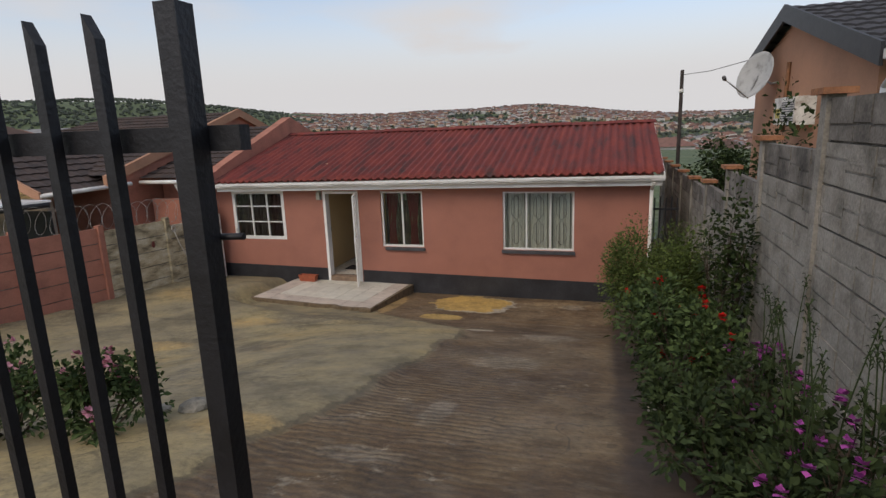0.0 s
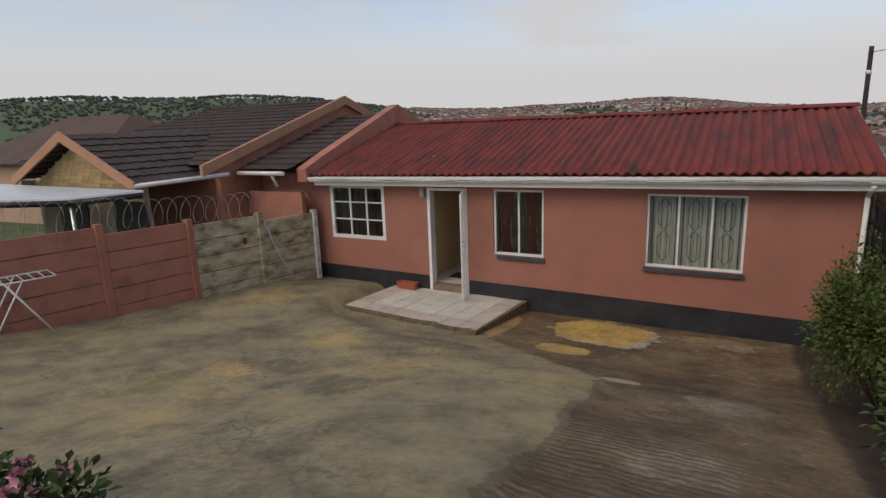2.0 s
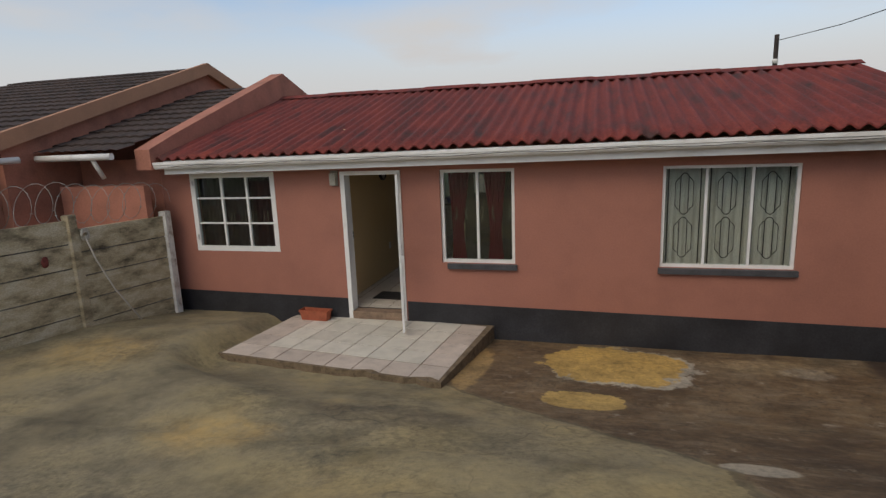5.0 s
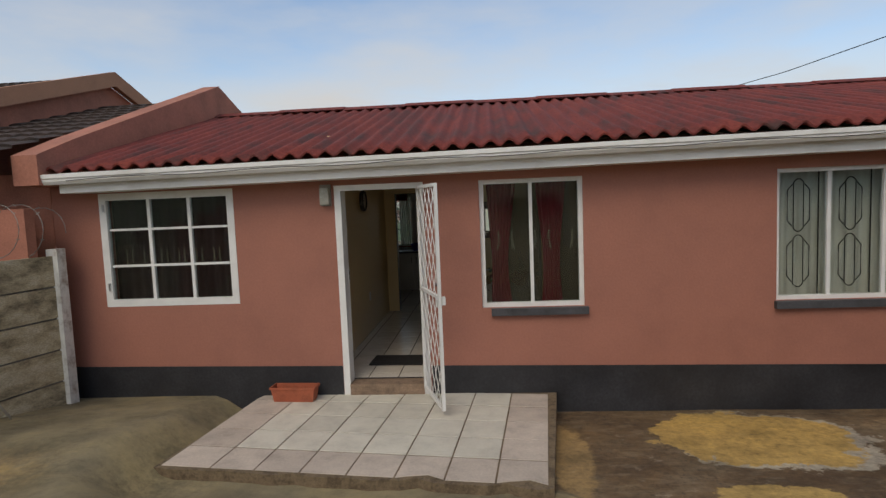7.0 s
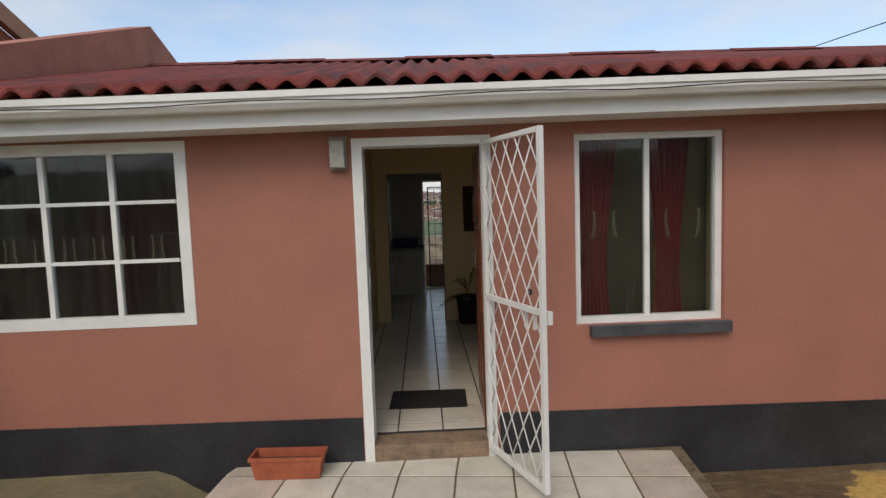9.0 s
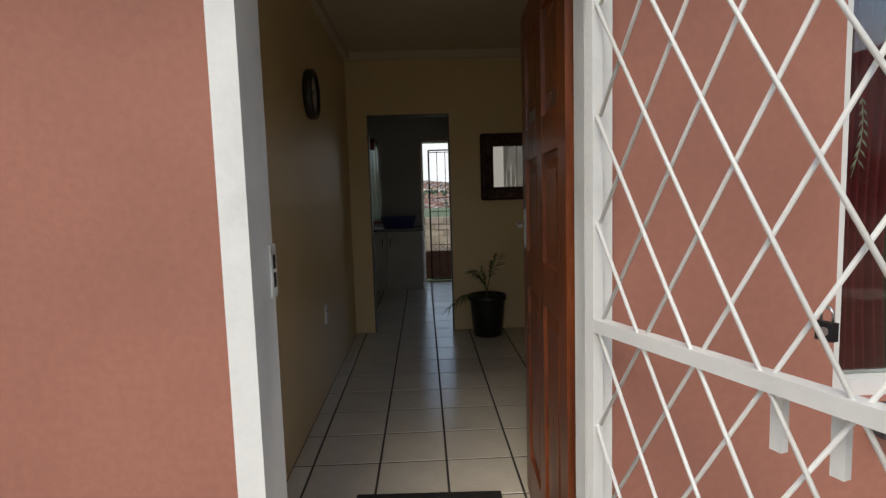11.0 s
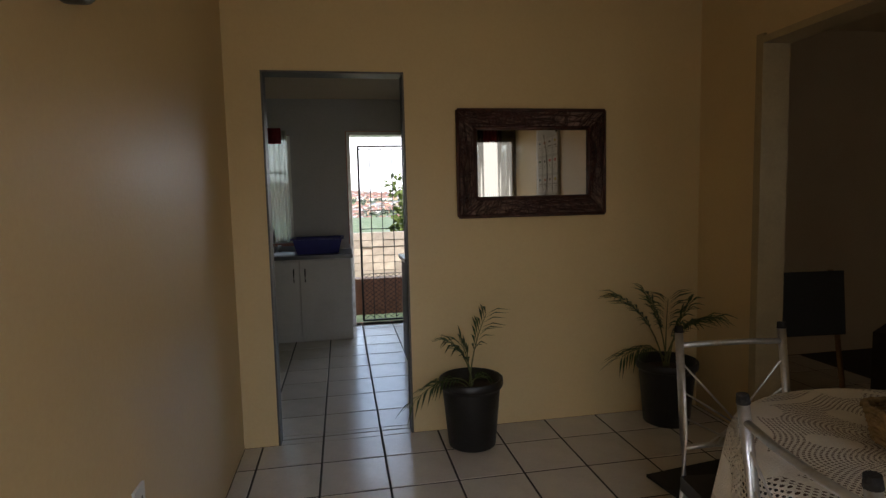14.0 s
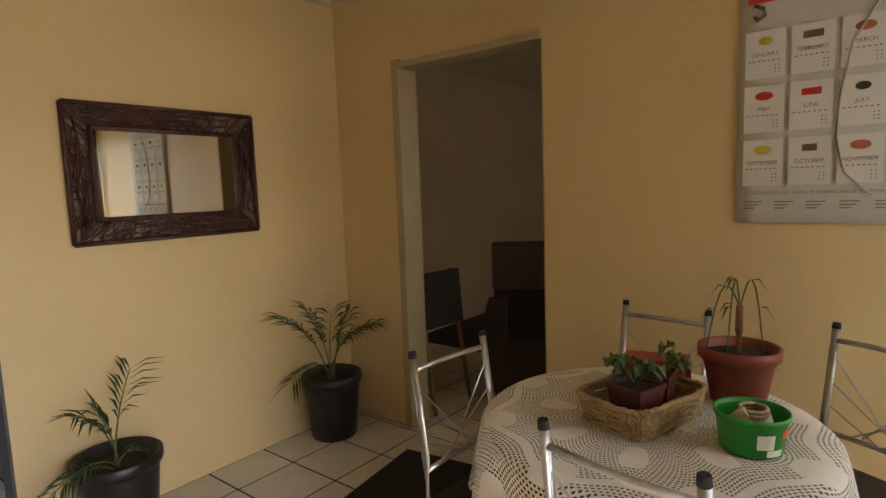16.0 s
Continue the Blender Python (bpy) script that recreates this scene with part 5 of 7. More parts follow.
tub = thing("ice_cream_tub", pose(1.655, 1.485, TT) @ Matrix.Scale(0.85, 4), "round bright green plastic tub holding small oddments", "tub")
GREEN_PL = material("bright green plastic", (0.015, 0.27, 0.035), 0.35, 0.08, 8, 80, 0.05)
bm = bmesh.new()
lathe(bm, [(0.082, 0.0), (0.085, 0.003), (0.098, 0.1), (0.103, 0.102), (0.103, 0.115), (0.099, 0.116), (0.095, 0.1), (0.083, 0.012)], 40)
part("tub_body", bm, GREEN_PL, tub)
for az, w, z0, z1, col, lab in ((213, 0.13, 0.03, 0.075, (0.7, 0.7, 0.68), "white barcode label"), (262, 0.16, 0.06, 0.085, (0.7, 0.1, 0.03), "orange printed flash"), (232, 0.14, 0.008, 0.028, (0.65, 0.75, 0.6), "pale printed flash")):
    bm = bmesh.new()
    for q in range(4):
        a0, a1 = radians(az) + w * (q - 2), radians(az) + w * (q - 1)
        vs = []
        for a, z in ((a0, z0), (a1, z0), (a1, z1), (a0, z1)):
            r = lerp(0.0865, 0.0995, z / 0.1)
            vs.append(bm.verts.new((r * math.cos(a), r * math.sin(a), z)))
        bm.faces.new(vs)
    part("print", bm, material(lab, col, 0.4, 0.1, 30, 100, 0), tub, lab)
bm = bmesh.new()
for k in range(5):
    r = 0.05 - k * 0.003
    tube(bm, [(0.03 + r * math.cos(i * 0.45), r * math.sin(i * 0.45), 0.06 + 0.012 * k) for i in range(15)], 0.007, 6)
part("coil", bm, material("tan cord", (0.4, 0.28, 0.17), 0.9, 0.2, 20, 90, 0.4), tub, "coil of tan cord")
bm = bmesh.new()
for k in range(5):
    rr = random.Random(k)
    p = Vector((-0.05 + rr.uniform(-0.02, 0.02), rr.uniform(-0.05, 0.05), 0.09))
    leaflet(bm, p - Vector((0, 0, 0.06)), p + Vector((rr.uniform(-0.04, 0.02), rr.uniform(-0.03, 0.03), 0.05)), 0.025)
part("crumpled_paper", bm, material("crumpled white paper", (0.6, 0.57, 0.5), 0.9, 0.1, 20, 90, 0.2), tub, "crumpled pale paper")

basket = thing("wicker_basket", pose(1.69, 1.77, TT, 0, 0, 72), "shallow pale wicker basket with potted seedlings in it", "basket")
WICKER = material("pale split wicker", (0.36, 0.25, 0.12), 0.75, 0.3, 30, 100, 0.4)


def rounded(u, hx, hy, r):
    """A point on a rounded rectangle, u from 0 to 1."""
    a = 2 * math.pi * u
    c, s = math.cos(a), math.sin(a)
    e = 0.38
    return math.copysign(abs(c) ** e, c) * hx, math.copysign(abs(s) ** e, s) * hy


for k in range(9):
    bm = bmesh.new()
    z = 0.006 + 0.0095 * k
    grow = 1 + 0.015 * k
    pts = []
    for i in range(73):
        x, y = rounded(i / 72, 0.105 * grow, 0.15 * grow, 0.03)
        w = 1 + 0.02 * math.sin(i * math.pi / 1.5 + k * math.pi)
        pts.append((x * w, y * w, z + 0.002 * math.sin(i * 2.1 + k)))
    tube(bm, pts, 0.0048 if k < 8 else 0.008, 5)
    part("woven_band", bm, WICKER, basket)
for i in range(36):
    x, y = rounded(i / 36, 0.106, 0.151, 0.03)
    bm = bmesh.new()
    rod(bm, (x, y, 0.0), (x * 1.12, y * 1.12, 0.085), 0.003, seg=5)
    part("cane_stake", bm, WICKER, basket)
bm = bmesh.new()
box(bm, -0.1, -0.14, 0.001, 0.1, 0.14, 0.006)
part("base", bm, WICKER, basket)
MAROON = material("maroon plastic pot", (0.09, 0.02, 0.016), 0.5, 0.2, 10, 80, 0.1)


def seedling(m, label, n, seed, hgt):
    rnd = random.Random(seed)
    ob = thing("seedling_pot", m, label, "plant", group="seedlings in the basket")
    bm = bmesh.new()
    rings = [[bm.verts.new((sx * w, sy * w, z)) for sx, sy in ((-1, -1), (1, -1), (1, 1), (-1, 1))] for w, z in ((0.042, 0.0), (0.055, 0.1), (0.058, 0.1), (0.058, 0.112), (0.052, 0.112), (0.05, 0.095))]
    for a, b in zip(rings, rings[1:]):
        for i in range(4):
            bm.faces.new((a[i], a[(i + 1) % 4], b[(i + 1) % 4], b[i]))
    bm.faces.new(rings[0][::-1])
    bm.faces.new(rings[-1])
    part("pot", bm, MAROON, ob, bevel=0.003)
    bm = bmesh.new()
    box(bm, -0.048, -0.048, 0.0955, 0.048, 0.048, 0.102)
    part("soil", bm, SOIL, ob)
    for k in range(n):
        a = rnd.uniform(0, 6.28)
        bm = bmesh.new()
        tip = Vector((math.cos(a) * rnd.uniform(0.03, 0.1), math.sin(a) * rnd.uniform(0.03, 0.1), 0.1 + hgt * rnd.uniform(0.5, 1)))
        tube(bm, [(0, 0, 0.1), tip * 0.55 + Vector((0, 0, 0.06)), tip], 0.0022, 5)
        st = part("sprout", bm, LEAF, ob)
        bm = bmesh.new()
        for q in range(5):
            b = rnd.uniform(0, 6.28)
            t2 = tip + Vector((math.cos(b) * 0.035, math.sin(b) * 0.035, rnd.uniform(-0.03, 0.015)))
            leaflet(bm, tip, t2, 0.015)
        part("leaves", bm, LEAF, st)
    return ob


seedling(basket.matrix_world @ pose(-0.02, 0.055, 0.007), "seedling with pale shoots in a square maroon pot", 6, 4, 0.09)
seedling(basket.matrix_world @ pose(0.01, -0.07, 0.007, 0, 0, 20), "seedling with round green leaves in a square maroon pot", 7, 11, 0.06)
bm = bmesh.new()
box(bm, -0.05, -0.1, 0, 0.05, 0.1, 0.11)
solid("red_box", bm, material("glossy red card", (0.33, 0.015, 0.015), 0.35, 0.1, 8, 80, 0.05), "glossy red box standing behind the basket", "box", bevel=0.004, m=pose(1.93, 1.80, TT, 0, 0, 15))

# ---- wall calendar ----
cal = thing("wall_calendar", pose(2.547, 1.69, 1.265, 0, 0, 0), "large white printed wall calendar sheet with twelve month blocks", "calendar")
PAPER = material("white calendar paper", (0.55, 0.53, 0.48), 0.7, 0.05, 3, 60, 0.05)
bm = bmesh.new()
CW, CH = 0.66, 0.9
nv = 10
grid = [[bm.verts.new((-0.004 - 0.006 * math.sin(2.6 * i / nv) * (j / nv) - 0.004 * (1 - j / nv), -CW * i / nv, CH * j / nv)) for j in range(nv + 1)] for i in range(nv + 1)]
for i in range(nv):
    for j in range(nv):
        f = bm.faces.new((grid[i][j], grid[i + 1][j], grid[i + 1][j + 1], grid[i][j + 1]))
        f.smooth = True
sheet = part("sheet", bm, PAPER, cal)
sm = sheet.modifiers.new("thickness", "SOLIDIFY")
sm.thickness, sm.offset = 0.002, 1
INK = material("grey print ink", (0.2, 0.18, 0.16), 0.7, 0.1, 40, 100, 0)
BLOCK = material("month block paper", (0.66, 0.64, 0.59), 0.7, 0.04, 5, 60, 0.02)
INKS = [material("ink " + nm, c, 0.6, 0.1, 30, 90, 0) for nm, c in (("yellow", (0.5, 0.4, 0.03)), ("brown", (0.14, 0.09, 0.06)), ("orange", (0.4, 0.12, 0.05)), ("teal", (0.05, 0.12, 0.14)), ("red", (0.45, 0.03, 0.02)), ("crimson", (0.5, 0.02, 0.02)), ("dark", (0.03, 0.03, 0.02)), ("green", (0.05, 0.12, 0.04)))]


def flat_text(body, size, y, z, parent, x=-0.0195):
    cu = bpy.data.curves.new("text", "FONT")
    cu.body, cu.size, cu.extrude, cu.align_x = body, size, 0.0003, "CENTER"
    tmp = bpy.data.objects.new("text", cu)
    scene.collection.objects.link(tmp)
    dg = bpy.context.evaluated_depsgraph_get()
    me = bpy.data.meshes.new_from_object(tmp.evaluated_get(dg))
    bpy.data.objects.remove(tmp)
    ob = new("lettering", me)
    me.materials.append(INK)
    ob.parent = parent
    ob.matrix_local = Matrix(((0, 0, -1, x), (-1, 0, 0, y), (0, 1, 0, z), (0, 0, 0, 1)))
    return ob


months = ["JANUARY", "FEBRUARY", "MARCH", "APRIL", "MAY", "JUNE", "JULY", "AUGUST", "SEPTEMBER", "OCTOBER", "NOVEMBER", "DECEMBER"]
for k, mo in enumerate(months):
    c, r = k % 4, k // 4
    y1, z0 = -0.024 - 0.147 * c, 0.535 - 0.197 * r
    bm = bmesh.new()
    box(bm, -0.0185, y1 - 0.129, z0, -0.0165, y1, z0 + 0.17)
    b = part("month_block", bm, BLOCK, cal)
    flat_text(mo, 0.02, y1 - 0.0645, z0 + 0.078, b)
    bm = bmesh.new()
    for q in range(7):
        box(bm, -0.0192, y1 - 0.018 - q * 0.0155, z0 + 0.06, -0.0187, y1 - 0.01 - q * 0.0155, z0 + 0.064)
    for q in range(3):
        for w in range(2):
            box(bm, -0.0192, y1 - 0.1 - w * 0.012, z0 + 0.016 + q * 0.012, -0.0187, y1 - 0.095 - w * 0.012, z0 + 0.02 + q * 0.012)
    part("date_marks", bm, INK, b)
    bm = bmesh.new()
    wl2, hl = (0.06, 0.032) if k % 3 else (0.045, 0.028)
    if k % 2 == 0:
        prof = [(0.0645 + wl2 / 2 * math.cos(i * 0.5236), 0.132 + hl / 2 * math.sin(i * 0.5236)) for i in range(12)]
    else:
        prof = [(0.0645 - wl2 / 2, 0.12), (0.0645 + wl2 / 2, 0.12), (0.0645 + wl2 / 2, 0.145), (0.0645 - wl2 / 2, 0.143)]
    bm.faces.new([bm.verts.new((-0.0193, y1 - p, z0 + q)) for p, q in prof])
    part("brand_shape", bm, INKS[k % 8], b)
flat_text("CELEBRATING 120 YEARS OF ADDING VALUE TO PEOPLE", 0.0165, -0.255, 0.108, sheet, -0.017)
bm = bmesh.new()
for q in range(6):
    for w in range(3):
        box(bm, -0.0155, -0.03 - q * 0.1 - (0.06 - 0.013 * w), 0.078 - w * 0.012, -0.0145, -0.03 - q * 0.1, 0.082 - w * 0.012)
part("small_print", bm, INK, sheet)
bm = bmesh.new()
box(bm, -0.0165, -0.115, 0.805, -0.0155, -0.03, 0.828)
part("logo_bar", bm, INKS[5], sheet)
bm = bmesh.new()
tube(bm, [(-0.0162, -0.05, 0.8), (-0.0162, -0.08, 0.785), (-0.0162, -0.085, 0.76), (-0.0162, -0.06, 0.745), (-0.0162, -0.05, 0.76)], 0.007, 6)
part("logo_curl", bm, INKS[1], sheet)
bm = bmesh.new()
tube(bm, [(-0.0195, -0.42, 0.75), (-0.0196, -0.35, 0.62), (-0.0197, -0.32, 0.45), (-0.0197, -0.31, 0.3), (-0.0196, -0.34, 0.18), (-0.0192, -0.42, 0.1)], 0.004, 6)
part("faint_outline", bm, material("pale grey print", (0.42, 0.39, 0.35), 0.7, 0.1, 30, 90, 0), sheet)

# ---- bedroom seen through its doorway ----
ease = thing("easel_board", pose(2.93, 3.43, 0, 0, 0, -5), "child's blackboard leaning on a timber easel", "blackboard")
bm = bmesh.new()
box(bm, -0.2, -0.012, 0.54, 0.2, 0.012, 0.9, pose(0, 0, 0, -5, 0, 0))
part("board", bm, material("blackboard", (0.012, 0.014, 0.017), 0.7, 0.3, 6, 60, 0.1), ease, bevel=0.003)
for s in (-0.15, 0.15):
    bm = bmesh.new()
    rod(bm, (s, 0.105, 0.9), (s * 1.15, -0.03, 0.0), 0.014, seg=8)
    part("easel_leg", bm, material("raw timber", (0.25, 0.15, 0.08), 0.7, 0.2, 5, 60, 0.2), ease)
arm = thing("armchair", pose(3.62, 3.05, 0, 0, 0, -60), "dark upholstered armchair with a dull pink throw on its back", "armchair")
DK = material("dark brown upholstery", (0.035, 0.024, 0.022), 0.8, 0.3, 10, 100, 0.2)
for nm, b in (("seat", (-0.3, -0.35, 0.08, 0.3, 0.25, 0.42)), ("backrest", (-0.4, 0.25, 0.08, 0.4, 0.45, 0.98)), ("armrest", (-0.44, -0.35, 0.08, -0.3, 0.25, 0.6)), ("armrest", (0.3, -0.35, 0.08, 0.44, 0.25, 0.6))):
    bm = bmesh.new()
    box(bm, *b)
    part(nm, bm, DK, arm, bevel=0.09 if nm != "backrest" else 0.097)
for sx in (-0.36, 0.36):
    for sy in (-0.28, 0.38):
        bm = bmesh.new()
        rod(bm, (sx, sy, 0), (sx, sy, 0.085), 0.02, 0.025, 8)
        part("foot", bm, WOOD_DARK, arm)
bm = bmesh.new()
box(bm, -0.41, 0.235, 0.66, 0.36, 0.465, 1.0)
solid("throw_blanket", bm, cloth("dull pink throw", (0.13, 0.09, 0.085), 0.1), "dull pink throw folded over the armchair back", "blanket", bevel=0.035, m=arm.matrix_world.copy())

# ---- kitchen ----
UNIT = material("pale melamine", (0.5, 0.48, 0.45), 0.4, 0.06, 3, 60, 0.05)
BLACKTOP = material("dark laminate worktop", (0.02, 0.019, 0.02), 0.3, 0.2, 15, 90, 0.05)


def kitchen_unit(x0, x1, hside, label):
    ob = thing("base_cabinet", pose(0, 0, 0), label, "cabinet", group="kitchen base cabinets")
    bm = bmesh.new()
    box(bm, x0, 6.29, 0.08, x1, 6.86, 0.81)
    part("body", bm, UNIT, ob)
    bm = bmesh.new()
    box(bm, x0, 6.33, 0.0, x1, 6.86, 0.079)
    part("kickboard", bm, UNIT, ob)
    bm = bmesh.new()
    box(bm, x0 + 0.006, 6.268, 0.09, x1 - 0.006, 6.288, 0.8)
    d = part("door", bm, UNIT, ob, bevel=0.004)
    hx = x1 - 0.05 if hside > 0 else x0 + 0.05
    bm = bmesh.new()
    tube(bm, [(hx, 6.266, 0.6), (hx, 6.24, 0.61), (hx, 6.236, 0.66), (hx, 6.24, 0.71), (hx, 6.266, 0.72)], 0.006, 8)
    part("handle", bm, BLACK_STEEL, d, "dark bow handle")


kitchen_unit(-0.98, -0.5, -1, "pale melamine kitchen base cabinet under the window")
kitchen_unit(-0.495, -0.06, 1, "pale melamine kitchen base cabinet under the sink")
kitchen_unit(-0.055, 0.43, -1, "pale melamine kitchen base cabinet beside the back door")
bm = bmesh.new()
box(bm, -1.0, 6.25, 0.813, 0.45, 6.868, 0.85)
solid("worktop", bm, BLACKTOP, "dark laminate kitchen worktop over the cabinets", "worktop", bevel=0.005)
tap = thing("kitchen_tap", pose(-0.33, 6.75, 0.851), "curved chrome kitchen tap behind the sink", "tap")
bm = bmesh.new()
tube(bm, [(0, 0, 0), (0, 0, 0.16), (0, -0.03, 0.22), (0, -0.09, 0.235), (0, -0.14, 0.21), (0, -0.15, 0.18)], 0.011, 8)
part("spout", bm, STEEL, tap)
bm = bmesh.new()
rod(bm, (-0.05, 0, 0), (-0.05, 0, 0.07), 0.016, 0.02, 8)
rod(bm, (0.05, 0, 0), (0.05, 0, 0.07), 0.016, 0.02, 8)
part("tap_handle", bm, STEEL, tap)
bm = bmesh.new()
box(bm, -0.55, 6.34, 0.851, -0.1, 6.66, 0.856)
solid("sink_top", bm, STEEL, "stainless steel sink rim set on the worktop", "sink", bevel=0.002)
tubb = thing("blue_basin", pose(0.12, 6.5, 0.852) @ Matrix.Scale(1.3, 4), "dark blue plastic washing-up basin on the worktop", "basin")
BLUE = material("blue plastic", (0.03, 0.035, 0.22), 0.4, 0.1, 8, 80, 0.05)
bm = bmesh.new()
rings = [[bm.verts.new((sx * w, sy * d, z)) for sx, sy in ((-1, -1), (1, -1), (1, 1), (-1, 1))] for w, d, z in ((0.15, 0.11, 0.0), (0.18, 0.14, 0.11), (0.195, 0.155, 0.112), (0.195, 0.155, 0.12), (0.175, 0.135, 0.118), (0.148, 0.108, 0.01))]
for a, b in zip(rings, rings[1:]):
    for i in range(4):
        bm.faces.new((a[i], a[(i + 1) % 4], b[(i + 1) % 4], b[i]))
bm.faces.new(rings[0][::-1])
bm.faces.new(rings[-1])
part("basin_body", bm, BLUE, tubb, bevel=0.01)
kc = thing("kitchen_counter", pose(0, 0, 0), "grey kitchen counter unit with a white top near the opening", "cabinet")
bm = bmesh.new()
box(bm, 0.87, 4.62, 0.0, 1.35, 5.75, 0.84)
part("body", bm, material("dark grey melamine", (0.17, 0.15, 0.13), 0.5, 0.1, 5, 60, 0.05), kc)
bm = bmesh.new()
box(bm, 0.85, 4.58, 0.842, 1.38, 5.8, 0.875)
part("top", bm, WHITE, kc, "white counter top", bevel=0.004)
win4 = window("window_4", KWIN, (0.5,), (0.33, 0.66), "white steel kitchen window over the worktop", 0.04, 0.0)
win4.matrix_world = pose(0, 6.99, 0)
curtain("kitchen_net", -0.42, -0.17, 6.83, 0.95, 2.1, sheer("pale kitchen net", (0.6, 0.6, 0.5), 0.3), "pale net curtain drawn to the side of the kitchen window", 5, 0.02)
curtain("kitchen_pelmet", -0.95, -0.22, 6.80, 1.96, 2.12, RED_CLOTH, "short red pelmet over the kitchen window", 7, 0.015)

# back door gate of thin bars
bg = thing("back_gate", pose(0, 0, 0), "thin dark steel bar gate in the back doorway", "security gate")
for a, b, r in [((0.56, 7.0, 0.03), (0.56, 7.0, 1.95), 0.012), ((1.29, 7.0, 0.03), (1.29, 7.0, 1.95), 0.012), ((0.56, 7.0, 1.95), (1.29, 7.0, 1.95), 0.01), ((0.56, 7.0, 1.92), (1.29, 7.0, 1.92), 0.006), ((0.56, 7.0, 0.03), (1.29, 7.0, 0.03), 0.012)]:
    bm = bmesh.new()
    rod(bm, a, b, r, seg=8)
    part("gate_rail", bm, BLACK_STEEL, bg)
for z in (0.55, 0.85, 1.05, 1.25):
    bm = bmesh.new()
    rod(bm, (0.56, 7.0, z), (1.29, 7.0, z), 0.005, seg=6)
    part("gate_bar", bm, BLACK_STEEL, bg)
for k in range(1, 6):
    bm = bmesh.new()
    rod(bm, (0.56 + k * 0.122, 7.008, 0.03), (0.56 + k * 0.122, 7.008, 1.92), 0.005, seg=6)
    part("gate_bar", bm, BLACK_STEEL, bg)
bm = bmesh.new()
for s in (-1, 1):
    for k in range(-14, 30):
        x0, z0 = 0.57, 0.04 + k * 0.05
        x1, z1 = 1.28, z0 + s * 0.71 * 0.75
        za, zb = min(z0, z1), max(z0, z1)
        if zb < 0.05 or za > 0.54:
            continue
        pts = []
        for q in range(31):
            t = q / 30
            z = lerp(z0, z1, t)
            if 0.04 <= z <= 0.55:
                pts.append((lerp(x0, x1, t), 7.0, z))
        if len(pts) > 1:
            rod(bm, pts[0], pts[-1], 0.0025, seg=4)
part("expanded_mesh", bm, BLACK_STEEL, bg, "expanded steel mesh", kind="stuff")


# ---- yard: side fences ----
def precast_bay(parent, a, b, z0, z1, n, mats, thick=0.045, rel=0.0):
    """Stacked concrete panels between two posts."""
    a, b = Vector(a), Vector(b)
    d = (b - a)
    L = d.length
    ang = math.degrees(math.atan2(d.y, d.x))
    h = (z1 - z0) / n
    # the tongues in the joints, set back from the faces
    bm = bmesh.new()
    for k in range(1, n):
        box(bm, 0.03, -0.006, z0 + k * h - 0.0095, L - 0.03, 0.006, z0 + k * h + 0.0095)
    # blackened concrete on the tongues puts the joints' shade into the colour
    part("joint_tongue", bm, CONCRETE_DIRTY_SHADE, parent).matrix_local = Matrix.Translation((a.x, a.y, 0)) @ pose(0, 0, 0, 0, 0, ang)
    for k in range(n):
        bm = bmesh.new()
        box(bm, 0.03, -thick / 2, z0 + k * h + 0.01, L - 0.03, thick / 2, z0 + (k + 1) * h - 0.01)
        if rel:
            # broken-stone relief: shallow blocks of uneven height on the face
            x, rr = 0.06, random.Random(round(a.y * 31 + k * 7))
            while x < L - 0.1:
                w = rr.uniform(0.2, 0.48)
                x1 = min(x + w, L - 0.05)
                cut = rr.uniform(0.35, 0.65)
                for c, e in ((0.03, cut - 0.03), (cut + 0.03, 0.97)):
                    q = rel * rr.uniform(0.4, 1.0)
                    for sd in (-1, 1):
                        box(bm, x, sd * thick / 2, z0 + (k + c) * h, x1 - 0.015, sd * (thick / 2 + q), z0 + (k + e) * h)
                x = x1
        part("panel", bm, mats[k % len(mats)], parent, bevel=0.009 if not rel else 0.0).matrix_local = Matrix.Translation((a.x, a.y, 0)) @ pose(0, 0, 0, 0, 0, ang)


def post_at(parent, x, y, z0, z1, mat, w=0.11, cap=None):
    bm = bmesh.new()
    box(bm, x - w / 2, y - w / 2, z0, x + w / 2, y + w / 2, z1)
    p = part("post", bm, mat, parent, bevel=0.01)
    if cap:
        bm = bmesh.new()
        box(bm, x - w * 0.9, y - w * 1.1, z1 + 0.001, x + w * 0.9, y + w * 1.1, z1 + 0.05)
        part("cap_brick", bm, cap, p, "orange brick cap", bevel=0.006)


fence = thing("precast_wall", pose(0, 0, 0), "low precast panel wall, part painted terracotta, part bare mossy concrete", "fence", kind="structure")
MOSSY = material("mossy bare concrete", (0.43, 0.355, 0.225), 0.95, 0.4, 2.6, 50, 0.9, dark=(0.085, 0.07, 0.042), tint=(0.6, 0.54, 0.40), stretch=(1, 1, 2.2))
posts = [(-2.92, -0.26, 1.55, WHITE_OLD), (-3.24, -1.63, 1.68, MOSSY), (-3.59, -3.09, 1.74, PINK_OLD), (-3.95, -4.60, 1.88, PINK_OLD), (-4.31, -6.11, 2.0, PINK_OLD), (-4.67, -7.62, 2.2, PINK_OLD), (-5.03, -9.13, 2.5, PINK_OLD), (-5.4, -10.7, 2.9, PINK_OLD), (-5.75, -12.2, 3.3, PINK_OLD)]
for k, (x, y, z, mt) in enumerate(posts):
    post_at(fence, x, y, -0.4 if k < 5 else 0.0, z, mt, 0.12)
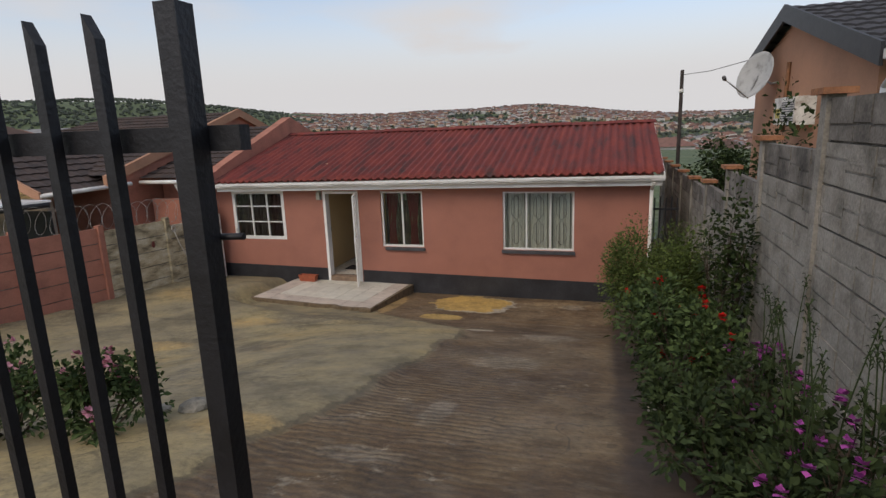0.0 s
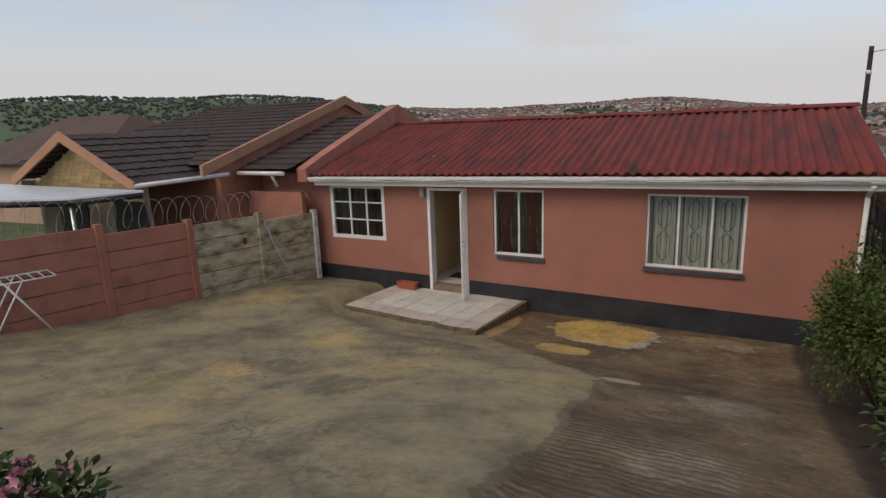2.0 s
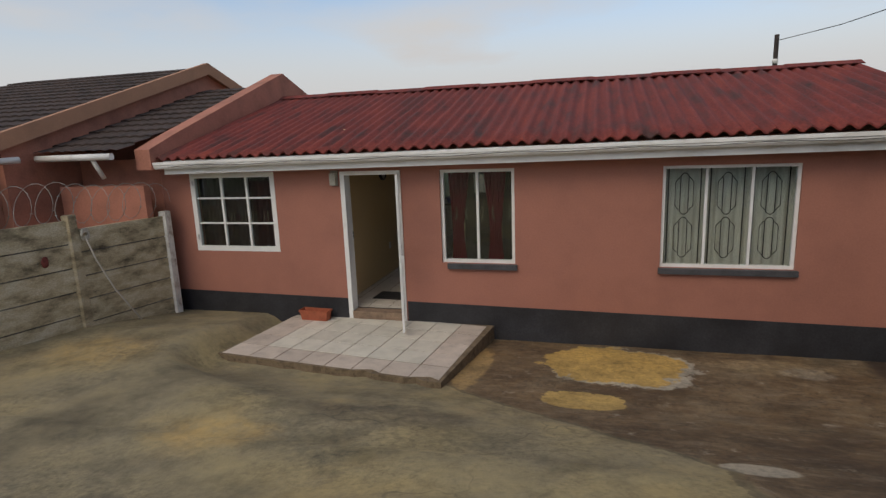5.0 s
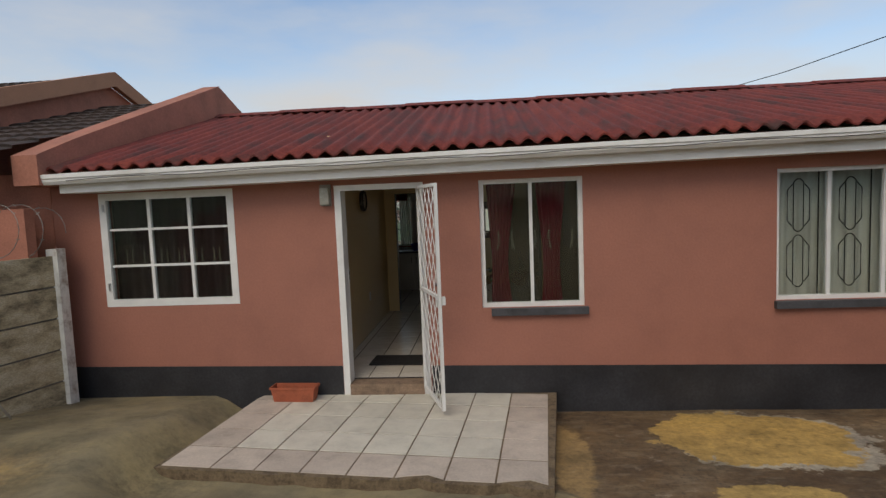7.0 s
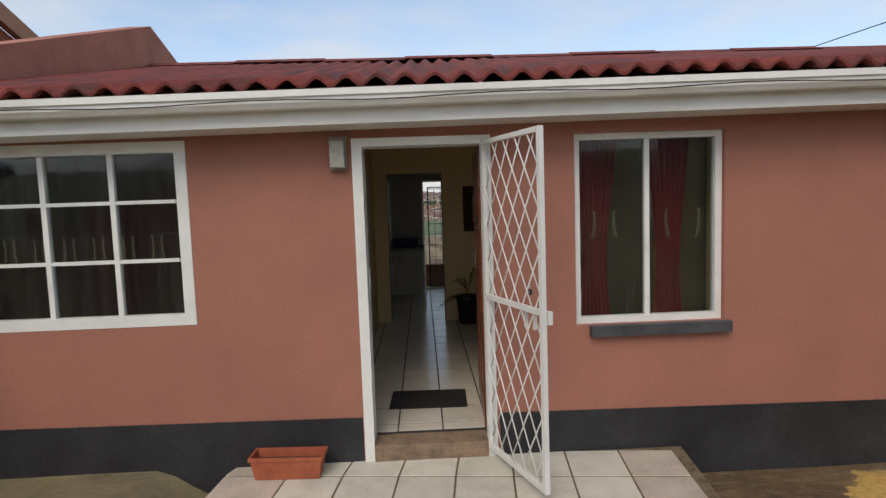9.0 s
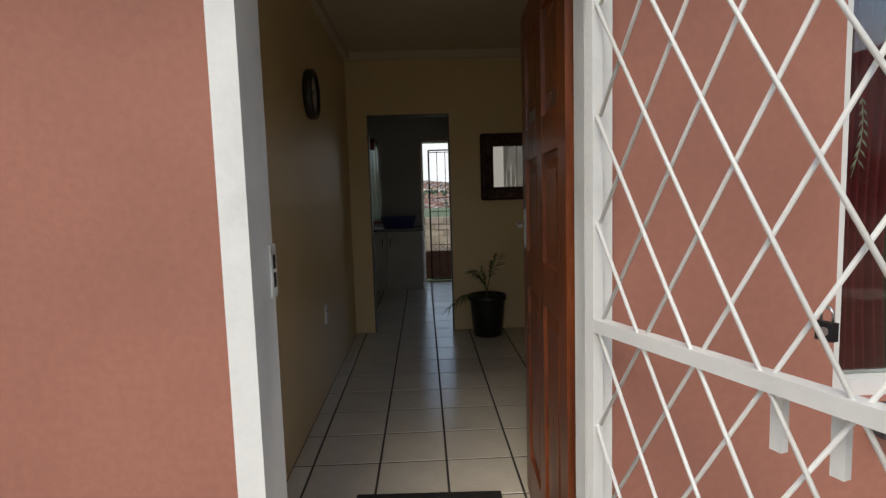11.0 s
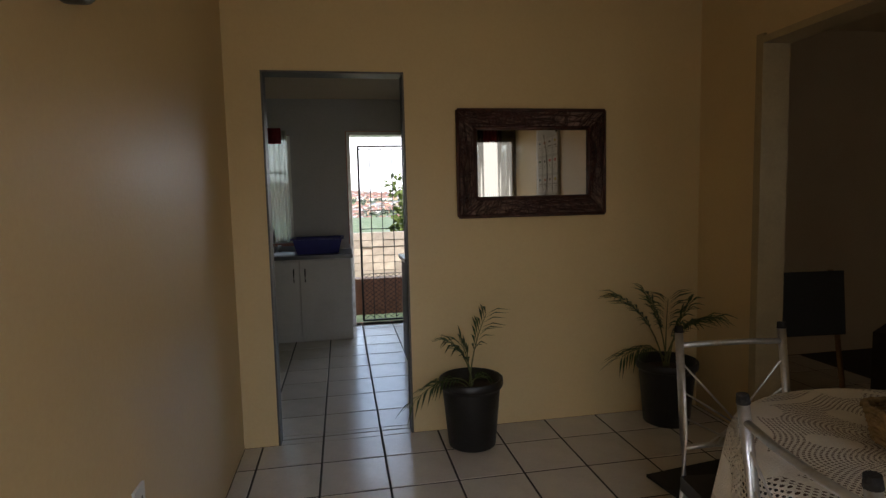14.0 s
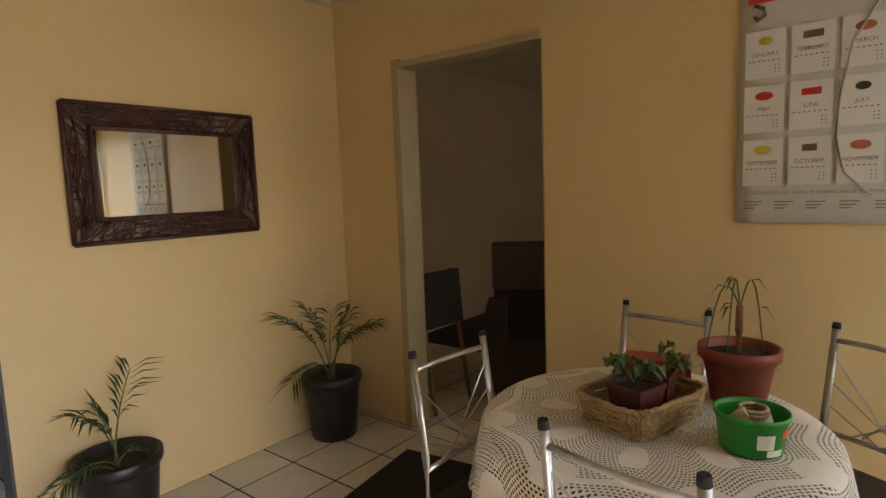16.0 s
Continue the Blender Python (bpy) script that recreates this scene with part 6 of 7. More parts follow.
for k, (p, q) in enumerate(zip(posts, posts[1:])):
    zt = min(p[2], q[2]) - 0.06 + (0.02 if k > 1 else 0)
    precast_bay(fence, (p[0], p[1], 0), (q[0], q[1], 0), zt - 1.65, zt, 5, [MOSSY] if k < 2 else [PINK_OLD])
bm = bmesh.new()
lathe(bm, [(0.001, 0.0), (0.07, 0.0), (0.075, 0.003), (0.05, 0.006), (0.001, 0.006)], 14)
part("red_stain", bm, material("dull red paint daub", (0.2, 0.05, 0.04), 0.9, 0.3, 12, 60, 0.2), fence, "dull red paint daub").matrix_local = Matrix.Translation((-3.29, -2.02, 1.12)) @ pose(0, 0, 0, 0, 90, 13)

# higher terracotta return wall of the adjoining house behind the first bays
bm = bmesh.new()
box(bm, -4.6, -0.52, -0.3, -3.0, -0.40, 1.97)
solid("wall_return", bm, PINK_OLD, "weathered terracotta garden wall beside the house", "wall", kind="structure", bevel=0.01)

# razor wire coil on top
wire = thing("razor_wire", pose(0, 0, 0), "loose coil of barbed razor wire along the wall top", "razor wire")
WIRE = material("dull galvanised wire", (0.25, 0.24, 0.22), 0.5, 0.2, 30, 90, 0.1, metallic=0.6)
for k, (p, q) in enumerate(zip(posts[:6], posts[1:7])):
    bm = bmesh.new()
    pts = []
    R, turns = 0.26, 6
    for i in range(turns * 18 + 1):
        t = i / (turns * 18)
        a = 2 * math.pi * turns * t
        cx, cy = lerp(p[0], q[0], t), lerp(p[1], q[1], t)
        cz = lerp(p[2], q[2], t) + 0.16 + 0.02 * math.sin(7 * t + k)
        pts.append((cx - 0.1 + R * math.cos(a) * 0.9, cy + 0.07 * math.sin(a), cz + R * math.sin(a)))
    tube(bm, pts, 0.0042, 4)
    for i in range(2, len(pts), 3):
        v = Vector(pts[i])
        d = Vector((math.sin(i * 2.1), math.cos(i * 1.7), math.sin(i * 0.9))).normalized() * 0.014
        rod(bm, v - d * 1.4, v + d * 1.4, 0.005, 0.002, 4)
    part("coil", bm, WIRE, wire, kind="stuff")

rope = thing("rope", pose(-3.2, -1.55, 1.38), "pale knotted rope hanging from a fence post", "rope")
ROPE = material("pale cotton rope", (0.5, 0.46, 0.38), 0.95, 0.15, 20, 90, 0.4)
bm = bmesh.new()
for q in range(3):
    tube(bm, [(0.05, 0.05 + 0.06 * math.cos(i * 0.7 + q), 0.06 * math.sin(i * 0.7 + q) + 0.02 * q) for i in range(10)], 0.014, 6)
part("knot", bm, ROPE, rope)
bm = bmesh.new()
tube(bm, [(0.06, 0.04, -0.02), (0.12, 0.1, -0.35), (0.24, 0.22, -0.8), (0.42, 0.42, -1.3)], 0.012, 6)
part("rope_tail", bm, ROPE, rope)

rack = thing("clothes_rack", pose(-3.85, -6.07, ground_z(-3.85, -6.07) - 0.01, 0, 0, 75), "white folding clothes drying rack standing in the yard", "drying rack")
for y in (-0.28, 0.28):
    for s in (-1, 1):
        bm = bmesh.new()
        rod(bm, (s * 0.42, y, 0.0), (-s * 0.1, y, 0.92), 0.012, seg=8)
        part("leg", bm, WHITE, rack)
    bm = bmesh.new()
    rod(bm, (-0.55, y, 0.93), (0.55, y, 0.93), 0.012, seg=8)
    part("side_rail", bm, WHITE, rack)
for k in range(9):
    bm = bmesh.new()
    rod(bm, (-0.54 + k * 0.135, -0.28, 0.93), (-0.54 + k * 0.135, 0.28, 0.93), 0.006, seg=6)
    part("hanging_bar", bm, WHITE, rack)
bm = bmesh.new()
rod(bm, (0.3, -0.28, 0.22), (0.3, 0.28, 0.22), 0.008, seg=6)
rod(bm, (-0.3, -0.28, 0.22), (-0.3, 0.28, 0.22), 0.008, seg=6)
part("brace", bm, WHITE, rack)

# right boundary: stone-faced precast wall stepping down the slope
wall_r = thing("boundary_wall", pose(0, 0, 0), "tall stone-faced grey precast wall stepping down the slope", "fence", kind="structure")
CAPB = material("orange coping brick", (0.30, 0.13, 0.06), 0.9, 0.25, 8, 60, 0.4)
rp = []
y = -14.1
while y < 9.0:
    g = along(Y_RIGHT, y)
    rp.append((8.27, y, max(2.05, g + 2.63)))
    y += 1.8
for x, y, z in rp:
    post_at(wall_r, x, y, along(Y_RIGHT, y) - 0.3, z, CONCRETE_GREY, 0.13, CAPB)
for (x, y, z), (x2, y2, z2) in zip(rp, rp[1:]):
    zt = min(z, z2) - 0.02
    g = along(Y_RIGHT, y) - 0.5
    n = max(5, round((zt - g) / 0.33))
    precast_bay(wall_r, (x, y, 0), (x2, y2, 0), zt - n * 0.33, zt, n, [CONCRETE_GREY] * (n - 1) + [CONCRETE_DIRTY_SHADE], 0.05, 0.016)

# side passage gate beside the house
sg = thing("side_gate", pose(7.5, 0.25, -0.35), "black steel bar gate closing the side passage", "gate")
for k in range(5):
    bm = bmesh.new()
    box(bm, 0.02 + k * 0.11, -0.012, 0.0, 0.045 + k * 0.11, 0.012, 2.25 + 0.03 * (k % 2))
    part("bar", bm, BLACK_STEEL, sg)
for z in (0.3, 2.0):
    bm = bmesh.new()
    box(bm, 0.0, -0.03, z, 0.5, -0.013, z + 0.04)
    part("rail", bm, BLACK_STEEL, sg)

# driveway gate, standing open
dg = thing("driveway_gate", pose(5.965, -11.251, 0), "black steel palisade driveway gate standing open", "gate")
gb = ground_z(5.5, -11.25) + 0.03
bm = bmesh.new()
box(bm, -0.0205, -0.0205, gb, 0.0205, 0.0205, 3.679)
part("gate_post", bm, BLACK_STEEL, dg, bevel=0.004)
for k in range(1, 14):
    xx = -0.165 - (k - 1) * 0.131
    bm = bmesh.new()
    v = box(bm, xx - 0.0105, -0.0105, gb + 0.02, xx + 0.0105, 0.0105, 3.637)
    for q in v:
        if q.co.z > 3 and q.co.x < xx:
            q.co.z += 0.04
    part("bar", bm, BLACK_STEEL, dg)
bm = bmesh.new()
box(bm, -2.1, 0.0125, gb + 0.08, -0.021, 0.036, gb + 0.115)
part("rail", bm, BLACK_STEEL, dg)
bm = bmesh.new()
box(bm, -2.1, 0.0215, 3.448, 0.08, 0.05, 3.49)
part("rail", bm, BLACK_STEEL, dg, bevel=0.003)
bm = bmesh.new()
rod(bm, (0.0, 0.024, 3.3), (0.065, 0.024, 3.303), 0.006, seg=8)
part("latch_bolt", bm, BLACK_STEEL, dg, "short steel latch bolt")

# ---- adjoining house on the left ----
nh = thing("neighbour_house", pose(0, 0, 0), "terracotta bungalow with dark brown tiled roofs adjoining the house", "house", group="neighbouring houses")


def roof_plane(parent, p00, p10, p11, p01, mat, rows, cols, name="roof", amp=0.02, thick=0.03):
    """A tiled roof plane, p00 to p10 along the eave and p01 to p11 along the ridge, in lapped courses of pans."""
    p00, p10, p11, p01 = map(Vector, (p00, p10, p11, p01))
    up = (p10 - p00).cross(p01 - p00).normalized()
    if up.z < 0:
        up = -up
    verts, faces = [], []
    n = cols * 4
    for j in range(rows):
        for t in (j / rows, (j + 1.0) / rows):
            lift = thick if t == j / rows else 0.0
            for i in range(n + 1):
                u = i / n
                a = p00.lerp(p10, u)
                b = p01.lerp(p11, u)
                v = a.lerp(b, t) + up * (lift + amp * abs(math.sin(math.pi * u * cols)))
                verts.append(v)
        base = j * 2 * (n + 1)
        for i in range(n):
            faces.append((base + i, base + i + 1, base + n + 2 + i, base + n + 1 + i))
        if j:
            pb = base - (n + 1)
            for i in range(n):
                faces.append((pb + i, pb + i + 1, base + i + 1, base + i))
    me = bpy.data.meshes.new(name)
    me.from_pydata(verts, [], faces)
    ob = new(name, me)
    me.materials.append(mat)
    ob.parent = parent
    return ob


def prism(parent, name, pts, direction, mat, label=""):
    """An extruded outline."""
    bm = bmesh.new()
    d = Vector(direction)
    a = [bm.verts.new(p) for p in pts]
    b = [bm.verts.new(Vector(p) + d) for p in pts]
    bm.faces.new(a)
    bm.faces.new(b[::-1])
    for i in range(len(pts)):
        j = (i + 1) % len(pts)
        bm.faces.new((a[i], b[i], b[j], a[j]))
    return part(name, bm, mat, parent, label)


# lower half next to the party wall
roof_plane(nh, (-4.75, -0.75, 2.48), (-3.16, -0.75, 2.48), (-3.16, 3.5, 3.72), (-4.75, 3.5, 3.72), DARK_TILE_ROOF, 12, 8)
# main roof with its gable end
roof_plane(nh, (-13.5, -1.5, 2.62), (-4.75, -1.5, 2.62), (-4.75, 3.5, 4.2), (-9.8, 3.5, 4.2), DARK_TILE_ROOF, 16, 34)
prism(nh, "gable_wall", [(-4.95, -1.2, -0.3), (-4.95, -1.2, 2.6), (-4.95, 3.5, 4.1), (-4.95, 7.5, 2.7), (-4.95, 7.5, -0.3)], (0.16, 0, 0), PINK_OLD)
prism(nh, "barge_board", [(-4.74, -1.75, 2.42), (-4.74, -1.75, 2.66), (-4.74, 3.5, 4.3), (-4.74, 3.5, 4.06)], (0.1, 0, 0), PEACH, "peach painted barge board")
prism(nh, "barge_board", [(-4.74, 3.502, 4.06), (-4.74, 3.502, 4.3), (-4.74, 7.8, 2.8), (-4.74, 7.8, 2.56)], (0.1, 0, 0), PEACH, "peach painted barge board")
prism(nh, "front_wall", [(-11, -1.2, -0.3), (-4.96, -1.2, -0.3), (-4.96, -1.2, 2.55), (-11, -1.2, 2.55)], (0, 0.16, 0), PINK_OLD)
# projecting wing with a brick gable
roof_plane(nh, (-4.98, -3.2, 2.38), (-4.98, -0.9, 2.38), (-7.25, 0.6, 3.42), (-7.25, -3.2, 3.42), DARK_TILE_ROOF, 8, 10)
roof_plane(nh, (-9.5, -0.9, 2.38), (-9.5, -3.2, 2.38), (-7.25, -3.2, 3.42), (-7.25, 0.6, 3.42), DARK_TILE_ROOF, 8, 10)
prism(nh, "wing_wall", [(-9.2, -2.86, -0.3), (-5.2, -2.86, -0.3), (-5.2, -2.86, 2.3), (-7.25, -2.86, 3.25), (-9.2, -2.86, 2.3)], (0, 0.15, 0), MORTAR)
for s, e in ((-4.9, 1), (-9.6, -1)):
    prism(nh, "barge_board", [(s, -3.22, 2.24), (s, -3.22, 2.44), (-7.25, -3.22, 3.5), (-7.25, -3.22, 3.28)], (0, 0.05, 0), PEACH, "peach painted barge board")
wing = [o for o in nh.children if o.name.startswith("wing_wall")][0]
bme = bmesh.new()
box(bme, 0, -0.012, 0, 0.225, 0, 0.07)
brick_me = bpy.data.meshes.new("brick")
bme.to_mesh(brick_me)
bme.free()
brick_me.materials.append(BRICK)
for r in range(12):
    z = 2.28 + r * 0.082
    hw = max(0.0, (3.22 - z) * 2.1)
    x = -7.25 - hw + (0.12 if r % 2 else 0.0)
    while x + 0.225 < -7.25 + hw:
        b = new("brick", brick_me)
        b.parent = wing
        b.location = (x, -2.861, z)
        x += 0.237
bm = bmesh.new()
rod(bm, (-4.93, -3.2, 2.36), (-4.6, -1.1, 2.42), 0.05, seg=10)
rod(bm, (-4.6, -0.82, 2.42), (-3.2, -0.82, 2.42), 0.05, seg=10)
rod(bm, (-3.6, -0.8, 2.42), (-3.6, -0.62, 2.1), 0.035, seg=10)
part("gutter", bm, GUTTER, nh, "white half-round gutter")
bm = bmesh.new()
box(bm, -4.99, -1.0, 1.3, -4.96, -0.78, 1.55)
box(bm, -4.98, -0.6, 1.35, -4.96, -0.55, 2.4)
part("meter_box", bm, WHITE, nh, "white electricity meter box")
for xx in (-8.3, -6.2):
    bm = bmesh.new()
    box(bm, xx, -2.9, 0.8, xx + 1.1, -2.862, 2.0)
    part("window", bm, BLACK_STEEL, nh, "dark window")
awn = thing("carport_roof", pose(0, 0, 0), "white sheet-metal carport roof on thin posts", "carport")
bm = bmesh.new()
v = [bm.verts.new(p) for p in ((-11.5, -5.9, 2.12), (-5.6, -4.1, 2.22), (-4.55, -3.25, 2.3), (-11.5, -3.25, 2.34))]
v2 = [bm.verts.new(q.co - Vector((0, 0, 0.04))) for q in v]
bm.faces.new(v)
bm.faces.new(v2[::-1])
for i in range(4):
    bm.faces.new((v[i], v[(i + 1) % 4], v2[(i + 1) % 4], v2[i]))
part("sheet", bm, material("white coated sheet metal", (0.6, 0.62, 0.64), 0.4, 0.1, 2, 40, 0.1), awn)
bm = bmesh.new()
rod(bm, (-11.4, -5.87, 2.03), (-5.6, -4.08, 2.12), 0.06, seg=8)
rod(bm, (-5.6, -4.08, 2.12), (-4.6, -3.26, 2.2), 0.06, seg=8)
part("edge_beam", bm, BLACK_STEEL, awn, "dark edge beam")
for x, y in ((-5.65, -4.05), (-8.6, -4.95), (-11.3, -5.8)):
    bm = bmesh.new()
    rod(bm, (x, y, -0.1), (x, y, 2.05), 0.04, seg=8)
    part("post", bm, STEEL, awn)

# ---- house on the right with its dish ----
rh = thing("neighbour_house", pose(0, 0, 0), "peach plastered house with a charcoal tiled roof beyond the wall", "house", group="neighbouring houses")
prism(rh, "gable_wall", [(9.5, -4.35, 0.0), (9.5, -4.35, 4.05), (9.5, -1.0, 5.0), (9.5, 1.4, 4.4), (9.5, 1.4, -0.4)], (0.2, 0, 0), PEACH)
prism(rh, "front_wall", [(9.7, -4.35, 0.0), (16, -4.35, 0.0), (16, -4.35, 4.05), (9.7, -4.35, 4.05)], (0, 0.2, 0), PEACH)
roof_plane(rh, (9.35, -4.75, 4.12), (16.5, -4.75, 4.12), (16.5, -0.95, 5.22), (9.35, -0.95, 5.22), GREY_TILE_ROOF, 10, 28)
roof_plane(rh, (16.5, 2.0, 4.4), (9.35, 2.0, 4.4), (9.35, -0.95, 5.22), (16.5, -0.95, 5.22), GREY_TILE_ROOF, 8, 28)
prism(rh, "barge_board", [(9.32, -4.8, 3.95), (9.32, -4.8, 4.2), (9.32, -0.95, 5.27), (9.32, -0.95, 5.0)], (0.04, 0, 0), BLACK_STEEL, "charcoal barge board")
prism(rh, "barge_board", [(9.32, -0.948, 5.0), (9.32, -0.948, 5.27), (9.32, 2.05, 4.45), (9.32, 2.05, 4.2)], (0.04, 0, 0), BLACK_STEEL, "charcoal barge board")
bm = bmesh.new()
box(bm, 9.35, -4.9, 4.02, 16.5, -4.77, 4.12)
rod(bm, (9.55, -4.83, 4.02), (9.55, -4.42, 3.75), 0.045, seg=10)
rod(bm, (9.55, -4.42, 3.75), (9.55, -4.42, 0.2), 0.045, seg=10)
part("gutter", bm, WHITE, rh, "white gutter and downpipe")
bm = bmesh.new()
tube(bm, [(9.47, -0.95, 4.35), (9.47, -0.9, 3.6), (9.47, -0.9, 3.2)], 0.035, 8)
part("conduit", bm, material("rusty brown pipe", (0.2, 0.09, 0.04), 0.8, 0.3, 10, 60, 0.3), rh, "rusty brown pipe")
ac = thing("air_conditioner", pose(9.36, -1.85, 3.33), "old white outdoor air-conditioning unit on the gable wall", "air conditioner")
bm = bmesh.new()
box(bm, -0.14, -0.55, 0, 0.14, 0.55, 0.42)
part("casing", bm, WHITE_OLD, ac, bevel=0.015)
bm = bmesh.new()
for k in range(9):
    box(bm, -0.146, -0.5, 0.05 + k * 0.035, -0.141, 0.1, 0.065 + k * 0.035)
part("grille", bm, GREY_SILL, ac, "grey louvre grille")
bm = bmesh.new()
box(bm, -0.146, 0.2, 0.1, -0.141, 0.45, 0.25)
part("label_plate", bm, material("faded yellow label", (0.45, 0.38, 0.1), 0.7, 0.2, 20, 80, 0), ac, "faded yellow label")
dish = thing("satellite_dish", pose(9.2, -0.08, 4.2), "grey satellite dish on an arm at the gable", "satellite dish")
DISH = material("grey dish enamel", (0.42, 0.42, 0.40), 0.5, 0.12, 6, 60, 0.1, dark=(0.22, 0.21, 0.19))
dm = pose(0, 0, 0, 0, -72, 28) @ Matrix.Scale(0.85, 4)
bm = bmesh.new()
lathe(bm, [(0.001, 0.0), (0.15, 0.008), (0.3, 0.035), (0.42, 0.072), (0.5, 0.105), (0.505, 0.1), (0.42, 0.06), (0.3, 0.022), (0.15, -0.006), (0.001, -0.014)], 40, closed=False)
dp = part("reflector", bm, DISH, dish)
dp.matrix_local = dm
bm = bmesh.new()
tube(bm, [dm @ Vector((0, 0, 0)), dm @ Vector((-0.5, 0, 0.06)), dm @ Vector((-0.3, 0.0, 0.75))], 0.014, 6)
part("feed_arm", bm, STEEL, dish)
bm = bmesh.new()
p = dm @ Vector((-0.3, 0, 0.76))
rod(bm, p, p + Vector((-0.03, -0.08, 0.03)), 0.035, seg=8)
part("feed_horn", bm, BLACK_STEEL, dish, "dark feed horn")
bm = bmesh.new()
tube(bm, [(0.02, 0, 0), (0.2, -0.1, -0.15), (0.36, -0.2, -0.12)], 0.02, 8)
part("wall_bracket", bm, STEEL, dish)

pole = thing("utility_pole", pose(9.5, 15.0, -0.6), "dark timber utility pole carrying a service cable", "utility pole")
bm = bmesh.new()
rod(bm, (0, 0, 0), (0, 0, 6.15), 0.09, 0.075, 10)
part("shaft", bm, material("creosoted pole timber", (0.035, 0.025, 0.02), 0.85, 0.3, 6, 50, 0.4), pole)
bm = bmesh.new()
rod(bm, (0, 0, 5.2), (0, 0, 5.35), 0.095, seg=10)
part("insulator_band", bm, WHITE_OLD, pole)
bm = bmesh.new()
tube(bm, [(0, 0, 5.95), (0.5, -4, 5.75), (0.9, -9, 5.65), (0.7, -13.5, 5.4)], 0.012, 5)
part("service_cable", bm, BLACK_STEEL, pole)

# ---- planting ----
def leaves(n, place, size, rnd, lean=0.5):
    """A mesh of n folded leaves; place() gives a point and its outward direction."""
    verts, faces = [], []
    for _ in range(n):
        p, out = place()
        d = (Vector(out) * 0.6 + Vector((rnd.uniform(-1, 1), rnd.uniform(-1, 1), rnd.uniform(-0.4, 1))) * lean).normalized()
        s = d.cross(Vector((rnd.uniform(-1, 1), rnd.uniform(-1, 1), 1))).normalized()
        L = size * rnd.uniform(0.6, 1.4)
        w = L * 0.28
        k = len(verts)
        q = Vector(p)
        verts += [q, q + d * L * 0.5 + s * w, q + d * L - Vector((0, 0, L * 0.2)), q + d * L * 0.5 - s * w]
        faces += [(k, k + 1, k + 2), (k, k + 2, k + 3)]
    return verts, faces


def mesh_part(name, verts, faces, mat, parent, kind="stuff", label=""):
    me = bpy.data.meshes.new(name)
    me.from_pydata(verts, [], faces)
    me.materials.append(mat)
    ob = new(name, me)
    ob.parent = parent
    return tagged(ob, label, kind=kind)


def leaf_material(name, a, b):
    m = material(name, a, 0.7, 0.2, 3, 30, 0.0, tint=b, spec=0.15)
    n, l, bs = tree_of(m)
    geo = n.new("ShaderNodeNewGeometry")
    ra = n.new("ShaderNodeValToRGB")
    ra.color_ramp.elements[0].color, ra.color_ramp.elements[1].color = (*[c * 0.55 for c in a], 1), (*b, 1)
    l.new(geo.outputs["Random Per Island"], ra.inputs["Fac"])
    l.new(ra.outputs["Color"], bs.inputs["Base Color"])
    return m


G_FEATHER = leaf_material("feathery green leaf", (0.06, 0.09, 0.024), (0.12, 0.16, 0.04))
G_DARK = leaf_material("dark green leaf", (0.018, 0.036, 0.011), (0.048, 0.07, 0.02))
G_MID = leaf_material("mid green leaf", (0.03, 0.056, 0.018), (0.085, 0.125, 0.042))
G_GREY = leaf_material("grey-green leaf", (0.02, 0.036, 0.012), (0.055, 0.08, 0.028))
TWIG = material("brown twig", (0.06, 0.04, 0.025), 0.9, 0.25, 15, 60, 0.3)
RED_FL = leaf_material("scarlet petal", (0.5, 0.012, 0.01), (0.6, 0.02, 0.015))
PINK_FL = leaf_material("pink petal", (0.55, 0.14, 0.25), (0.7, 0.36, 0.42))
PURPLE_FL = leaf_material("magenta petal", (0.32, 0.05, 0.3), (0.45, 0.1, 0.38))


